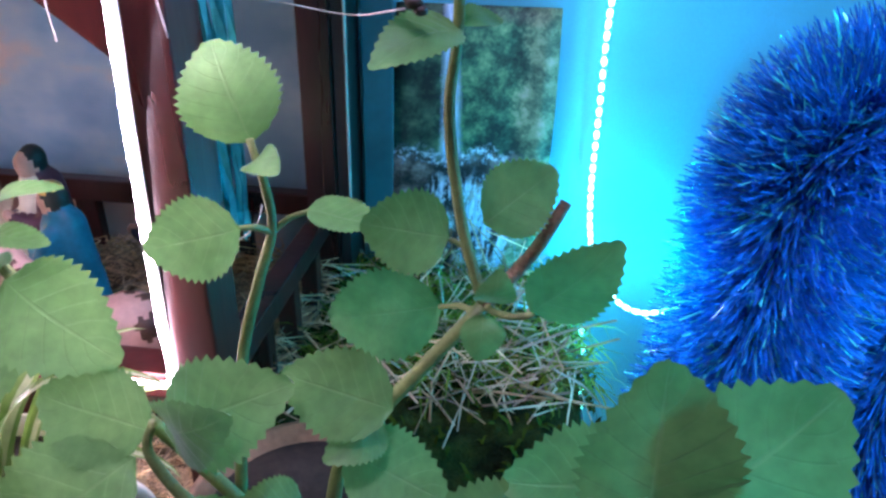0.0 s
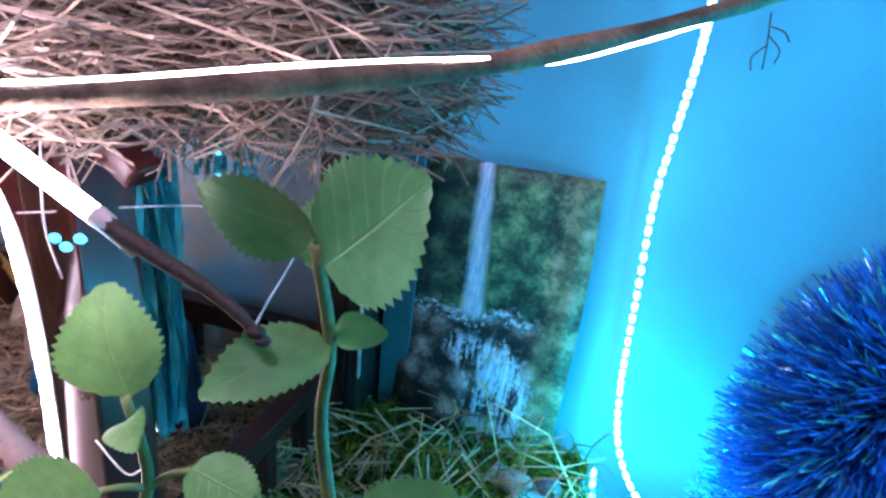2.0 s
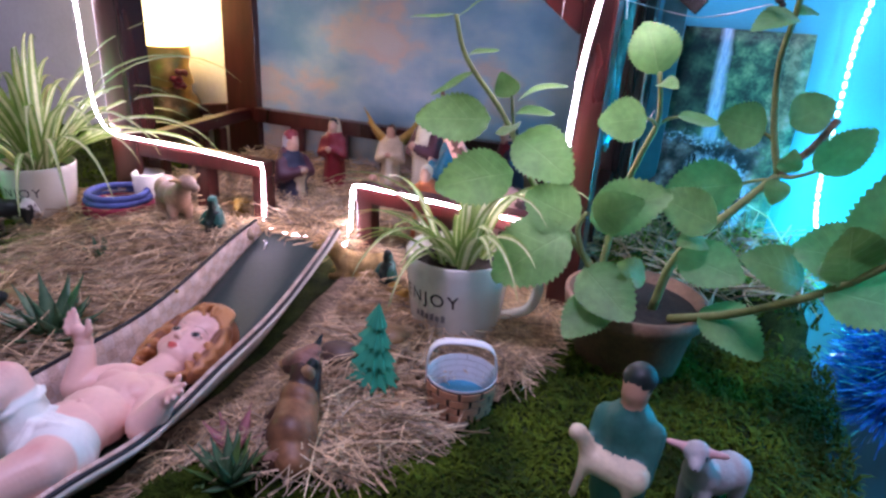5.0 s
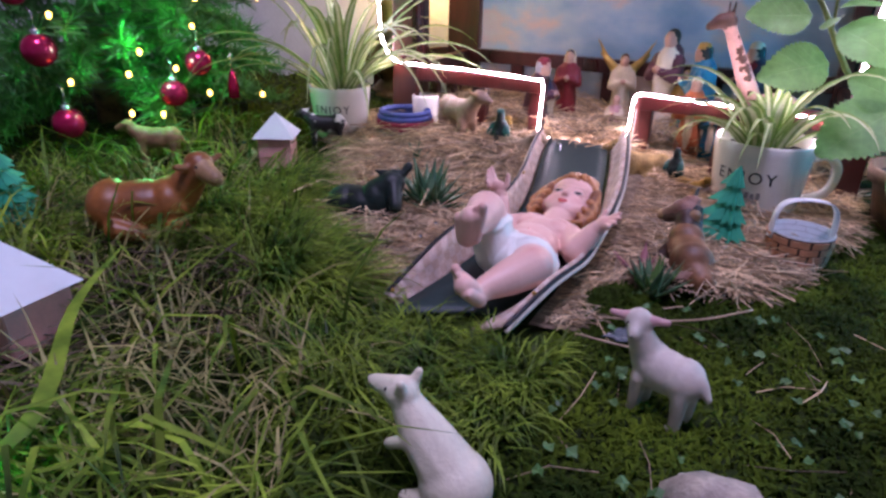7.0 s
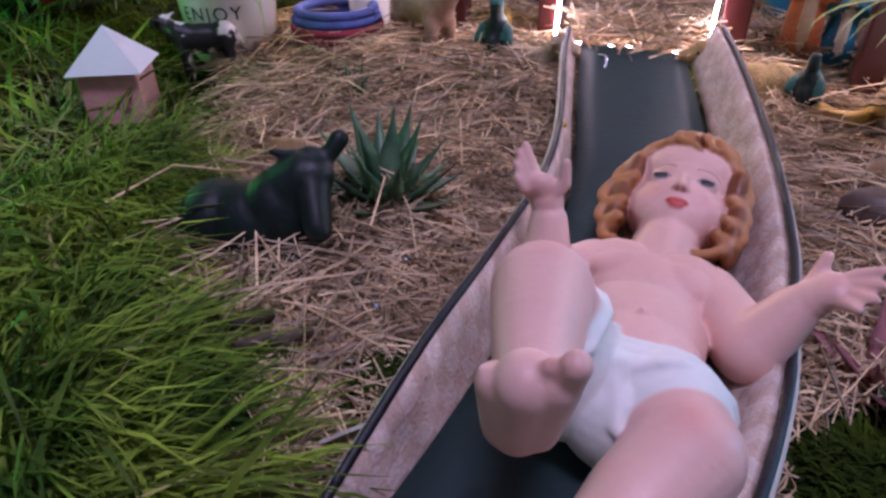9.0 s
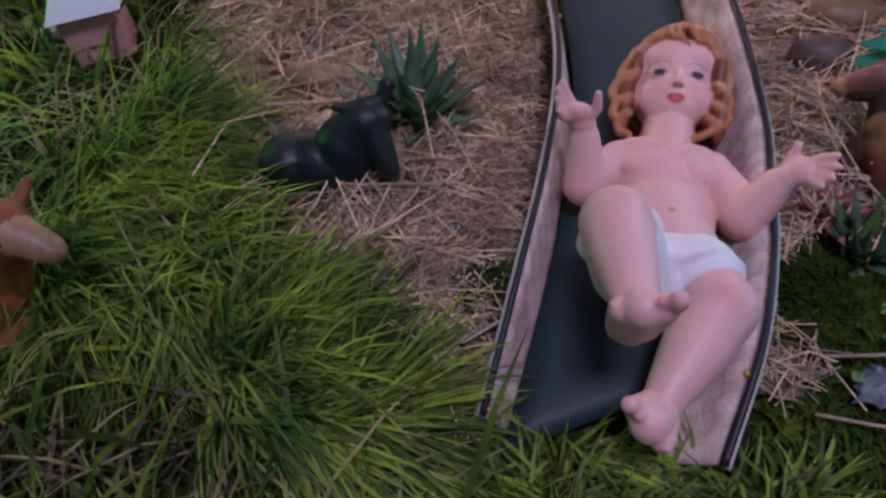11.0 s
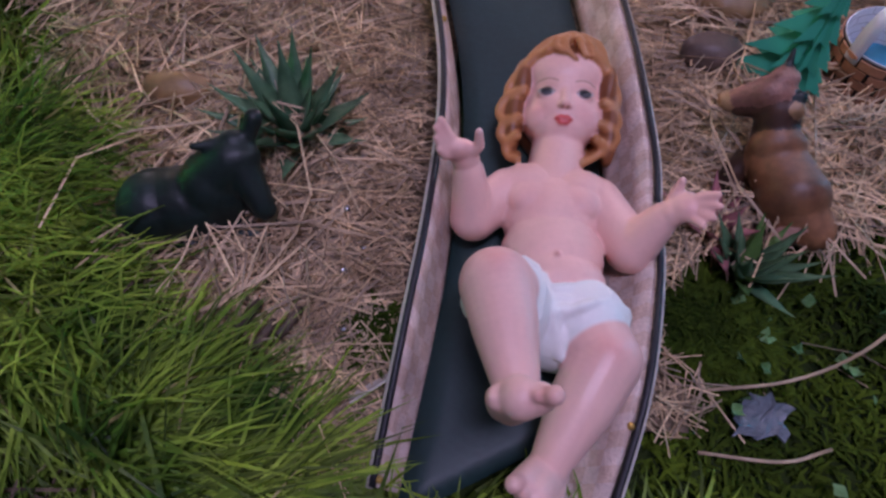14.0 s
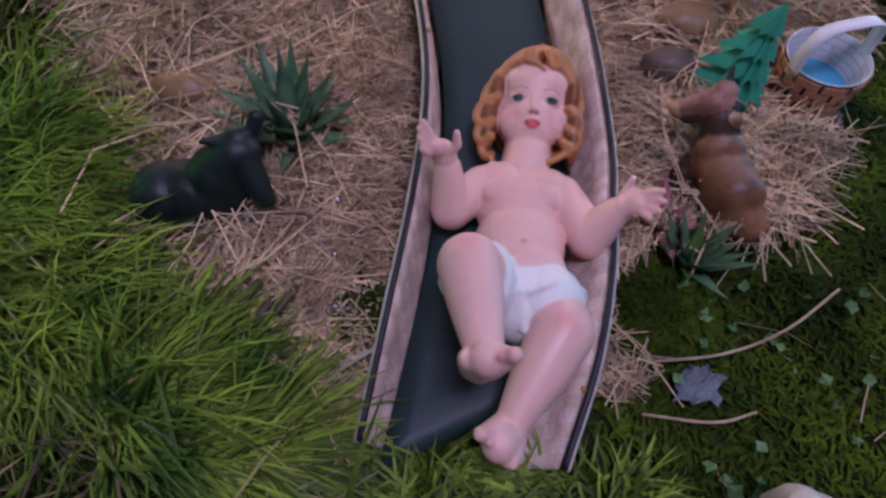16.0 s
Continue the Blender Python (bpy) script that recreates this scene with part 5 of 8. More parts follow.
def foot(heel, ball_of, toes_dir, up, big):
    """Heel, sole, instep and five toes; big is the side of the big toe."""
    limb(heel, ball_of, 0.050, 0.052, SKINP)
    limb(heel + toes_dir * 0.03, ball_of + toes_dir * 0.045, 0.042, 0.038, SKINP)
    limb(heel - toes_dir * 0.02, ball_of - toes_dir * 0.050, 0.042, 0.034, SKINP)
    for i in range(5):
        s = 0.068 - 0.034 * i
        p = ball_of + toes_dir * (s * big) + up * (0.048 - 0.006 * i)
        r = 0.024 if i == 0 else 0.0175 - 0.001 * i
        limb(ball_of + toes_dir * (s * big * 0.8), p, r * 1.15, r, SKINP)


# leg drawn up, the foot hanging over the other shin
limb(HIP_A, KNEE_A, 0.112, 0.100, SKINP)
limb(KNEE_A, KNEE_A.lerp(HEEL_A, 0.45), 0.100, 0.086, SKINP)
limb(KNEE_A.lerp(HEEL_A, 0.45), HEEL_A, 0.086, 0.060, SKINP)
limb(HEEL_A, (0.668, -2.825, 0.435), 0.060, 0.054, SKINP)
foot(V(0.662, -2.835, 0.425), V(0.676, -2.850, 0.532), V(0.94, 0.0, 0.30).normalized(), V(0.03, -0.20, 0.96).normalized(), 1)
# leg bent aside, lying on the bed
limb(HIP_B, KNEE_B, 0.120, 0.104, SKINP)
limb(KNEE_B, KNEE_B.lerp(HEEL_B, 0.45), 0.104, 0.092, SKINP)
limb(KNEE_B.lerp(HEEL_B, 0.45), HEEL_B, 0.092, 0.058, SKINP)
limb(HEEL_B, (0.775, -2.945, 0.200), 0.058, 0.052, SKINP)
foot(V(0.775, -2.950, 0.195), V(0.738, -3.010, 0.262), V(-0.70, 0.55, 0.45).normalized(), V(-0.20, -0.55, 0.80).normalized(), 1)


def paint_doll(ob):
    """Brushes the doll's colours on: skin with rosy places, auburn locks with shade painted between them, white cloth,
    the features of the face.
    """
    me = ob.data
    n = len(me.vertices)
    P = np.zeros(n * 3)
    me.vertices.foreach_get("co", P)
    P = P.reshape(-1, 3) / U
    near = {k: np.full(n, 9.0) for k in (SKINP, HAIRP, CLOTHP)}
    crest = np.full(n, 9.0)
    for p in doll:
        if p[0] == "e":
            r = np.array(p[2], float)
            q = P - np.array(p[1])
            if len(p) > 4:
                q = q @ np.array(Euler([radians(a) for a in p[4]]).to_matrix())
            d = (np.linalg.norm(q / r, axis=1) - 1) * r.min()
        else:
            a, b = np.array(p[1], float), np.array(p[2], float)
            t = np.clip((P - a) @ (b - a) / max((b - a) @ (b - a), 1e-9), 0, 1)
            d = np.linalg.norm(P - a - t[:, None] * (b - a), axis=1) - (p[3] + (p[4] - p[3]) * t)
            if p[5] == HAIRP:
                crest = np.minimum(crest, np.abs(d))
        near[p[3] if p[0] == "e" else p[5]] = np.minimum(near[p[3] if p[0] == "e" else p[5]], d)
    q = P - np.array(FACE_O)
    fx, fy, fn = q @ np.array(FACE_X), q @ np.array(FACE_Y), q @ np.array(FACE_N)
    front = (fn > -0.09).astype(float)
    col = np.tile(np.array(DOLL_SKIN), (n, 1))

    def brush(mask, colour):
        col[:] = col * (1 - mask[:, None]) + np.array(colour) * mask[:, None]

    def spot(c, r, strength, colour):
        brush(strength * np.exp(-((P - np.array(c)) ** 2).sum(1) / (r * r)), colour)

    def edge(v, soft):
        return np.clip(0.5 - v / soft, 0, 1)

    rosy = (0.72, 0.30, 0.26)
    for c, r, s in (((0.605, -2.49, 0.545), 0.045, 0.55), (KNEE_B + V(0.0, 0.0, 0.10), 0.045, 0.55), ((0.715, -2.865, 0.60), 0.03, 0.6), ((0.70, -2.99, 0.33), 0.03, 0.4), ((0.79, -2.35, 0.335), 0.012, 0.6),
                    ((0.478, -2.10, 0.43), 0.03, 0.5), ((1.16, -2.22, 0.40), 0.03, 0.5), ((0.42, -2.06, 0.51), 0.03, 0.3), ((1.21, -2.23, 0.44), 0.035, 0.3), ((1.05, -2.30, 0.15), 0.06, 0.3), ((0.72, -2.14, 0.31), 0.05, 0.22), ((0.86, -2.15, 0.31), 0.05, 0.22),
                    ((0.91, -2.93, 0.2), 0.06, 0.2), ((0.665, -2.85, 0.41), 0.05, 0.25)):
        spot(c, r, s, rosy)
    for sx in (-1, 1):
        brush(front * 0.5 * np.exp(-(((fx - sx * 0.085) / 0.045) ** 2 + ((fy + 0.062) / 0.034) ** 2)), rosy)
        ex = fx - sx * 0.064
        brush(front * 0.30 * np.exp(-((ex / 0.030) ** 2 + ((fy - 0.024) / 0.010) ** 2)), (0.50, 0.24, 0.19))
        lid = fy - 0.0180 + 20.0 * ex * ex
        low = -0.0150 + 18.0 * ex * ex - fy
        brush(front * edge(np.maximum(lid, low), 0.006), (0.44, 0.41, 0.40))
        iris = np.hypot(ex, fy - 0.001) - 0.0195
        brush(front * edge(np.maximum(iris, np.maximum(lid, low)), 0.005), (0.012, 0.017, 0.017))
        brush(front * edge(np.hypot(ex, fy - 0.001) - 0.0085, 0.004), (0.006, 0.006, 0.007))
        brush(front * 0.85 * edge(np.abs(lid) - 0.0022, 0.004) * (np.abs(ex) < 0.030), (0.14, 0.07, 0.055))
        brush(front * 0.8 * edge(np.abs(fy - 0.048 + 8.0 * ex * ex) - 0.0028, 0.006) * (np.abs(ex) < 0.036), (0.38, 0.19, 0.13))
        brush(front * 0.8 * edge(np.hypot(fx - sx * 0.009, (fy + 0.058) * 1.5) - 0.0045, 0.006), (0.42, 0.16, 0.13))
    lips = np.maximum(np.abs(fx) - 0.032 + 0.9 * np.abs(fy + 0.094), np.maximum(fy + 0.0805 + 0.22 * np.abs(fx) - 0.004 * np.exp(-((np.abs(fx) - 0.011) / 0.006) ** 2), -0.115 + 9.0 * fx * fx - fy))
    brush(front * edge(lips, 0.006), (0.64, 0.09, 0.08))
    brush(front * 0.8 * edge(np.abs(fy + 0.096 - 2.0 * fx * fx) - 0.0014, 0.004) * (np.abs(fx) < 0.028), (0.34, 0.05, 0.045))
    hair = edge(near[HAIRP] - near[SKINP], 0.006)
    # hair colour darkens off the lock crests, as painted shade in the grooves
    groove_shade = np.clip(crest / 0.010, 0, 1)[:, None]
    auburn = np.array((0.47, 0.20, 0.072)) * (1 - groove_shade) + np.array((0.20, 0.065, 0.020)) * groove_shade
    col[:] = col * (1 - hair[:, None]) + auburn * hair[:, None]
    brush(edge(near[CLOTHP] - np.minimum(near[SKINP], near[HAIRP]), 0.006), (0.80, 0.80, 0.74))
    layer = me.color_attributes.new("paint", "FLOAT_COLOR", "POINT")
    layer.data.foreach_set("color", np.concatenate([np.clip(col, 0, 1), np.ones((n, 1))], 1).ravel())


def painted(name, rough, bump, sub, scale):
    """Hand paint on resin: the brushed colours with a faint unevenness."""
    m = material(name, (1, 1, 1), rough, vary=0.06, scale=30, fine=scale, bump=bump, sub=sub)
    nt = m.node_tree
    b = nt.nodes["Principled BSDF"]
    at = nt.nodes.new("ShaderNodeAttribute")
    at.attribute_name = "paint"
    mx = nt.nodes.new("ShaderNodeMixRGB")
    mx.blend_type, mx.inputs[0].default_value = "MULTIPLY", 1.0
    src = b.inputs["Base Color"].links[0].from_socket
    nt.links.new(at.outputs["Color"], mx.inputs[1])
    nt.links.new(src, mx.inputs[2])
    nt.links.new(mx.outputs[0], b.inputs["Base Color"])
    return m


DOLL_SKIN = (0.820, 0.500, 0.419)
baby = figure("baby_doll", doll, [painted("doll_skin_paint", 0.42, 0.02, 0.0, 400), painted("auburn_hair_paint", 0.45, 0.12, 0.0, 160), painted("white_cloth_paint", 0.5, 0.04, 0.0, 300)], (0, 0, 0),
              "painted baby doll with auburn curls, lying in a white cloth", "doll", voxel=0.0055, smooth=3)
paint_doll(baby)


# ---- mugs with spider plants ----
def strap_leaf(parent, base, heading, length, rise, width, seed, droop=1.0):
    r = random.Random(seed)
    h = V(math.cos(heading), math.sin(heading), 0)
    s = V(-math.sin(heading), math.cos(heading), 0)
    bm = bmesh.new()
    ang, p, rows = rise, Vector(base), []
    n = 12
    for i in range(n + 1):
        t = i / n
        w = width * (0.55 + 0.6 * math.sin(math.pi * min(1, t * 1.15 + 0.12)) ** 0.8) * (1 - t ** 4) + 0.001
        tw = s * math.cos(0.6 * t * (r.random() - 0.3)) + V(0, 0, 1) * math.sin(0.5 * t)
        fold = V(0, 0, 0.25 * w)
        rows.append([bm.verts.new(p - tw * w + fold), bm.verts.new(p - tw * w * 0.42), bm.verts.new(p + tw * w * 0.42), bm.verts.new(p + tw * w + fold)])
        p = p + (h * math.cos(ang) + V(0, 0, 1) * math.sin(ang)) * (length / n)
        ang -= droop * (0.06 + 0.22 * t) * (0.8 + 0.5 * r.random())
    for a, b in zip(rows, rows[1:]):
        for k in range(3):
            bm.faces.new((a[k], a[k + 1], b[k + 1], b[k])).material_index = 1 if k != 1 else 0
    part("leaf", bm, [SPIDERC, SPIDERG], parent)


def lettering(text, size, radius, height, facing, parent, z_off=0.003, m=None, slope=0.0):
    """Text wrapped round an upright cylinder."""
    cu = bpy.data.curves.new("lettering", "FONT")
    cu.body, cu.size, cu.align_x, cu.extrude, cu.space_character = text, size, "CENTER", 0.0, 1.25
    tmp = new("lettering", cu)
    me = bpy.data.meshes.new_from_object(tmp.evaluated_get(bpy.context.evaluated_depsgraph_get()))
    bpy.data.objects.remove(tmp)
    bm = bmesh.new()
    bm.from_mesh(me)
    bmesh.ops.subdivide_edges(bm, edges=bm.edges[:], cuts=1)
    base = ORIGIN[parent]
    for v in bm.verts:
        z = height + v.co.y
        rr = radius(z) + z_off
        a = facing + v.co.x / rr
        v.co = base + V(rr * math.cos(a), rr * math.sin(a), z)
    return part("lettering", bm, m or INK, parent, "word in black capitals", smooth=False)


def mug(place, facing, handle, n_leaves, seed, heads, grow=1.0):
    o = Vector(place)
    t = thing("mug_planter", o, "white ceramic mug lettered in black, planted with a variegated spider plant", "mug", "lettered mugs")
    prof = lambda z: 0.255 + 0.075 * min(1, max(0, z / 0.56)) ** 0.7
    bm = bmesh.new()
    lathe(bm, [(0, 0), (0.22, 0), (0.25, 0.02)] + [(prof(z), z) for z in (0.05, 0.12, 0.2, 0.3, 0.4, 0.5)] + [(0.328, 0.555), (0.322, 0.566), (0.312, 0.56), (0.30, 0.48), (0, 0.47)], o, 40)
    cup = part("cup", bm, CERAMIC, t)
    bm = bmesh.new()
    hd = V(math.cos(handle), math.sin(handle), 0)
    tube(bm, spline([o + hd * 0.29 + V(0, 0, 0.43), o + hd * 0.42 + V(0, 0, 0.46), o + hd * 0.50 + V(0, 0, 0.36), o + hd * 0.45 + V(0, 0, 0.2), o + hd * 0.26 + V(0, 0, 0.13)], 6), 0.032, 10)
    part("handle", bm, CERAMIC, cup)
    bm = bmesh.new()
    lathe(bm, [(0.298, 0.482), (0.2, 0.5), (0, 0.51)], o, 24)
    part("soil", bm, SOIL, t)
    lettering("ENJOY", 0.115, prof, 0.31, facing, cup)
    bar = bmesh.new()
    for i in range(6):
        a = facing - 0.30 + 0.12 * i
        rr = prof(0.22) + 0.003
        for z in (0.205,):
            q = [bar.verts.new(o + V(rr * math.cos(a + d), rr * math.sin(a + d), z + e)) for d, e in ((0, 0), (0.085, 0), (0.085, 0.035 + 0.012 * (i % 2)), (0, 0.035 + 0.012 * (i % 2)))]
            bar.faces.new(q)
    part("small_print", bar, GREYINK, cup, "small unreadable print as bars", smooth=False)
    r = random.Random(seed)
    for i in range(n_leaves):
        a = heads(r, i)
        L = r.uniform(0.55, 1.05) * grow
        strap_leaf(t, o + V(0.11 * math.cos(a) + r.uniform(-0.06, 0.06), 0.11 * math.sin(a) + r.uniform(-0.06, 0.06), 0.48), a, L, r.uniform(0.55, 1.4), r.uniform(0.024, 0.038), seed * 100 + i, 1.0)
    return t


mug((1.80, -0.52, 0.02), radians(-104), radians(18), 34, 3, lambda r, i: r.uniform(0, 2 * math.pi), 1.05)
mug((-1.78, -0.56, 0.12), radians(-72), radians(150), 58, 8, lambda r, i: r.uniform(0, 2 * math.pi), 2.2).scale = (0.86, 0.86, 0.86)

# ---- serrated shrub in its clay pot ----
pot = thing("shrub_planter", (2.85, -0.35, 0.02), "leafy green shrub with serrated leaves in a brown clay pot", "potted plant")
bm = bmesh.new()
lathe(bm, [(0, 0), (0.27, 0), (0.30, 0.03), (0.36, 0.36), (0.40, 0.37), (0.41, 0.46), (0.38, 0.465), (0.35, 0.40), (0, 0.39)], (2.85, -0.35, 0.0), 36)
part("pot", bm, TERRA, pot)
bm = bmesh.new()
lathe(bm, [(0.352, 0.40), (0.2, 0.42), (0, 0.43)], (2.85, -0.35, 0.0), 24)
part("soil", bm, SOIL, pot)


def serrated(parent, base, tip, width, normal, seed, cup=0.16):
    """A broad toothed leaf from base to tip, facing along normal."""
    base, tip = Vector(base), Vector(tip)
    d = tip - base
    L = d.length
    d.normalize()
    n = Vector(normal)
    n = (n - d * n.dot(d)).normalized()
    s = d.cross(n)
    bm = bmesh.new()
    uvl = bm.loops.layers.uv.new("UVMap")
    where = {}
    N = 30
    spine, left, right, ml, mr = [], [], [], [], []
    for i in range(N + 1):
        t = i / N
        w = width / 2 * (math.sin(math.pi * t ** 0.82) ** 0.72 if 0 < t < 1 else 0.0)
        tooth = 1 + (0.07 if i % 2 else -0.05) * (0.2 < t + 0.1)
        arch = -0.10 * L * (t - 0.35) ** 2 * 2.2 + 0.012 * math.sin(5 * t + seed)
        c = base + d * (L * t) + n * arch
        spine.append(bm.verts.new(c))
        where[spine[-1]] = (t, 0.0)
        for side, mid, sg in ((left, ml, -1), (right, mr, 1)):
            ruff = 0.02 * width * math.sin(11 * t + sg + seed)
            mid.append(bm.verts.new(c + s * (sg * w * 0.52) + n * (w * cup * 0.35)))
            side.append(bm.verts.new(c + s * (sg * w * tooth) + n * (w * cup + ruff) + d * (0.02 * L * (i % 2))))
            where[mid[-1]], where[side[-1]] = (t, 0.26), (t, 0.5)
    for i in range(N):
        for a, b in ((left, ml), (ml, spine), (spine, mr), (mr, right)):
            f = bm.faces.new((a[i], b[i], b[i + 1], a[i + 1]))
            for lp in f.loops:
                lp[uvl].uv = where[lp.vert]
    bmesh.ops.remove_doubles(bm, verts=bm.verts[:], dist=1e-5)
    return part("leaf", bm, SHRUB, parent)


def stalk(pts, r0, r1, parent=pot, m=STEM):
    bm = bmesh.new()
    tube(bm, spline(pts, 5), lambda s: r0 + (r1 - r0) * s, 8)
    return part("stem", bm, m, parent)


def leaf(base, tip, width, facing):
    serrated(pot, base, tip, width, facing, len(pot.children))


# the short forked stem
stalk([(2.62, -0.35, 0.42), (2.66, -0.30, 0.95), (2.73, -0.26, 1.25), (2.785, -0.25, 1.42), (2.78, -0.25, 1.55), (2.752, -0.26, 1.70)], 0.022, 0.012)
stalk([(2.785, -0.25, 1.42), (2.76, -0.30, 1.455), (2.725, -0.345, 1.468)], 0.012, 0.008)
stalk([(2.785, -0.25, 1.42), (2.83, -0.22, 1.455), (2.89, -0.20, 1.475)], 0.012, 0.008)
leaf((2.752, -0.26, 1.69), (2.635, -0.19, 1.955), 0.275, (0.3, -1, 0.15))
leaf((2.755, -0.26, 1.64), (2.85, -0.36, 1.66), 0.11, (0.1, -0.7, 0.8))
leaf((2.735, -0.345, 1.468), (2.505, -0.46, 1.435), 0.235, (0.15, -1, 0.30))
leaf((2.88, -0.20, 1.472), (3.10, -0.22, 1.475), 0.17, (0.0, -0.25, 1.0))
# the tall stem with its woody stub
stalk([(2.95, -0.42, 0.42), (3.02, -0.4, 0.75), (3.2, -0.34, 0.98), (3.42, -0.29, 1.25)], 0.026, 0.022)
stalk([(3.42, -0.29, 1.25), (3.55, -0.23, 1.40), (3.635, -0.18, 1.545)], 0.022, 0.018, m=BARK)
stalk([(3.42, -0.29, 1.25), (3.345, -0.28, 1.5), (3.30, -0.28, 1.8), (3.315, -0.28, 2.0), (3.32, -0.36, 2.25)], 0.018, 0.013)
stalk([(3.42, -0.29, 1.25), (3.48, -0.37, 1.27), (3.55, -0.46, 1.33)], 0.013, 0.009)
stalk([(3.40, -0.28, 1.22), (3.34, -0.20, 1.19), (3.28, -0.16, 1.155)], 0.012, 0.009)
stalk([(3.365, -0.28, 1.42), (3.34, -0.285, 1.44), (3.30, -0.29, 1.46)], 0.009, 0.007)
leaf((3.335, -0.36, 2.21), (3.535, -0.42, 2.42), 0.26, (-0.25, -1, 0.25))
leaf((3.32, -0.37, 2.26), (3.08, -0.38, 2.32), 0.19, (0.2, -1, -0.4))
leaf((3.325, -0.36, 2.2), (3.30, -0.2, 2.33), 0.13, (0.2, -1, -0.2))
leaf((3.33, -0.30, 2.025), (3.14, -0.48, 1.965), 0.15, (0.1, -0.7, 0.9))
leaf((3.32, -0.28, 2.02), (3.42, -0.24, 2.05), 0.09, (0.0, -0.6, 0.9))
leaf((3.31, -0.29, 1.462), (3.09, -0.39, 1.525), 0.235, (0.1, -1, 0.30))
leaf((3.405, -0.31, 1.515), (3.60, -0.19, 1.645), 0.215, (0.0, -1, 0.20))
leaf((3.285, -0.16, 1.155), (2.885, -0.10, 1.030), 0.31, (0.1, -1, 0.30))
leaf((3.545, -0.46, 1.325), (3.745, -0.49, 1.560), 0.20, (0.2, -1, 0.30))
leaf((3.44, -0.33, 1.27), (3.46, -0.37, 1.40), 0.12, (0.2, -1, 0.2))
leaf((3.42, -0.32, 1.24), (3.42, -0.40, 1.13), 0.13, (0.2, -1, 0.3))
# the sprig that leans to the mug
stalk([(2.72, -0.42, 0.42), (2.45, -0.42, 0.75), (2.2, -0.4, 1.0), (2.03, -0.38, 1.28), (1.93, -0.42, 1.45), (1.75, -0.5, 1.7), (1.68, -0.52, 1.92)], 0.024, 0.012)
stalk([(2.03, -0.38, 1.28), (2.02, -0.42, 1.42), (2.01, -0.44, 1.52)], 0.011, 0.008)
leaf((1.90, -0.43, 1.38), (1.53, -0.66, 1.37), 0.28, (0.1, -1, 0.45))
leaf((1.98, -0.40, 1.30), (2.06, -0.52, 1.38), 0.16, (0.1, -0.5, 0.9))
leaf((2.07, -0.44, 1.10), (1.68, -0.68, 1.00), 0.33, (0.1, -1, 0.45))
leaf((2.06, -0.45, 1.31), (2.42, -0.56, 1.14), 0.32, (0.1, -0.9, 0.65))
leaf((1.75, -0.5, 1.70), (1.93, -0.52, 1.78), 0.07, (0, -0.4, 1))
leaf((1.80, -0.48, 1.62), (1.55, -0.52, 1.50), 0.09, (0, -0.5, 1))
leaf((1.68, -0.52, 1.92), (1.42, -0.55, 1.90), 0.07, (0, -0.25, 1))
leaf((1.68, -0.52, 1.92), (1.86, -0.5, 2.02), 0.06, (0, -0.25, 1))
leaf((2.01, -0.44, 1.50), (1.96, -0.52, 1.64), 0.14, (0, -1, 0.5))
leaf((2.03, -0.42, 1.50), (2.30, -0.46, 1.63), 0.08, (0, -0.4, 1))
leaf((2.03, -0.42, 1.42), (2.26, -0.50, 1.48), 0.09, (0, -0.5, 1))
# low shoots in front
stalk([(2.85, -0.5, 0.42), (2.62, -0.58, 0.62), (2.5, -0.6, 0.85), (2.53, -0.60, 0.98)], 0.022, 0.012)
stalk([(3.05, -0.5, 0.42), (3.35, -0.65, 0.6), (3.68, -0.78, 0.86), (3.9, -0.85, 1.1)], 0.026, 0.016)
leaf((2.50, -0.58, 0.92), (2.18, -0.58, 1.02), 0.30, (0.1, -1, 0.55))
leaf((2.54, -0.60, 0.94), (2.93, -0.62, 1.16), 0.30, (0.0, -1, 0.60))
leaf((2.56, -0.61, 0.95), (2.80, -0.74, 1.12), 0.22, (0.3, -1, 0.40))
leaf((2.46, -0.62, 0.86), (2.10, -0.84, 0.60), 0.40, (-0.1, -1, 0.7))
leaf((2.56, -0.60, 0.66), (2.86, -0.84, 0.54), 0.30, (0.1, -1, 0.8))
leaf((3.18, -0.46, 0.98), (2.88, -0.52, 1.12), 0.26, (0.1, -1, 0.75))
leaf((3.02, -0.45, 0.80), (3.36, -0.58, 0.76), 0.27, (0.1, -1, 0.7))
leaf((3.84, -0.70, 1.02), (3.50, -0.74, 1.02), 0.30, (0.1, -1, 0.6))
leaf((3.60, -0.74, 0.88), (3.30, -0.86, 0.98), 0.24, (0.0, -1, 0.8))
leaf((3.86, -0.84, 1.08), (4.14, -0.84, 1.42), 0.38, (0.0, -1, 0.6))
leaf((3.82, -0.82, 1.02), (3.80, -0.86, 1.46), 0.34, (0.0, -1, 0.5))
leaf((3.66, -0.78, 0.86), (4.0, -0.95, 0.92), 0.30, (0.0, -1, 0.8))
leaf((3.74, -0.82, 0.94), (3.66, -0.97, 1.22), 0.28, (0.0, -1, 0.7))
leaf((2.90, -0.48, 0.62), (2.75, -0.70, 0.76), 0.16, (0, -1, 0.7))
leaf((3.15, -0.40, 0.90), (3.02, -0.60, 0.90), 0.16, (0, -1, 0.7))
leaf((3.2, -0.52, 0.55), (3.5, -0.75, 0.45), 0.28, (0, -0.8, 1))
leaf((2.7, -0.6, 0.5), (2.55, -0.9, 0.4), 0.25, (0, -0.8, 1))

# ---- figurines and small things ----
def g0(x, y, extra=0.0):
    return (x, y, float(ground_z(np.array([x]), np.array([y]))[0]) + extra)


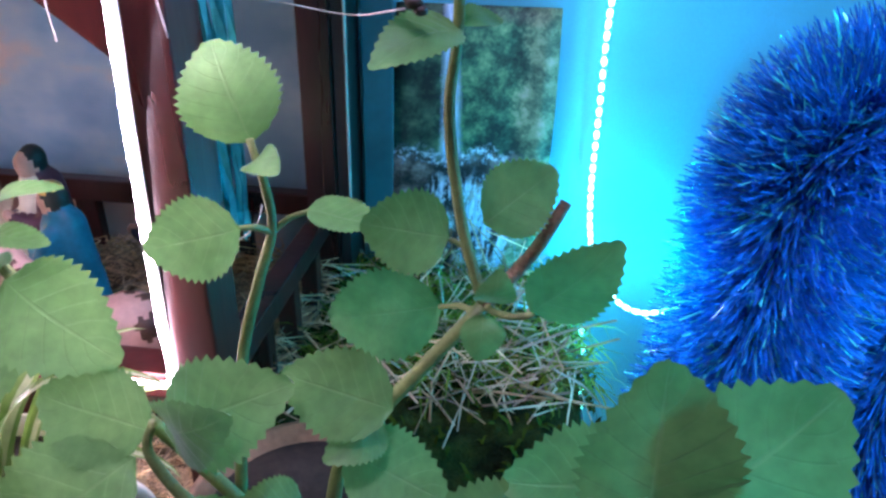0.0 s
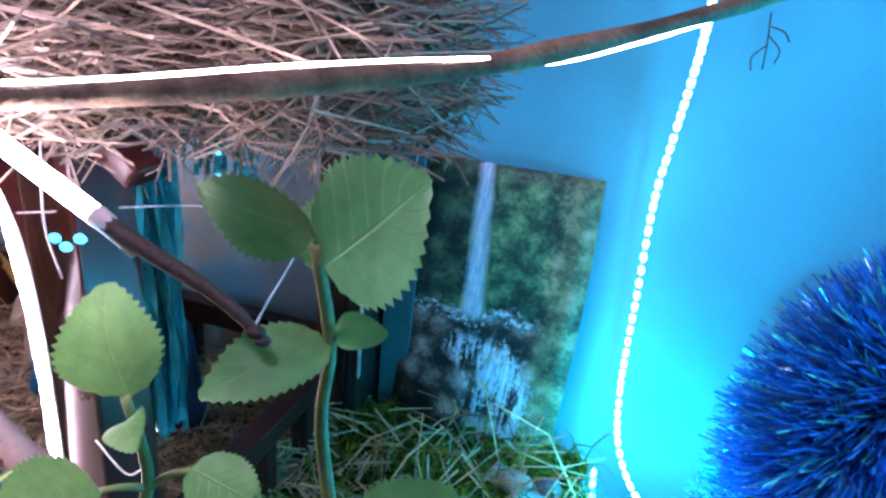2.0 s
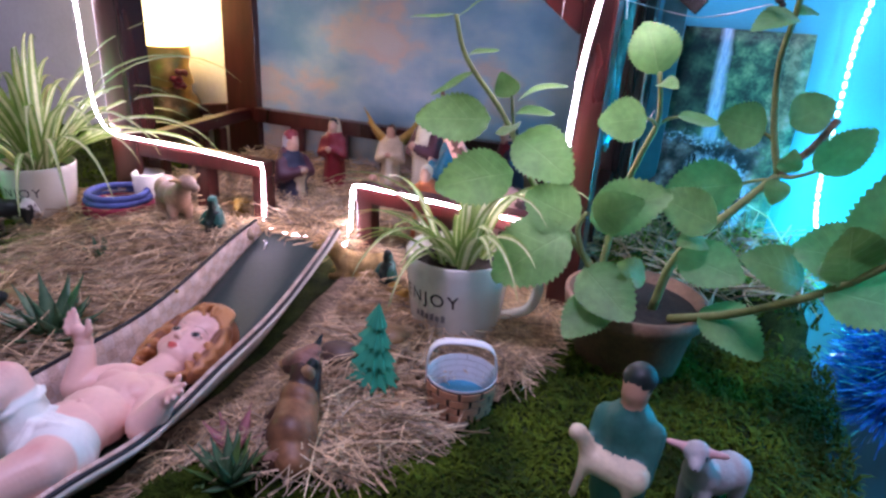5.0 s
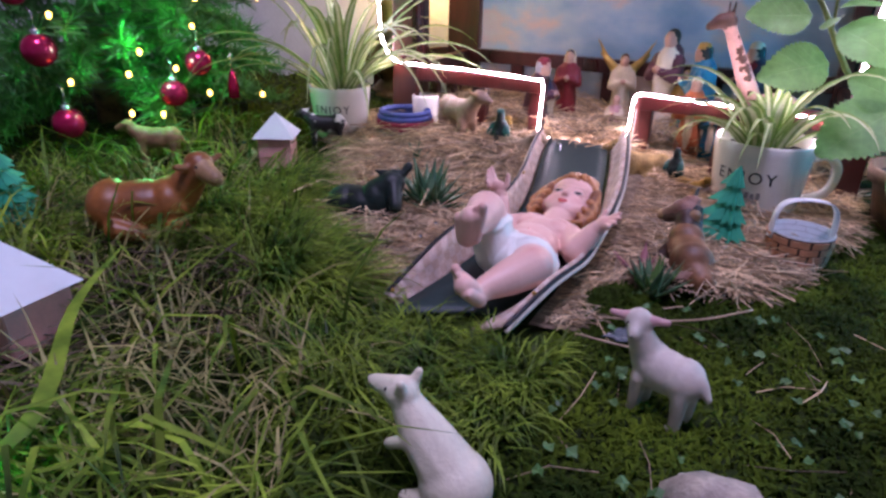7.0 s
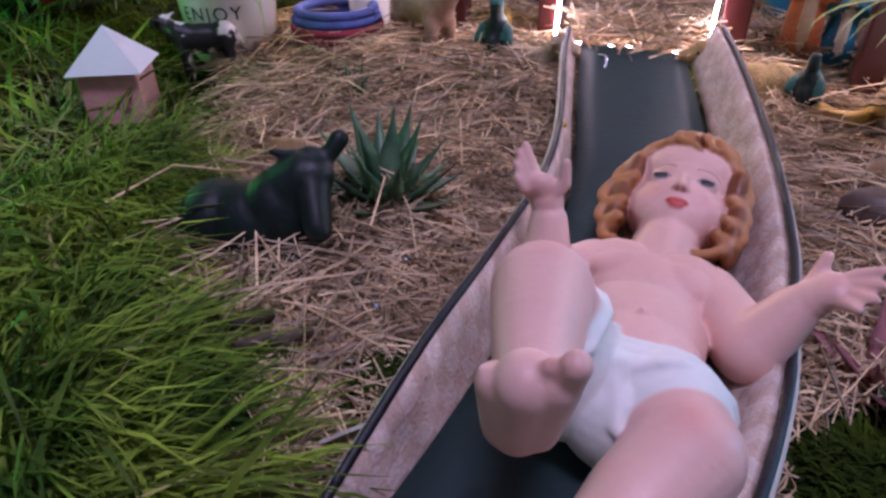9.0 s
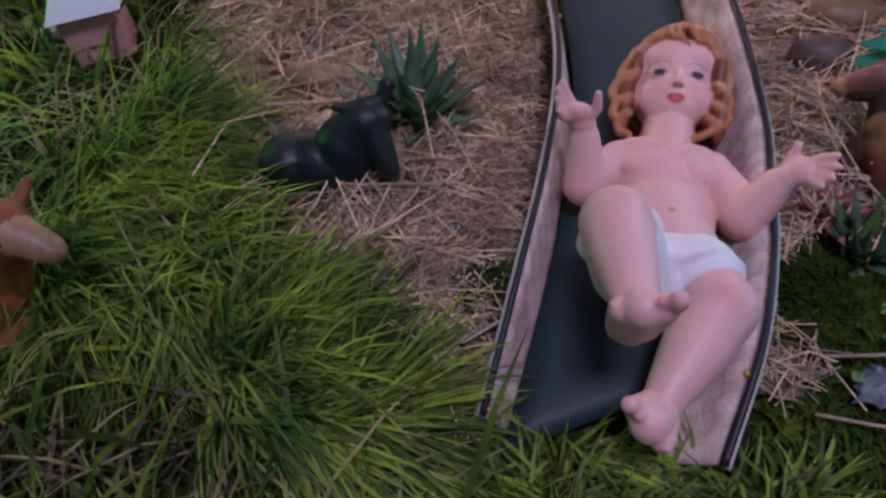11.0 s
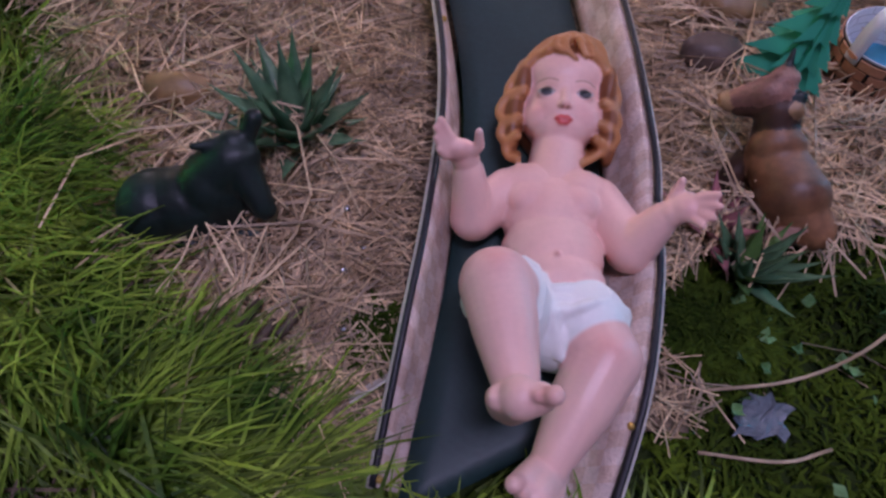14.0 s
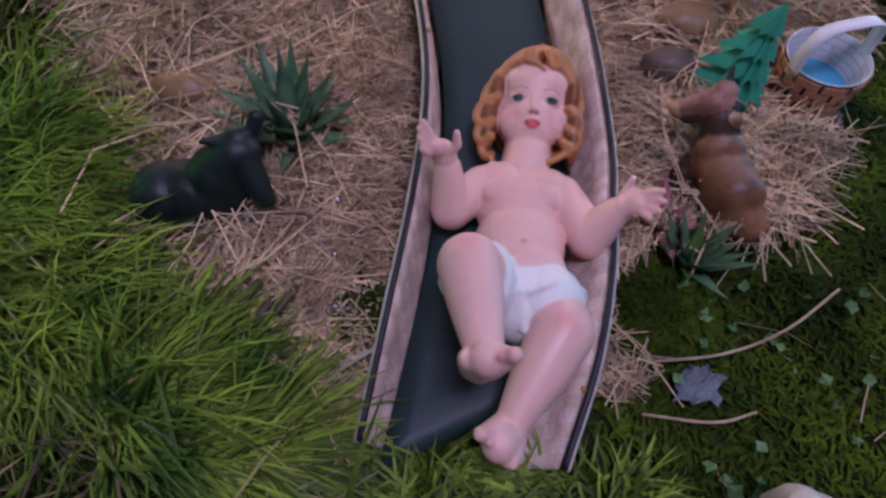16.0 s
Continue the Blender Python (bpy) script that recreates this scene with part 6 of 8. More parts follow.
def quadruped(paint, ear, foot, head_turn=0.0, horns=None, muzzle=None, neck=0.0, tail=True, slim=1.0):
    """A standing four-legged figurine one unit long, facing +x, in rounded masses."""
    p = [("e", (0, 0, 0.52), (0.34, 0.17 * slim, 0.18), paint), ("e", (0.2, 0, 0.54), (0.17, 0.16 * slim, 0.18), paint), ("e", (-0.22, 0, 0.54), (0.17, 0.165 * slim, 0.18), paint)]
    for x in (0.24, -0.26):
        for y in (-0.09, 0.09):
            p.append(("c", (x, y * slim, 0.42), (x + 0.01, y * slim, 0.06), 0.075, 0.042, paint))
            p.append(("e", (x + 0.02, y * slim, 0.03), (0.055, 0.042, 0.035), foot))
    ht = radians(head_turn)
    hx, hy = 0.36 + 0.10 * math.cos(ht), 0.16 * math.sin(ht)
    hz = 0.83 + neck
    p.append(("c", (0.28, 0, 0.6), (hx - 0.06, hy * 0.6, hz - 0.06), 0.135, 0.10, paint))
    f = V(math.cos(ht), math.sin(ht), -0.25)
    s = V(-math.sin(ht), math.cos(ht), 0)
    c = V(hx, hy, hz)
    p.append(("e", tuple(c), (0.115, 0.105, 0.105), paint))
    p.append(("c", tuple(c + f * 0.05), tuple(c + f * 0.16), 0.08, 0.055, paint if muzzle is None else muzzle))
    for sg in (-1, 1):
        p.append(("c", tuple(c + s * sg * 0.09 + V(0, 0, 0.04)), tuple(c + s * sg * 0.20 + V(0, 0, 0.06) - f * 0.02), 0.035, 0.028, ear))
        p.append(("e", tuple(c + f * 0.075 + s * sg * 0.062 + V(0, 0, 0.03)), (0.018, 0.018, 0.018), 3))
        if horns is not None:
            p.append(("c", tuple(c + s * sg * 0.06 + V(0, 0, 0.08)), tuple(c + s * sg * 0.13 + V(0, 0, 0.19)), 0.028, 0.014, horns))
    p.append(("e", tuple(c + f * 0.195 + V(0, 0, 0.01)), (0.022, 0.03, 0.02), 3))
    if tail:
        p.append(("c", (-0.36, 0, 0.6), (-0.44, 0, 0.42), 0.035, 0.022, paint))
    return p


def lying(paint, ear, horns=None, muzzle=None, head_turn=0.0, up=0.0):
    """A lying beast one unit long, legs folded, head raised, facing +x."""
    p = [("e", (0, 0, 0.2), (0.40, 0.2, 0.19), paint), ("e", (-0.24, 0.02, 0.2), (0.2, 0.22, 0.2), paint), ("e", (0.2, 0, 0.22), (0.18, 0.2, 0.19), paint)]
    ht = radians(head_turn)
    c = V(0.42 + 0.04 * math.cos(ht), 0.08 * math.sin(ht), 0.50 + up)
    f, s = V(math.cos(ht), math.sin(ht), -0.3), V(-math.sin(ht), math.cos(ht), 0)
    p.append(("c", (0.26, 0, 0.26), tuple(c - V(0.03, 0, 0.05)), 0.15, 0.11, paint))
    p.append(("e", tuple(c), (0.115, 0.1, 0.105), paint))
    p.append(("c", tuple(c + f * 0.05), tuple(c + f * 0.2), 0.085, 0.06, paint if muzzle is None else muzzle))
    for sg in (-1, 1):
        p.append(("c", tuple(c + s * sg * 0.09), tuple(c + s * sg * 0.2 + V(0, 0, 0.03)), 0.035, 0.026, ear))
        p.append(("e", tuple(c + f * 0.07 + s * sg * 0.065 + V(0, 0, 0.03)), (0.018, 0.018, 0.018), 3))
        if horns is not None:
            p.append(("c", tuple(c + s * sg * 0.05 + V(0, 0, 0.08)), tuple(c + s * sg * 0.12 + V(0, 0, 0.2)), 0.03, 0.013, horns))
        p.append(("c", (0.2, 0.15 * sg, 0.1), (0.42, 0.13 * sg, 0.05), 0.065, 0.05, paint))
        p.append(("c", (-0.2, 0.2 * sg, 0.1), (0.02, 0.22 * sg, 0.05), 0.075, 0.05, paint))
    p.append(("c", (-0.4, 0.05, 0.25), (-0.42, 0.16, 0.06), 0.03, 0.03, paint))
    return p


def lamb(paint, ear, head_turn=0.0, wool=0, seed=1, slim=1.0):
    """A stubby standing lamb one unit long, facing +x, its fleece in small lumps."""
    p = [("e", (0, 0, 0.47), (0.30, 0.19 * slim, 0.19), paint), ("e", (0.16, 0, 0.50), (0.18, 0.18 * slim, 0.19), paint), ("e", (-0.18, 0, 0.47), (0.19, 0.195 * slim, 0.19), paint)]
    ht = radians(head_turn)
    c = V(0.33 + 0.06 * math.cos(ht), 0.10 * math.sin(ht), 0.86)
    f, s = V(math.cos(ht), math.sin(ht), -0.32), V(-math.sin(ht), math.cos(ht), 0)
    p += [("c", (0.2, 0, 0.52), tuple(c - V(0.03, 0, 0.10)), 0.165, 0.115, paint), ("e", tuple(c), (0.125, 0.115, 0.115), paint), ("c", tuple(c + f * 0.04), tuple(c + f * 0.15), 0.088, 0.058, paint)]
    for sg in (-1, 1):
        p += [("c", tuple(c + s * sg * 0.10 + V(0, 0, 0.03)), tuple(c + s * sg * 0.25 - f * 0.03 + V(0, 0, 0.01)), 0.046, 0.034, ear),
              ("e", tuple(c + f * 0.07 + s * sg * 0.075 + V(0, 0, 0.03)), (0.02, 0.02, 0.02), 3)]
        for x in (0.2, -0.22):
            p += [("c", (x, 0.1 * sg * slim, 0.38), (x + 0.03 * (x > 0), 0.1 * sg * slim, 0.05), 0.088, 0.055, paint), ("e", (x + 0.05, 0.1 * sg * slim, 0.035), (0.065, 0.05, 0.035), paint)]
    p += [("e", tuple(c + f * 0.195 + V(0, 0, 0.012)), (0.018, 0.026, 0.016), 3), ("c", (-0.34, 0, 0.52), (-0.43, 0, 0.40), 0.06, 0.038, paint)]
    r = random.Random(seed)
    for i in range(wool):
        a, z, x = r.uniform(0, 6.28), r.uniform(-0.4, 1.0), r.uniform(-0.33, 0.24)
        k = (1 - (x / 0.40) ** 2) ** 0.5
        p.append(("e", (x, 0.168 * slim * k * math.cos(a), 0.48 + 0.168 * k * math.sin(a)), (0.042, 0.04, 0.04), paint))
    return p


def robed(robe, cloak, head, hair, trim, stand=1.0, kneel=False, arms=True, crown=None, veil=None):
    """A robed figurine one unit tall, facing +x."""
    h = 0.62 if kneel else 1.0
    p = [("c", (0, 0, 0.06), (0, 0, 0.45 * h), 0.165, 0.115, robe), ("c", (0, 0, 0.45 * h), (0, 0, 0.72 * h), 0.115, 0.10, robe), ("e", (0.05, 0, 0.03), (0.17, 0.17, 0.035), trim)]
    if kneel:
        p.append(("c", (0.0, 0, 0.1), (-0.2, 0, 0.08), 0.15, 0.10, robe))
    p.append(("c", (-0.07, 0, 0.10), (-0.05, 0, 0.74 * h), 0.15, 0.105, cloak))
    for sg in (-1, 1):
        p.append(("c", (0.0, 0.12 * sg, 0.70 * h), (0.06, 0.155 * sg, 0.52 * h), 0.055, 0.052, cloak))
        if arms:
            p.append(("c", (0.06, 0.155 * sg, 0.52 * h), (0.16, 0.04 * sg, 0.60 * h), 0.048, 0.034, cloak))
    z = 0.87 * h + (0.05 if kneel else 0)
    if arms:
        p.append(("e", (0.18, 0, 0.62 * h), (0.035, 0.035, 0.042), head))
    p.append(("c", (0, 0, 0.74 * h), (0.01, 0, z), 0.045, 0.045, head))
    p.append(("e", (0.022, 0, z), (0.066, 0.06, 0.08), head))
    p.append(("e", (-0.022, 0, z + 0.026), (0.07, 0.07, 0.082), hair))
    if veil is not None:
        p.append(("c", (-0.045, 0, z + 0.03), (-0.07, 0, z - 0.3), 0.08, 0.11, veil))
    if crown is not None:
        p.append(("e", (0.0, 0, z + 0.085), (0.072, 0.072, 0.04), crown))
    p.append(("c", (0.10, 0, 0.12), (0.125, 0, 0.55 * h), 0.05, 0.04, trim))
    return p


ANIM = lambda a, b, c: [a, b, c, EYEDARK]
WHITE4 = [WHITERESIN, PINKEAR, WHITERESIN, EYEDARK]
GREY4 = [GREYRESIN, PINKEAR, GREYRESIN, EYEDARK]
VX = 0.022

# flock on the near moss
figure("lamb_figurine", lamb(0, 1, 112, slim=0.95), [material("lamb_grey_white", (0.66, 0.58, 0.50), 0.5, vary=0.15, scale=30), PINKEAR, WHITERESIN, EYEDARK], g0(1.66, -3.13, -0.01),
       "pale grey lamb figurine with pink ears standing on moss", "lamb", turn=160, size=0.46, stretch=(0.88, 1.0, 1.02), voxel=VX, group="lambs")
sit = [("e", (-0.02, 0, 0.21), (0.22, 0.21, 0.21), 0), ("c", (0.0, 0, 0.25), (0.18, 0, 0.42), 0.19, 0.155, 0), ("c", (0.18, 0, 0.42), (0.32, 0, 0.58), 0.155, 0.105, 0), ("e", (0.38, 0, 0.66), (0.115, 0.10, 0.10), 0),
       ("c", (0.43, 0, 0.66), (0.58, 0, 0.65), 0.082, 0.046, 0), ("e", (0.625, 0, 0.66), (0.018, 0.024, 0.018), 3)]
for sg in (-1, 1):
    sit += [("c", (0.24, 0.09 * sg, 0.44), (0.40, 0.09 * sg, 0.34), 0.05, 0.036, 0), ("c", (0.06, 0.13 * sg, 0.12), (0.24, 0.13 * sg, 0.05), 0.085, 0.05, 0),
            ("c", (0.33, 0.065 * sg, 0.73), (0.315, 0.085 * sg, 0.785), 0.036, 0.028, 0), ("e", (0.43, 0.072 * sg, 0.695), (0.016, 0.016, 0.016), 3)]
figure("white_bear_figurine", sit, WHITE4, g0(1.16, -3.93, -0.01), "small white sitting animal figurine with rounded back", "figurine", turn=172, size=0.56, voxel=0.016)
figure("lamb_figurine", lamb(0, 0, 38, 70, 1), WHITE4, g0(2.64, -2.98, -0.01), "white woolly lamb figurine standing on moss", "lamb", turn=166, size=0.50, voxel=VX, group="lambs")
figure("lamb_figurine", lamb(0, 0, 45, 70, 2), WHITE4, g0(3.09, -2.32, -0.01), "white woolly lamb figurine standing on moss", "lamb", turn=174, size=0.50, voxel=VX, group="lambs")
figure("lamb_figurine", lamb(0, 1, 50), GREY4, g0(3.33, -1.46, -0.01), "grey lamb figurine standing behind the others", "lamb", turn=-140, size=0.44, voxel=VX, group="lambs")
# shepherd with a lamb in front of the chest
sh = [("c", (0.02, -0.07, 0.05), (0, -0.06, 0.42), 0.055, 0.07, 2), ("c", (0.04, 0.07, 0.05), (0, 0.06, 0.42), 0.055, 0.07, 2), ("c", (0, 0, 0.38), (0, 0, 0.72), 0.15, 0.13, 0),
      ("c", (0, -0.13, 0.72), (0.1, -0.14, 0.55), 0.06, 0.05, 0), ("c", (0, 0.13, 0.72), (0.1, 0.14, 0.55), 0.06, 0.05, 0), ("c", (0, 0, 0.75), (0, 0, 0.82), 0.06, 0.06, 1), ("e", (0.01, 0, 0.89), (0.075, 0.07, 0.085), 1), ("e", (-0.02, 0, 0.945), (0.086, 0.086, 0.068), 3),
      ("c", (0.14, -0.12, 0.56), (0.15, 0.12, 0.57), 0.062, 0.068, 4), ("c", (0.15, -0.13, 0.58), (0.17, -0.17, 0.69), 0.042, 0.038, 4), ("e", (0.19, -0.19, 0.70), (0.05, 0.045, 0.04), 4),
      ("c", (0.18, -0.13, 0.55), (0.19, -0.16, 0.38), 0.03, 0.025, 4), ("c", (0.18, 0.1, 0.55), (0.19, 0.12, 0.38), 0.03, 0.025, 4), ("c", (0.03, -0.02, 0.03), (0.13, -0.02, 0.24), 0.08, 0.06, 5)]
figure("shepherd_figurine", sh, [GREENP, material("figure_skin", (0.5, 0.28, 0.18), 0.45, vary=0.15), BROWNRESIN, BLACKRESIN, CREAMRESIN, TANRESIN], g0(2.96, -1.82, -0.01), "shepherd figurine in dark green carrying a cream lamb", "figurine", turn=-105, size=0.86, stretch=(0.9, 0.85, 1), voxel=0.02)

# beasts round the ramp
ox = [("c", (-0.10, -0.03, 0.13), (0.05, 0.01, 0.14), 0.112, 0.112, 0), ("e", (-0.04, -0.02, 0.12), (0.19, 0.13, 0.13), 0), ("e", (-0.13, -0.04, 0.12), (0.13, 0.135, 0.13), 0), ("e", (0.07, 0.02, 0.15), (0.12, 0.125, 0.15), 0),
      ("c", (0.07, 0.03, 0.19), (0.15, 0.06, 0.27), 0.11, 0.085, 0), ("e", (0.165, 0.06, 0.285), (0.08, 0.07, 0.068), 0), ("c", (0.18, 0.04, 0.27), (0.245, -0.045, 0.175), 0.060, 0.044, 0),
      ("e", (0.252, -0.055, 0.165), (0.042, 0.036, 0.032), 0), ("c", (0.13, 0.08, 0.325), (0.045, 0.045, 0.345), 0.030, 0.012, 0), ("c", (0.20, 0.10, 0.32), (0.225, 0.15, 0.375), 0.026, 0.032, 0),
      ("e", (0.16, 0.09, 0.335), (0.045, 0.035, 0.03), 0), ("c", (0.10, -0.07, 0.06), (0.23, -0.08, 0.035), 0.052, 0.036, 0), ("c", (0.13, 0.09, 0.06), (0.25, 0.05, 0.03), 0.05, 0.035, 0),
      ("c", (-0.12, -0.13, 0.07), (0.03, -0.15, 0.035), 0.06, 0.04, 0), ("e", (-0.16, -0.09, 0.10), (0.09, 0.08, 0.10), 0), ("c", (-0.25, -0.03, 0.14), (-0.27, -0.10, 0.05), 0.02, 0.016, 0)]
figure("ox_figurine", ox, [BLACKRESIN], g0(-0.40, -2.14, 0.02), "dark greenish black ox figurine lying on straw", "ox", size=1.0, voxel=0.008, smooth=7)
figure("cow_figurine", lying(0, 0, muzzle=2, head_turn=-45, up=0.0), ANIM(ORANGERESIN, ORANGERESIN, TANRESIN), g0(-1.42, -3.0, 0.05), "chestnut brown cow figurine lying in the grass", "cow", turn=40, size=0.76, stretch=(1.0, 1.1, 1.1), voxel=0.016)
calf = [("c", (-0.025, 0.05, 0.155), (0.03, -0.075, 0.13), 0.098, 0.108, 1), ("c", (-0.025, 0.065, 0.125), (0.045, -0.09, 0.10), 0.088, 0.095, 1), ("e", (0.03, -0.085, 0.12), (0.118, 0.10, 0.12), 1), ("e", (-0.03, 0.06, 0.20), (0.098, 0.065, 0.085), 1), ("c", (0.05, -0.11, 0.09), (0.10, -0.17, 0.07), 0.10, 0.075, 1),
        ("c", (-0.02, 0.07, 0.16), (-0.055, 0.15, 0.29), 0.086, 0.062, 0), ("c", (-0.005, 0.09, 0.17), (-0.02, 0.165, 0.31), 0.06, 0.045, 0),
        ("e", (-0.075, 0.185, 0.325), (0.080, 0.062, 0.060), 4), ("c", (-0.10, 0.185, 0.318), (-0.165, 0.195, 0.282), 0.052, 0.040, 4), ("e", (-0.19, 0.20, 0.266), (0.040, 0.040, 0.034), 2),
        ("c", (-0.10, 0.16, 0.285), (-0.16, 0.17, 0.262), 0.038, 0.028, 0), ("e", (-0.05, 0.21, 0.375), (0.050, 0.042, 0.026), 4),
        ("c", (-0.045, 0.235, 0.375), (-0.035, 0.275, 0.43), 0.020, 0.010, 3), ("e", (-0.005, 0.15, 0.345), (0.028, 0.022, 0.026), 3), ("e", (-0.012, 0.115, 0.315), (0.034, 0.022, 0.034), 2), ("e", (-0.118, 0.15, 0.338), (0.012, 0.012, 0.012), 3),
        ("c", (-0.09, 0.07, 0.13), (-0.15, 0.02, 0.07), 0.050, 0.042, 0), ("c", (-0.15, 0.02, 0.07), (-0.10, -0.07, 0.03), 0.042, 0.034, 0),
        ("c", (-0.04, -0.21, 0.06), (0.07, -0.185, 0.115), 0.020, 0.026, 5), ("c", (0.01, -0.20, 0.05), (-0.07, -0.20, 0.035), 0.04, 0.03, 0)]
figure("calf_figurine", calf, [material("umber_resin", (0.075, 0.030, 0.015), 0.5, vary=0.5, scale=40, bump=0.1), material("fawn_resin", (0.27, 0.125, 0.055), 0.5, vary=0.5, scale=28, bump=0.1, second=(0.12, 0.05, 0.022)), TANRESIN, BLACKRESIN, material("rosy_brown_resin", (0.26, 0.12, 0.085), 0.5, vary=0.4, scale=60, bump=0.3), material("rosy_tail_resin", (0.50, 0.28, 0.21), 0.5, vary=0.3, scale=60)], g0(1.56, -1.90, 0.03), "small dark brown horned calf figurine with a tan muzzle", "calf", size=1.0, voxel=0.0075, smooth=10)
figure("donkey_figurine", quadruped(0, 0, 2, 0, neck=-0.1), ANIM(TANRESIN, TANRESIN, CREAMRESIN), g0(-2.72, -1.85, 0.0), "tan donkey figurine grazing before the tree", "donkey", turn=215, size=0.5, voxel=0.026)
cowbw = quadruped(0, 2, 1, -30, neck=-0.12)
hide = material("spotted_cow_hide", (0.72, 0.70, 0.66), 0.45, vary=0.1, scale=42, second=(0.012, 0.012, 0.014), bump=0.1)
for nd in hide.node_tree.nodes:
    if nd.type == "VALTORGB" and nd.color_ramp.elements[0].position > 0.32:
        nd.color_ramp.elements[0].position, nd.color_ramp.elements[1].position = 0.50, 0.525
figure("spotted_cow_figurine", cowbw, [hide, hide, hide, EYEDARK], g0(-1.72, -0.86, 0.0), "black and white spotted cow figurine beside the mug", "cow", turn=-145, size=0.45, voxel=VX)
lump = [("e", (0, 0, 0.2), (0.3, 0.2, 0.2), 0), ("e", (0.25, 0.02, 0.18), (0.2, 0.16, 0.14), 1), ("e", (-0.2, 0.05, 0.32), (0.13, 0.12, 0.16), 2), ("c", (0.1, 0, 0.2), (0.4, 0.05, 0.1), 0.1, 0.07, 1)]
figure("duck_group_figurine", lump, [TANRESIN, CREAMRESIN, BLACKRESIN], g0(-2.33, -1.25, 0.0), "small dark and tan bird figurine in the grass", "figurine", turn=-20, size=0.33, voxel=0.03)

FSKIN = material("small_figure_skin", (0.55, 0.33, 0.24), 0.45, vary=0.15)
P7 = lambda *c: list(c)
figure("mary_figurine", robed(0, 0, 1, 2, 3, veil=4), P7(MAROON, FSKIN, BLACKRESIN, MAROON, CREAMRESIN), (-0.19, 1.29, 0.14), "woman figurine in a dark red robe and cream veil", "figurine", turn=-80, size=0.76, voxel=0.026, group="nativity figures")
figure("kneeling_king_figurine", robed(0, 1, 2, 3, 4, kneel=True, crown=5, arms=True), P7(NAVY, PURPLE, FSKIN, GREYRESIN, CREAMRESIN, MAROON), (-0.27, 0.72, 0.14), "kneeling king figurine with a red and gold turban", "figurine", turn=-20, size=1.0, voxel=0.026, group="nativity figures")
ang = robed(0, 0, 1, 2, 3)
for sg in (-1, 1):
    ang += [("c", (-0.08, 0.06 * sg, 0.72), (-0.12, 0.26 * sg, 0.92), 0.05, 0.035, 4), ("c", (-0.12, 0.26 * sg, 0.92), (-0.13, 0.40 * sg, 1.16), 0.035, 0.015, 4), ("c", (-0.1, 0.14 * sg, 0.7), (-0.12, 0.33 * sg, 0.95), 0.03, 0.02, 4)]
figure("angel_figurine", ang, P7(CREAMRESIN, FSKIN, BROWNRESIN, WHITERESIN, GOLD), (0.34, 1.46, 0.14), "cream angel figurine with raised gold wings", "figurine", turn=-75, size=0.74, voxel=0.024, group="nativity figures")
figure("kneeling_child_figurine", robed(0, 1, 2, 2, 0, kneel=True), P7(PINKEAR, CREAMRESIN, FSKIN), (0.42, 0.95, 0.14), "small pink kneeling figurine on the straw", "figurine", turn=-90, size=0.55, voxel=0.03, group="nativity figures")
figure("joseph_figurine", robed(0, 1, 2, 3, 4), P7(WHITERESIN, PURPLE, FSKIN, BLACKRESIN, WHITERESIN), (0.80, 1.27, 0.14), "dark-haired man figurine in white and brown robes", "figurine", turn=-115, size=1.03, voxel=0.024, group="nativity figures")
figure("teal_king_figurine", robed(0, 0, 1, 2, 3, crown=3), P7(TEAL, FSKIN, BLACKRESIN, GOLD), (1.14, 0.95, 0.14), "king figurine in a teal cloak and gold crown", "figurine", turn=-175, size=0.93, voxel=0.024, group="nativity figures")
figure("king_figurine", robed(0, 1, 2, 3, 4, crown=4), P7(MAROON, NAVY, FSKIN, BLACKRESIN, WHITERESIN), (1.55, 1.25, 0.14), "king figurine with a white turban", "figurine", turn=-150, size=0.94, voxel=0.026, group="nativity figures")
figure("camel_boy_figurine", robed(0, 0, 1, 2, 2), P7(GOLD, FSKIN, GOLD), (1.0, 1.2, 0.14), "small gold figurine behind the fence", "figurine", turn=-100, size=0.66, voxel=0.03, group="nativity figures")

gir = [("e", (0.1, 0, 0.42), (0.26, 0.14, 0.16), 0), ("c", (-0.05, 0, 0.5), (-0.32, 0, 1.02), 0.075, 0.042, 0), ("e", (-0.36, 0, 1.06), (0.09, 0.055, 0.055), 1), ("c", (-0.38, 0, 1.06), (-0.46, 0, 1.02), 0.045, 0.035, 1)]
for x in (-0.05, 0.25):
    for y in (-0.08, 0.08):
        gir.append(("c", (x, y, 0.35), (x, y, 0.03), 0.05, 0.032, 0))
for sg in (-1, 1):
    gir.append(("c", (-0.33, 0.03 * sg, 1.1), (-0.33, 0.04 * sg, 1.18), 0.014, 0.014, 1))
rg = random.Random(9)
for i in range(110):
    t = rg.random()
    a = rg.uniform(0, 6.28)
    if i < 48:
        c = (-0.05 - 0.27 * t, (0.068 - 0.03 * t) * math.cos(a), 0.5 + 0.52 * t + 0.045 * math.sin(a))
    else:
        c = (0.1 + 0.24 * (2 * t - 1), 0.14 * math.cos(a) * (1 - (2 * t - 1) ** 2) ** 0.5, 0.42 + 0.155 * math.sin(a) * (1 - (2 * t - 1) ** 2) ** 0.5)
    gir.append(("e", c, (0.026, 0.026, 0.026), 1))
figure("giraffe_figurine", gir, [material("giraffe_pink_tan", (0.66, 0.36, 0.30), 0.5, vary=0.2), BROWNRESIN], (1.69, 0.32, 0.10), "pinkish tan giraffe figurine with brown spots", "giraffe", turn=30, size=1.12, voxel=0.02)

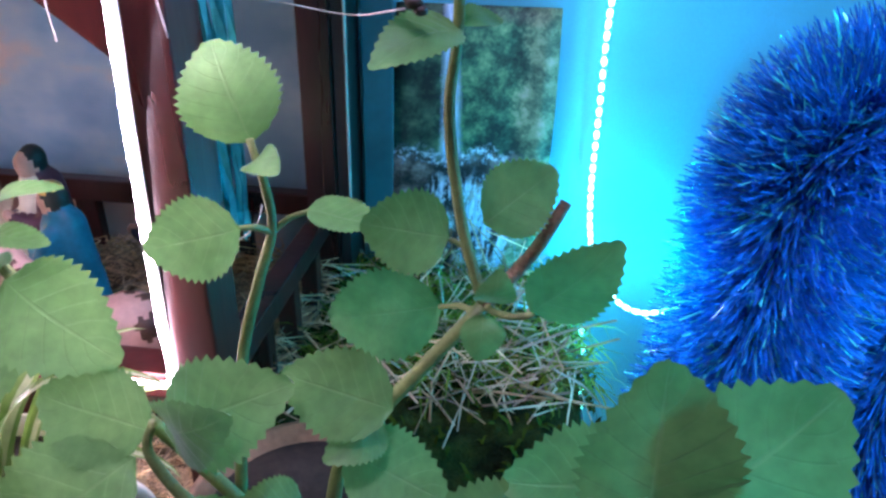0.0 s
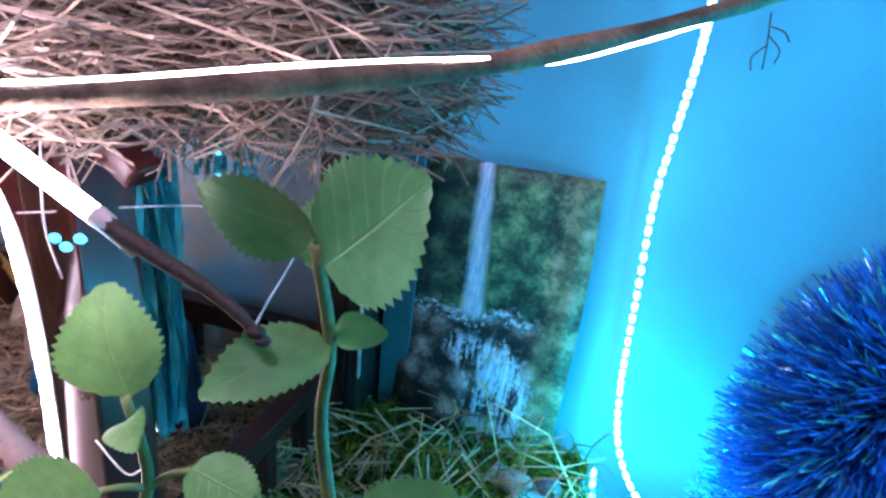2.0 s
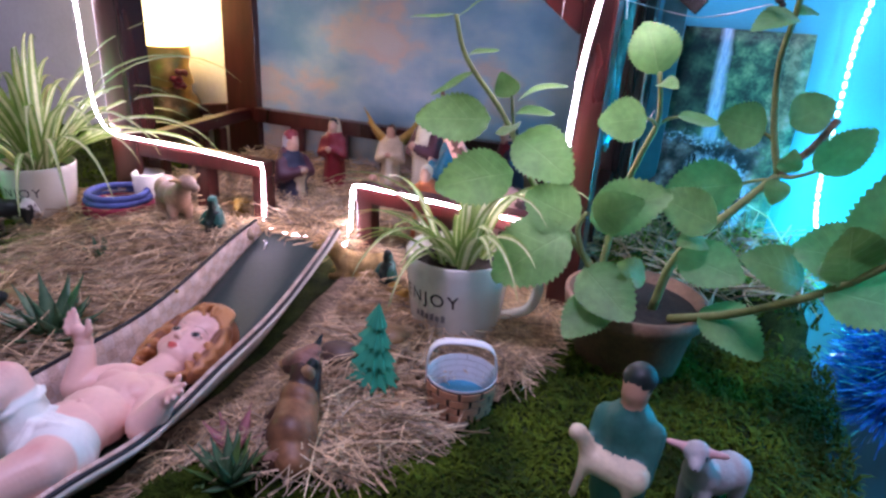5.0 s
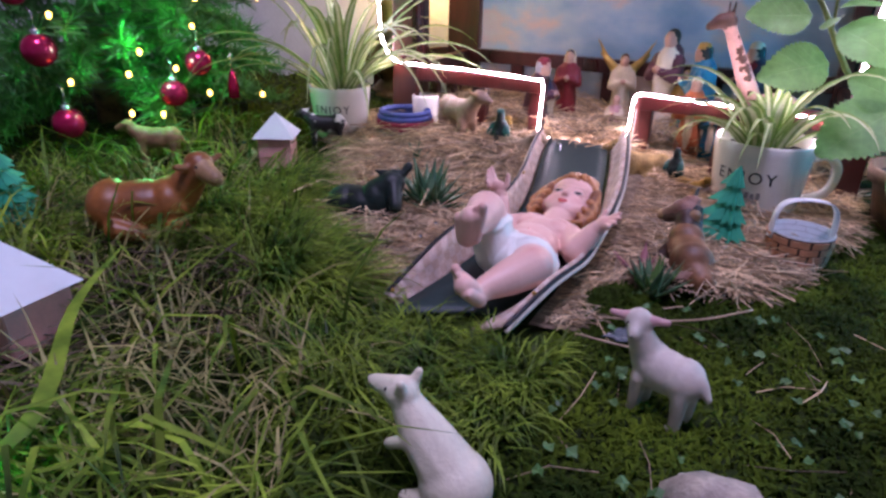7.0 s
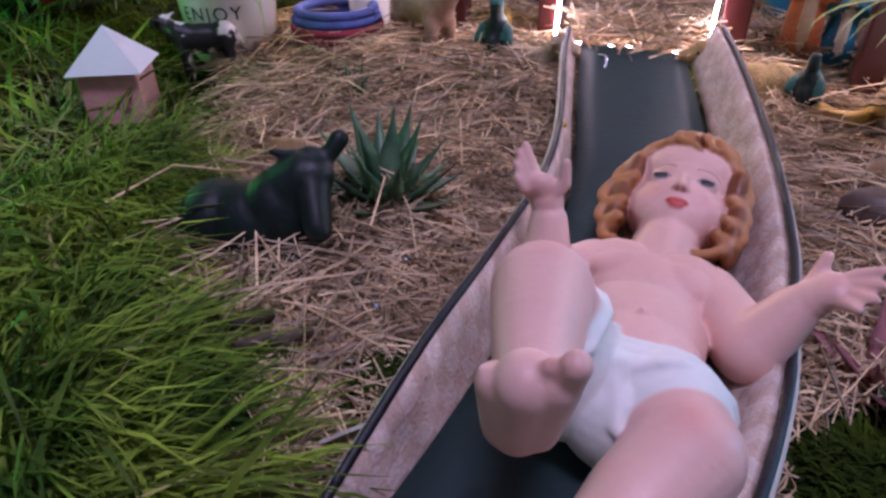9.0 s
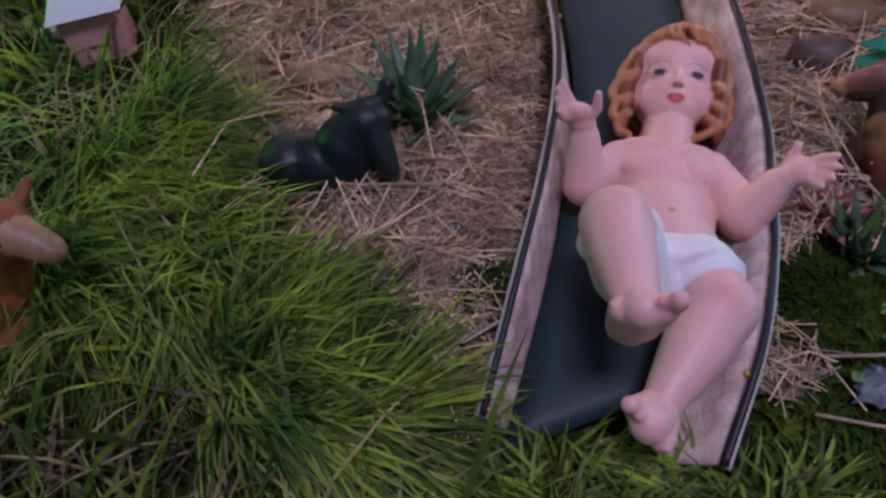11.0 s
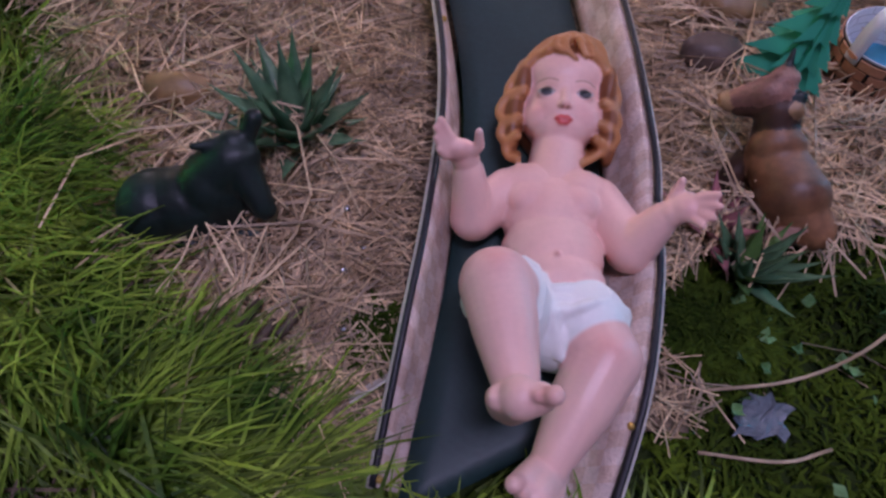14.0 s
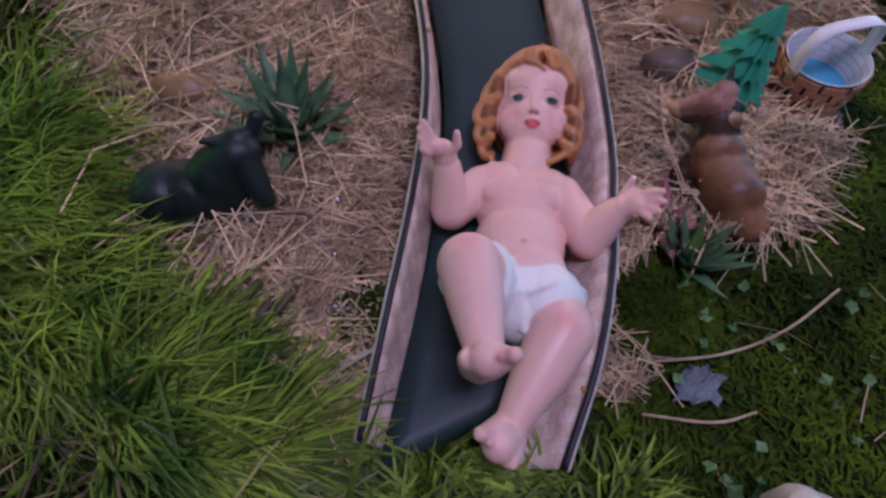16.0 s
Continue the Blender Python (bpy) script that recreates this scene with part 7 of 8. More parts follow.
# animals and small folk at the fence
figure("goat_figurine", quadruped(0, 1, 1, 20, neck=-0.05), ANIM(material("fawn_white", (0.5, 0.32, 0.22), 0.5, vary=0.4, scale=25), TANRESIN, CREAMRESIN), (-0.70, -0.26, 0.12), "fawn and white goat figurine at the fence", "goat", turn=-30, size=0.62, voxel=0.026)
figure("gold_lamb_figurine", lying(0, 0), ANIM(GOLD, GOLD, GOLD), (-0.42, 0.2, 0.15), "small golden lamb figurine behind the fence", "lamb", turn=-60, size=0.4, voxel=0.03)
figure("turbaned_figurine", robed(0, 1, 2, 1, 0, kneel=True, arms=False, crown=1), P7(BLACKRESIN, GREENP, BLACKRESIN), (-0.26, -0.32, 0.13), "tiny seated figurine with green shawl and black skirt", "figurine", turn=-90, size=0.55, voxel=0.03)
figure("woolly_sheep_figurine", lying(0, 0), ANIM(material("woolly_cream", (0.52, 0.40, 0.26), 0.85, vary=0.4, scale=90, bump=1.0), CREAMRESIN, CREAMRESIN), (-0.08, -0.36, 0.13), "shaggy cream sheep figurine lying by the gate", "sheep", turn=-20, size=0.45, voxel=0.028)
figure("woolly_sheep_figurine", lying(0, 0), ANIM(material("woolly_gold", (0.5, 0.33, 0.12), 0.85, vary=0.4, scale=90, bump=1.0), GOLD, GOLD), (0.98, -0.25, 0.10), "shaggy golden sheep figurine lying by the gate", "sheep", turn=200, size=0.5, voxel=0.028)
figure("turbaned_figurine", robed(0, 1, 2, 1, 0, kneel=True, arms=False, crown=2), P7(BLACKRESIN, GREENP, BLACKRESIN), (1.22, -0.33, 0.08), "tiny seated figurine with green shawl and black hair", "figurine", turn=-110, size=0.44, voxel=0.035)
figure("gold_lamb_figurine", lying(0, 0), ANIM(GOLD, GOLD, GOLD), (1.36, -0.42, 0.07), "small golden lamb figurine lying on straw", "lamb", turn=-30, size=0.3, voxel=0.035)
figure("orange_robed_figurine", robed(0, 0, 1, 2, 3), P7(ORANGE, FSKIN, WHITERESIN, CREAMRESIN), (1.2, 0.32, 0.14), "figurine in an orange striped robe behind the fence", "figurine", turn=-90, size=0.72, voxel=0.024)
figure("teal_small_figurine", robed(0, 0, 1, 2, 3), P7(TEAL, FSKIN, WHITERESIN, WHITERESIN), (1.38, 0.34, 0.14), "small teal figurine behind the fence", "figurine", turn=-90, size=0.58, voxel=0.026)
bm = bmesh.new()
lathe(bm, [(0, 0), (0.09, 0), (0.115, 0.05), (0.13, 0.34), (0.12, 0.35), (0.105, 0.30), (0, 0.28)], (-1.15, -0.06, 0.16), 24)
single("candle_cup", bm, CERAMIC, (-1.15, -0.06, 0.16), "plain white candle cup by the fence", "cup")

# striped yarn bowl: rings of yarn
bowl = thing("yarn_bowl", g0(-1.22, -0.32), "round bowl of coiled blue and red yarn", "bowl")
for i in range(7):
    bm = bmesh.new()
    R = 0.20 + 0.045 * math.sin(math.pi * (i + 1) / 8)
    z = bowl.location.z / U + 0.03 + 0.042 * i
    tube(bm, [(-1.22 + R * math.cos(a), -0.32 + R * math.sin(a), z) for a in np.linspace(0, 2 * math.pi, 25)], 0.028, 8, cap=False)
    part("coil", bm, WOOLR if i in (3, 4) else WOOLB, bowl)
bm = bmesh.new()
lathe(bm, [(0, 0.02), (0.19, 0.02), (0.19, 0.05), (0, 0.05)], (-1.22, -0.32, bowl.location.z / U), 20)
part("base", bm, WOOLB, bowl)


# folded paper trees, houses and the well
def paper_tree(place, height, width, label, turn=0.0):
    o = Vector(place)
    t = thing("paper_tree", o, label, "paper tree", "paper trees")
    bm = bmesh.new()
    lathe(bm, [(0.03, 0), (0.03, height * 0.3)], o, 6)
    part("trunk", bm, PAPERGREEN, t, smooth=False)
    wings, tiers = 9, 5
    for i in range(wings):
        a = turn + 2 * math.pi * i / wings
        c, s = math.cos(a), math.sin(a)
        reach = width * (1 + 1.35 * max(0.0, math.cos(a - 2.55)) ** 2)
        bm = bmesh.new()
        for k in range(tiers):
            q = (k + 1) / tiers
            z = height * (1.02 - 0.80 * k / tiers)
            r = reach * (0.14 + 0.86 * q)
            drop = height * (0.20 + 0.15 * q)
            side = 0.10 * r + 0.016

            def at(out, along, up):
                return bm.verts.new(o + V(c * out - s * along, s * out + c * along, max(up, 0.01)))
            top, tip = at(0.004, 0, z), at(r, 0, z - drop)
            low_a, low_b = at(0.36 * r, side, z - drop * 0.86), at(0.36 * r, -side, z - drop * 0.86)
            bm.faces.new((top, low_b, tip))
            bm.faces.new((top, tip, low_a))
        ob = part("fold", bm, PAPERGREEN, t, smooth=False)
        ob.modifiers.new("paper", "SOLIDIFY").thickness = 0.0006
    return t


paper_tree(g0(1.71, -1.40), 0.57, 0.145, "green folded-paper fir tree on the straw")
paper_tree(g0(3.45, -2.62), 0.62, 0.24, "green folded-paper fir tree on the moss")
paper_tree(g0(-2.42, -3.3), 0.6, 0.22, "green folded-paper fir tree in the grass")


def paper_house(place, w, h, roof, turn, label):
    o = Vector(place)
    t = thing("paper_house", o, label, "paper house", "paper houses")
    m = Matrix.Translation(o) @ Euler((0, 0, radians(turn))).to_matrix().to_4x4()
    for sx, sy in ((1, 0), (-1, 0), (0, 1), (0, -1)):
        bm = bmesh.new()
        if sx:
            box(bm, (sx * w / 2 - 0.006, -w / 2, 0), (sx * w / 2 + 0.006, w / 2, h))
        else:
            box(bm, (-w / 2, sy * w / 2 - 0.006, 0), (w / 2, sy * w / 2 + 0.006, h))
        bm.transform(m)
        part("wall", bm, PAPERPINK, t, "pale pink paper wall", smooth=False)
    e = w / 2 * 1.32
    top = m @ V(0, 0, h + roof)
    cs = [m @ V(x, y, h - 0.02) for x, y in ((-e, -e), (e, -e), (e, e), (-e, e))]
    for i in range(4):
        bm = bmesh.new()
        bm.faces.new([bm.verts.new(p) for p in (cs[i], cs[(i + 1) % 4], top)])
        ob = part("roof_panel", bm, PAPERWHITE, t, "white paper roof", smooth=False)
        ob.modifiers.new("paper", "SOLIDIFY").thickness = 0.0008
    return t


paper_house(g0(-1.87, -1.34, 0.02), 0.26, 0.27, 0.17, 30, "small pale pink paper house with a white pointed roof")
paper_house(g0(-0.98, -4.03), 0.30, 0.27, 0.21, 4, "small pink paper house with a white pointed roof")

well = thing("paper_well", g0(2.105, -1.22, -0.02), "brick-print paper wishing well with white hoop handle and blue water", "well")
wz = ORIGIN[well].z
bm = bmesh.new()
lathe(bm, [(0.15, 0.0), (0.152, 0.01), (0.182, 0.25), (0.178, 0.25), (0.146, 0.05)], (2.105, -1.22, wz), 40)
shell = part("body", bm, PAPERWHITE, well, smooth=False)
bm = bmesh.new()
lathe(bm, [(0, 0.10), (0.152, 0.10)], (2.105, -1.22, wz), 40)
part("water", bm, WATERBLUE, well, smooth=False)
bm = bmesh.new()
lathe(bm, [(0.1535, 0.004), (0.1845, 0.243)], (2.105, -1.22, wz), 40)
part("printed_joints", bm, TWIGDARK, shell, "dark printed joints", smooth=False)
for j in range(4):
    ring = wz + 0.115 + 0.035 * j
    rr = 0.147 + 0.032 * (ring - wz - 0.05) / 0.2
    bm = bmesh.new()
    tube(bm, [(2.105 + rr * math.cos(k * math.pi / 20), -1.22 + rr * math.sin(k * math.pi / 20), ring) for k in range(41)], 0.0022, 4, cap=False)
    part("printed_line", bm, GREYRESIN, shell, "grey printed line inside")
    for i in range(9):
        q = 2 * math.pi * (i + 0.5 * (j % 2)) / 9
        bm = bmesh.new()
        tube(bm, [(2.105 + rr * math.cos(q), -1.22 + rr * math.sin(q), ring), (2.105 + (rr + 0.0045) * math.cos(q), -1.22 + (rr + 0.0045) * math.sin(q), ring + 0.035)], 0.002, 4)
        part("printed_line", bm, GREYRESIN, shell)
for j in range(5):
    for i in range(10):
        a0 = 2 * math.pi * (i + 0.5 * (j % 2)) / 10
        bm = bmesh.new()
        z0, z1 = 0.012 + 0.046 * j, 0.051 + 0.046 * j
        rows = []
        for z in (z0, z1):
            for out in (0.0, 0.005):
                r = 0.157 + 0.03 * z / 0.25 + out
                rows.append([bm.verts.new((2.105 + r * math.cos(a0 + 0.03 + 0.11 * k), -1.22 + r * math.sin(a0 + 0.03 + 0.11 * k), wz + z)) for k in range(6)])
        for lo, hi in ((1, 3), (0, 1), (3, 2)):
            for k in range(5):
                bm.faces.new((rows[lo][k], rows[lo][k + 1], rows[hi][k + 1], rows[hi][k]))
        part("brick", bm, BRICKPAPER, shell, smooth=False)
bm = bmesh.new()
hp = spline([(1.935, -1.30, wz + 0.2), (1.945, -1.30, wz + 0.36), (1.995, -1.28, wz + 0.43), (2.105, -1.25, wz + 0.45), (2.215, -1.20, wz + 0.43), (2.265, -1.17, wz + 0.36), (2.275, -1.16, wz + 0.2)], 5)
prev = None
for p in hp:
    d = V(0.42, -0.9, 0) * 0.03
    cur = (bm.verts.new(p - d), bm.verts.new(p + d))
    if prev:
        bm.faces.new((prev[0], prev[1], cur[1], cur[0]))
    prev = cur
ob = part("hoop_handle", bm, PAPERWHITE, well, "white paper hoop")
ob.modifiers.new("paper", "SOLIDIFY").thickness = 0.001


# succulents, stones, twigs
def succulent(place, n, length, m, label, tilt=0.9, seed=1, width=0.05):
    o = Vector(place)
    t = thing("succulent", o, label, "succulent", "succulents")
    r = random.Random(seed)
    for i in range(n):
        a = 2.399 * i + r.uniform(-0.2, 0.2)
        e = tilt * (0.35 + 0.75 * (1 - i / n)) + r.uniform(-0.1, 0.1)
        L = length * r.uniform(0.75, 1.1)
        d = V(math.cos(a) * math.sin(e), math.sin(a) * math.sin(e), math.cos(e))
        up = V(-math.cos(a) * math.cos(e), -math.sin(a) * math.cos(e), math.sin(e))
        s = d.cross(up)
        bm = bmesh.new()
        rows = []
        for k in range(6):
            q = k / 5
            w = width * (0.8 + 0.5 * math.sin(math.pi * q) - 0.75 * q) * (1 - q ** 3) + 0.001
            c = o + d * (L * q) + up * (0.10 * L * q * q)
            rows.append([bm.verts.new(c - s * w + up * w * 0.4), bm.verts.new(c - up * w * 0.25), bm.verts.new(c + s * w + up * w * 0.4), bm.verts.new(c + up * w * 0.15)])
        for p, q in zip(rows, rows[1:]):
            for k in range(4):
                bm.faces.new((p[k], p[(k + 1) % 4], q[(k + 1) % 4], q[k]))
        part("leaf", bm, m[i % len(m)], t)
    return t


succulent(g0(-0.16, -1.76, 0.03), 30, 0.38, [SUCC], "dark green spiky succulent behind the black ox", seed=2, tilt=1.15)
succulent(g0(-0.74, -0.95, 0.03), 12, 0.2, [SUCC], "small dark succulent on the straw", seed=3, width=0.035)
succulent(g0(1.44, -2.22, 0.02), 22, 0.29, [SUCC, SUCC, SUCC, leafy("bright_succulent", (0.16, 0.3, 0.08), (0.09, 0.2, 0.05), 0.4, 40, 0.05)], "green succulent beside the calf", seed=4, width=0.03)
succulent(g0(1.36, -2.08, 0.04), 9, 0.24, [SUCCPINK], "withered pink leafy bract beside the ramp", tilt=1.2, seed=5, width=0.035)


def pebble(place, r, m, label, seed, rough=0.0):
    bm = bmesh.new()
    vs = ball(bm, place, r, 3)
    for v in vs:
        n = noise.noise((v.co - Vector(place)) * (2.2 / max(r)) + V(seed * 7.1, 0, 0)) + rough * noise.noise((v.co - Vector(place)) * (5.5 / max(r)) + V(seed * 3.1, 0, 0))
        v.co = Vector(place) + (v.co - Vector(place)) * (1 + 0.16 * n)
    return single("stone", bm, m, place, label, "stone", "stones")


pebble(g0(-0.66, -1.59, 0.145), (0.145, 0.08, 0.075), STONE, "smooth brown pebble on the straw", 1)
pebble(g0(1.42, -1.28, 0.14), (0.12, 0.09, 0.07), material("dark_pebble", (0.12, 0.08, 0.06), 0.5), "dark brown pebble on the straw", 2)
pebble(g0(1.55, -0.98, 0.135), (0.14, 0.1, 0.07), STONE, "brown pebble on the straw", 4)
pebble(g0(1.92, -3.62, 0.05), (0.17, 0.13, 0.13), material("pale_rough_stone", (0.55, 0.47, 0.38), 0.8, vary=0.4, scale=40, bump=0.6), "rough pale stone on the moss", 3, 1.6)
pebble((3.56, 1.55, 0.27), (0.11, 0.06, 0.05), GREYSTONE, "oval white pebble by the picture", 5)
pebble((3.76, 1.6, 0.24), (0.07, 0.06, 0.055), material("slate_pebble", (0.1, 0.13, 0.16), 0.5), "grey pebble by the picture", 6)
bm = bmesh.new()
beam(bm, (3.42, 1.62, 0.24), (3.80, 1.5, 0.2), 0.16, 0.02, 0.006)
single("pale_slate", bm, material("pale_blue_slate", (0.45, 0.55, 0.6), 0.5), (3.6, 1.55, 0.2), "flat pale slate under the pebbles", "slate", smooth=False)
bm = bmesh.new()
box(bm, (-0.24, -0.02, 0), (0.24, 0.02, 0.2), 0.01)
bm.transform(Matrix.Translation((3.42, -2.95, 0.0)) @ Euler((radians(-50), 0, radians(-20))).to_matrix().to_4x4())
single("plaque", bm, CREAMCARD, (3.42, -2.95, 0.0), "cream plaque leaning on the moss", "plaque", smooth=False)
# crumpled scrap of dull film, a thin uneven sheet
bm = bmesh.new()
rs = random.Random(4)
grid = [[bm.verts.new((1.33 + 0.024 * i + 0.010 * j + 0.012 * math.sin(2.1 * j) + rs.uniform(-0.006, 0.006), -2.76 + 0.026 * j + 0.010 * math.sin(1.7 * i) + rs.uniform(-0.006, 0.006), 0.045 + rs.uniform(0, 0.012))) for i in range(7)] for j in range(6)]
for j in range(5):
    for i in range(6):
        if (i, j) not in ((5, 4), (0, 4), (4, 4)):
            bm.faces.new((grid[j][i], grid[j][i + 1], grid[j + 1][i + 1], grid[j + 1][i]))
ob = single("film_scrap", bm, material("dull_film", (0.12, 0.14, 0.16), 0.25, vary=0.4, scale=40, bump=0.5), (1.48, -2.66, 0.06), "scrap of dull crumpled film on the moss", "paper scrap", smooth=False)
ob.modifiers.new("paper", "SOLIDIFY").thickness = 0.0008
for pts in (((1.25, -2.64, 0.07), (1.5, -2.60, 0.10), (1.72, -2.50, 0.12), (1.92, -2.34, 0.15)), ((1.22, -2.82, 0.06), (1.45, -2.83, 0.07), (1.6, -2.78, 0.06))):
    bm = bmesh.new()
    tube(bm, spline(pts, 5), 0.0055, 6)
    single("dry_stalk", bm, STRAW, pts[0], "dry curved grass stalk on the moss", "stalk")
for i, (x, y) in enumerate(((-0.12, -2.60), (-0.05, -2.55), (-0.18, -2.54))):
    bm = bmesh.new()
    tube(bm, spline([g0(x, y, 0.06), g0(x + 0.06, y + 0.05, 0.13), g0(x + 0.03, y - 0.06, 0.17)], 4), 0.016, 6)
    single("dark_twig", bm, TWIGDARK, (x, y, 0.03), "small dark twisted twig in the straw", "twig")
# foil sequins dropped in the straw
for x, y, tilt in ((0.10, -2.12, 20), (0.18, -2.26, -30), (0.13, -2.36, 50), (0.16, -2.55, -15)):
    bm = bmesh.new()
    lathe(bm, [(0, 0), (0.012, 0), (0.013, 0.002), (0, 0.003)], (0, 0, 0), 8)
    p = g0(x, y, 0.13)
    bm.transform(Matrix.Translation(p) @ Euler((radians(tilt), radians(tilt * 0.6), 0)).to_matrix().to_4x4())
    single("sequin", bm, FOIL, p, "tiny silver sequin lying in the straw", "sequin", "sequins")
# clover leaves on the right moss
cl = random.Random(12)
cv, cf = [], []
for i in range(170):
    x, y = cl.uniform(1.3, 3.4), cl.uniform(-4.2, -2.3)
    z = g0(x, y)[2] + cl.uniform(0.04, 0.10)
    R, a0 = cl.uniform(0.012, 0.03), cl.uniform(0, 6.28)
    b = len(cv)
    cv.append((x, y, z))
    for k in range(8):
        a = a0 + 2 * math.pi * k / 8
        rr = R * (0.75 + 0.3 * (k % 2))
        cv.append((x + rr * math.cos(a), y + rr * math.sin(a), z + cl.uniform(-0.012, 0.02)))
    cf += [(b, b + 1 + k, b + 1 + (k + 1) % 8) for k in range(8)]
tagged(pydata("clover", np.array(cv) * U, cf, leafy("clover_leaf", (0.17, 0.32, 0.12), (0.08, 0.2, 0.06), 0.5, 60, 0.2)), "small round clover leaves in the moss", "clover", kind="stuff")

# single strap blade leaning in the near grass
bm = bmesh.new()
rows = []
for i, p in enumerate(spline([(-0.35, -5.0, 0.05), (0.02, -4.58, 0.26), (-0.4, -4.1, 0.36), (-0.78, -3.62, 0.34)], 5)):
    w = 0.035 * (1 - (i / 15) ** 2) + 0.003
    rows.append((bm.verts.new(p + V(-0.7, -0.7, 0.1) * w), bm.verts.new(p + V(0.7, 0.7, 0.1) * w)))
for a, b in zip(rows, rows[1:]):
    bm.faces.new((a[0], a[1], b[1], b[0]))
single("strap_blade", bm, GRASS, (-0.35, -5.0, 0.05), "long broad grass blade arching over the grass", "grass blade")

# ---- lantern ----
lan = thing("oil_lantern", (-2.62, 1.75, 0.1), "old brass oil lamp with a glowing glass chimney and red flowers", "oil lamp")
c0 = (-2.62, 1.75, 0.0)
bm = bmesh.new()
lathe(bm, [(0, 0.1), (0.42, 0.1), (0.44, 0.16), (0.3, 0.2), (0.2, 0.3), (0.30, 0.42), (0.35, 0.56), (0.32, 0.72), (0.24, 0.82), (0.24, 0.9), (0, 0.9)], c0, 32)
part("tank", bm, BRASS, lan)
bm = bmesh.new()
lathe(bm, [(0.2, 0.88), (0.26, 0.92), (0.22, 1.1), (0.25, 1.22), (0.25, 1.32), (0.23, 1.33), (0.2, 1.25)], c0, 32)
burner = part("burner", bm, GOLD, lan)
bm = bmesh.new()
lathe(bm, [(0.22, 1.28), (0.26, 1.45), (0.28, 1.65), (0.24, 1.9), (0.17, 2.2), (0.15, 2.5)], c0, 32)
ob = part("chimney", bm, LAMPGLASS, burner, "glowing glass chimney")
ob.visible_shadow = False
for i, (dx, dz) in enumerate(((0.3, 1.0), (0.38, 1.08), (0.34, 0.94))):
    bm = bmesh.new()
    for k in range(9):
        a = 2.4 * k
        ball(bm, (c0[0] + dx + 0.05 * math.cos(a), 1.55 + 0.03 * math.sin(a), dz + 0.05 * math.sin(a * 1.3)), 0.035, 1)
    part("flower", bm, MAROON, lan, "small red cloth flower")

# ---- christmas tree ----
tree = thing("christmas_tree", (-4.5, -1.0, 0.0), "green artificial fir tree with dense needles", "christmas tree")
bm = bmesh.new()
tube(bm, [(-4.5, -1.0, 0.0), (-4.5, -1.0, 6.5)], lambda s: 0.16 - 0.13 * s, 10)
bole = part("trunk", bm, BARK, tree)
rt = random.Random(17)
nv, nf = [], []
for tier in range(26):
    z = 0.25 + tier * 0.2
    R = 1.95 - 0.2 * z
    for k in range(max(6, int(15 - z * 1.3))):
        a = rt.uniform(0, 2 * math.pi)
        L = R * rt.uniform(0.75, 1.05)
        d = V(math.cos(a), math.sin(a), rt.uniform(-0.28, 0.1))
        pts = [V(-4.5, -1.0, z) + d * (L * q) + V(0, 0, -0.10 * q * q) for q in (0.15, 0.4, 0.7, 1.0)]
        bm = bmesh.new()
        if z < 2.2 and math.cos(a) > -0.3:
            tube(bm, pts, lambda s: 0.022 - 0.016 * s, 5)
            part("branch", bm, NEEDLE, bole)
        else:
            bm.free()
        visible = math.cos(a) > -0.35 and z < 3
        for j in range(300 if visible else 22):
            q = rt.uniform(0.25, 1.0)
            c = V(-4.5, -1.0, z) + d * (L * q) + V(0, 0, -0.10 * q * q)
            w = V(rt.gauss(0, 1), rt.gauss(0, 1), rt.gauss(0, 0.8)).normalized()
            w = (w + d * 0.7).normalized()
            s = w.cross(V(rt.gauss(0, 1), rt.gauss(0, 1), rt.gauss(0, 1))).normalized() * 0.012
            ln = rt.uniform(0.14, 0.26)
            b = len(nv)
            nv += [tuple(c - s), tuple(c + s), tuple(c + w * ln)]
            nf.append((b, b + 1, b + 2))
ob = pydata("needles", (np.array(nv) - np.array([-4.5, -1.0, 0.0])) * U, nf, NEEDLE, tree)
tagged(ob, kind="stuff")

TREE_BALLS = [(-3.38, -2.29, 0.94, 0.13), (-2.79, -1.26, 0.79, 0.115), (-2.81, -1.55, 0.56, 0.115), (-3.21, -2.28, 0.38, 0.125), (-3.54, -2.31, 1.38, 0.12)]
for x, y, z, r in TREE_BALLS:
    t = thing("bauble", (x, y, z), "glossy red bauble hanging from the fir tree", "bauble", "tree baubles")
    bm = bmesh.new()
    ball(bm, (x, y, z), r, 3)
    part("globe", bm, REDBALL, t)
    bm = bmesh.new()
    lathe(bm, [(0.035, r * 0.95), (0.035, r * 1.2), (0.012, r * 1.28), (0, r * 1.28)], (x, y, z), 12)
    cap = part("cap", bm, FOIL, t, "silver cap")
    bm = bmesh.new()
    tube(bm, [(x, y, z + r * 1.2), (x + 0.01, y, z + r * 1.2 + 0.12), (x - 0.05, y, z + r * 1.2 + 0.16)], 0.006, 5)
    part("loop", bm, FOIL, cap)
t = thing("drop_ornament", (-2.72, -0.95, 0.57), "slim red drop ornament on the fir tree", "ornament")
bm = bmesh.new()
lathe(bm, [(0, -0.14), (0.055, -0.12), (0.05, 0.0), (0.02, 0.12), (0, 0.13)], (-2.72, -0.95, 0.57), 14)
part("drop", bm, REDBALL, t)
bm = bmesh.new()
tube(bm, [(-2.72, -0.95, 0.69), (-2.73, -0.95, 0.85)], 0.006, 5)
part("loop", bm, FOIL, t)
fairy = thing("fairy_lights", (-3.0, -1.5, 0.4), "string of small warm white fairy lights on the fir tree", "fairy lights")
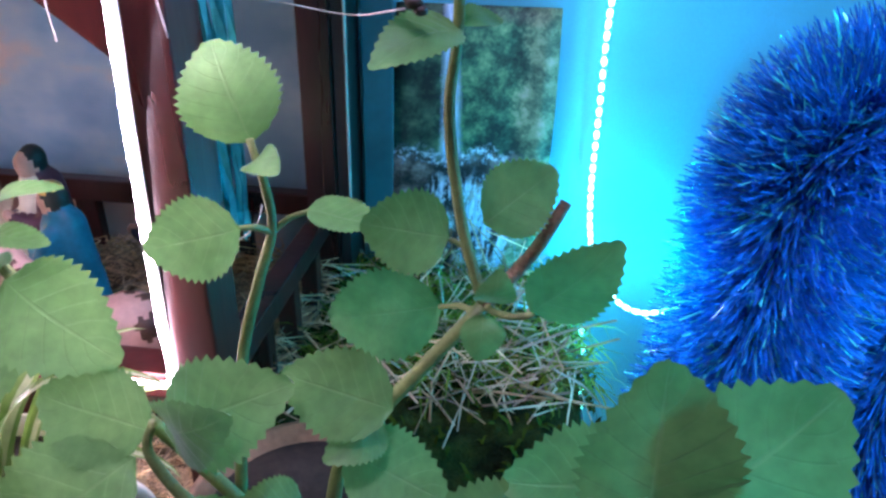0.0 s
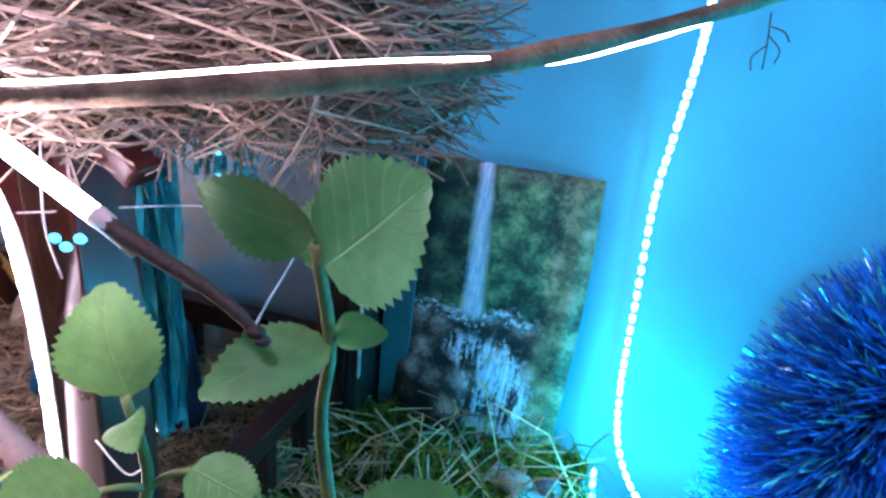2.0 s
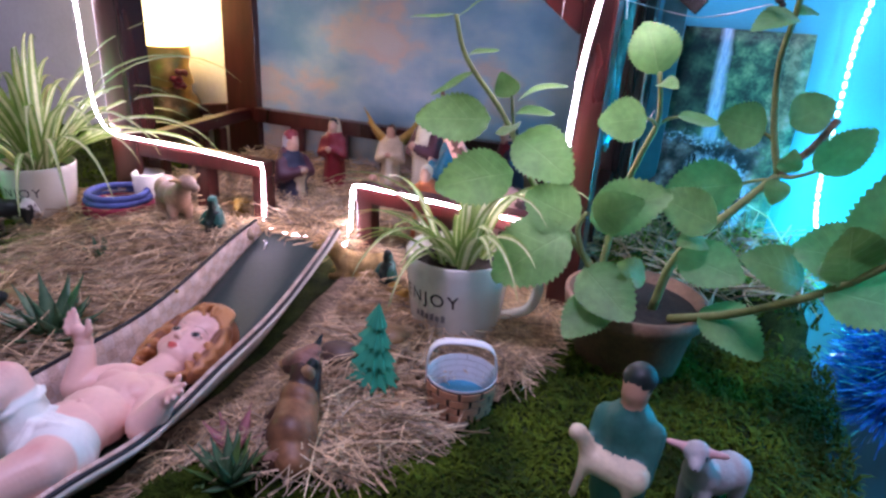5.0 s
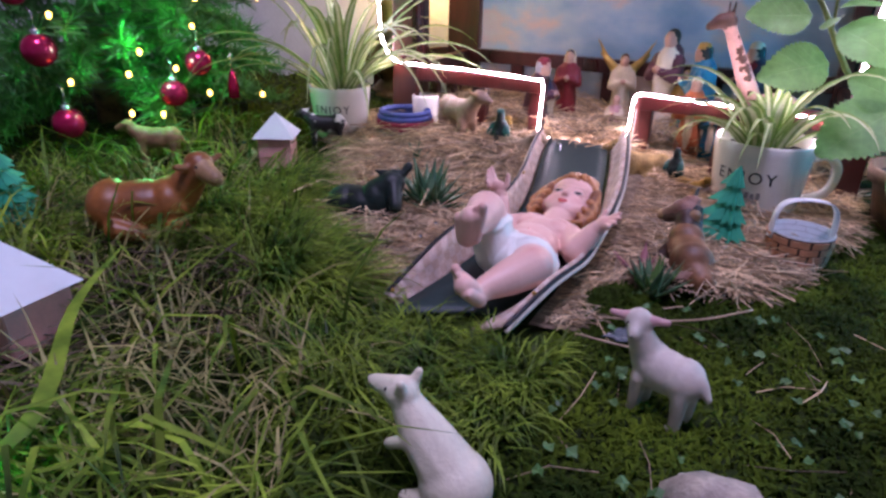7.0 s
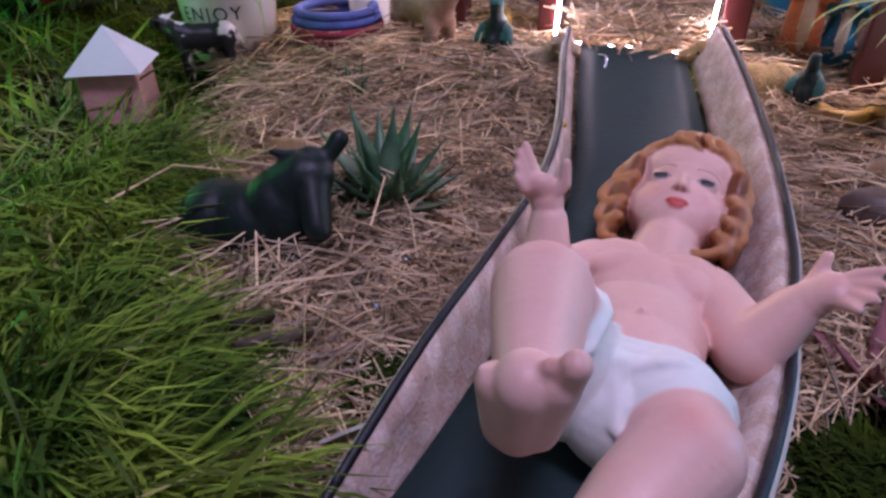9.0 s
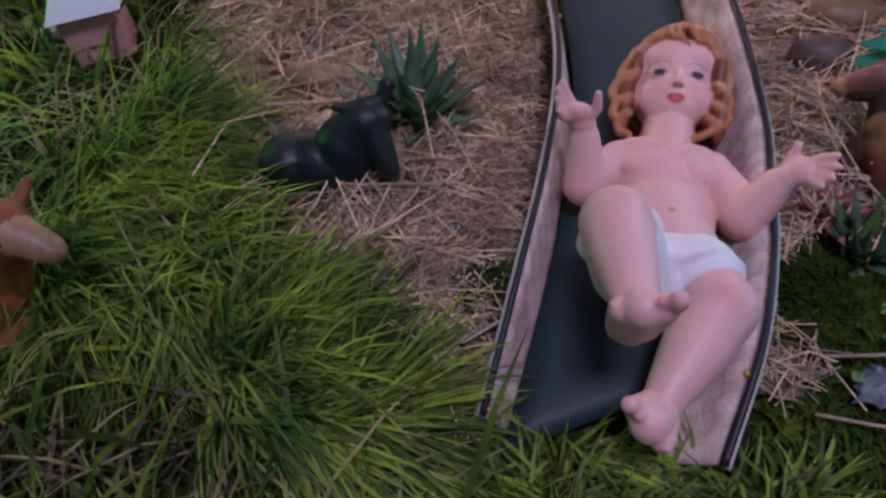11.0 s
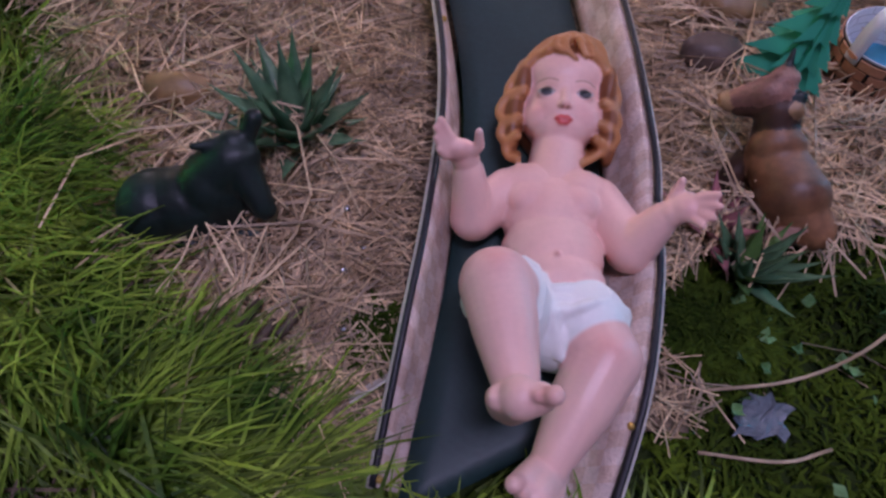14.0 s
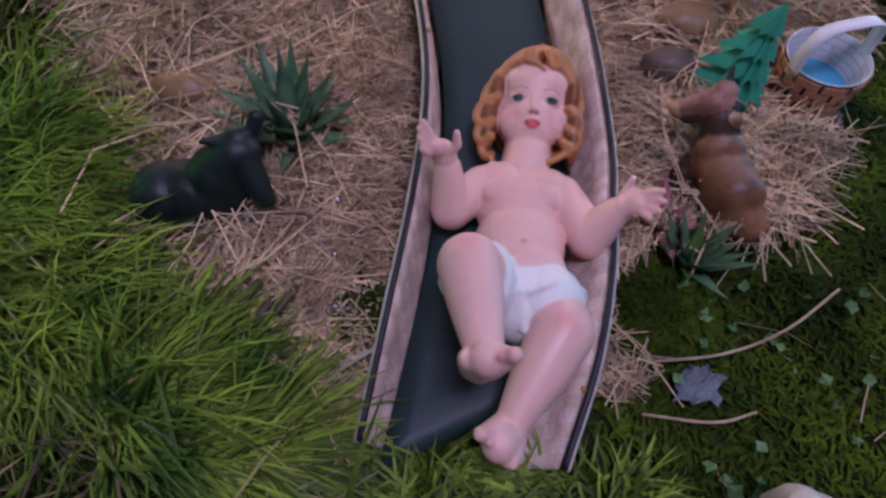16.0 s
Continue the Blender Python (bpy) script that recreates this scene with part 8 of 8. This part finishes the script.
FAIRY_AT = [(-2.97, -1.84, 0.74), (-2.83, -1.48, 0.76), (-2.72, -1.24, 0.53), (-2.74, -0.56, 0.42), (-2.93, -1.9, 0.43), (-2.82, -1.68, 0.4), (-2.87, -1.14, 1.32), (-2.95, -1.72, 0.91), (-2.84, -1.24, 1.09), (-3.3, -2.2, 1.2), (-3.2, -2.2, 0.7), (-3.05, -0.2, 1.3)]
for x, y, z in FAIRY_AT:
    bm = bmesh.new()
    lathe(bm, [(0, -0.028), (0.016, -0.018), (0.021, 0), (0.015, 0.02), (0, 0.03)], (x, y, z), 10)
    part("bulb", bm, FAIRY, fairy)
bm = bmesh.new()
tube(bm, spline([(x, y, z - 0.04) for x, y, z in sorted(FAIRY_AT, key=lambda p: p[2])], 4), 0.0028, 5)
part("wire", bm, PIPING, fairy)

# green bulb half hidden in the near grass
bm = bmesh.new()
lathe(bm, [(0, -0.05), (0.025, -0.03), (0.03, 0), (0.02, 0.04), (0, 0.055)], (-0.05, -4.70, 0.17), 12)
single("green_bulb", bm, LEDG, (-0.05, -4.70, 0.12), "small glowing green bulb in the grass", "bulb")
# thin dry tendril pinned on the drape
ten = thing("dry_tendril", (4.35, 2.05, 2.62), "thin dry forked tendril hanging on the blue drape", "twig")
for pts in (((4.33, 2.08, 2.80), (4.34, 2.05, 2.68), (4.35, 2.05, 2.55)), ((4.34, 2.05, 2.7), (4.40, 2.04, 2.64), (4.39, 2.04, 2.58)), ((4.345, 2.05, 2.66), (4.29, 2.04, 2.60), (4.30, 2.04, 2.54)), ((4.34, 2.05, 2.74), (4.40, 2.04, 2.72), (4.43, 2.04, 2.68))):
    bm = bmesh.new()
    tube(bm, spline(pts, 5), 0.0036, 5)
    part("shoot", bm, TWIGDARK, ten)

# cords and the cyan clip lights by the right post
for pts in (((2.36, -0.16, 2.08), (2.6, 0.3, 2.02), (2.9, 0.3, 1.98), (3.2, -0.38, 2.06)), ((2.46, -0.1, 1.36), (2.62, -0.16, 1.34), (2.72, -0.2, 1.42), (2.76, -0.24, 1.5)), ((2.52, -0.2, 2.3), (2.52, -0.22, 2.1), (2.53, -0.2, 1.95)), ((2.2, -0.15, 2.3), (2.18, -0.17, 2.05), (2.17, -0.15, 1.92))):
    bm = bmesh.new()
    tube(bm, spline(pts, 5), 0.003, 5)
    single("cord", bm, STRING, pts[0], "thin pale cord tied to the stable post", "cord")
t = thing("blue_led_clip", (2.87, -0.44, 2.22), "pair of tiny glowing blue leds on the twig", "led")
for p in ((2.84, -0.47, 2.205), (2.90, -0.47, 2.215), (2.87, -0.475, 2.195)):
    bm = bmesh.new()
    ball(bm, p, (0.013, 0.008, 0.009), 2)
    part("bulb", bm, BLUEDOT, t)
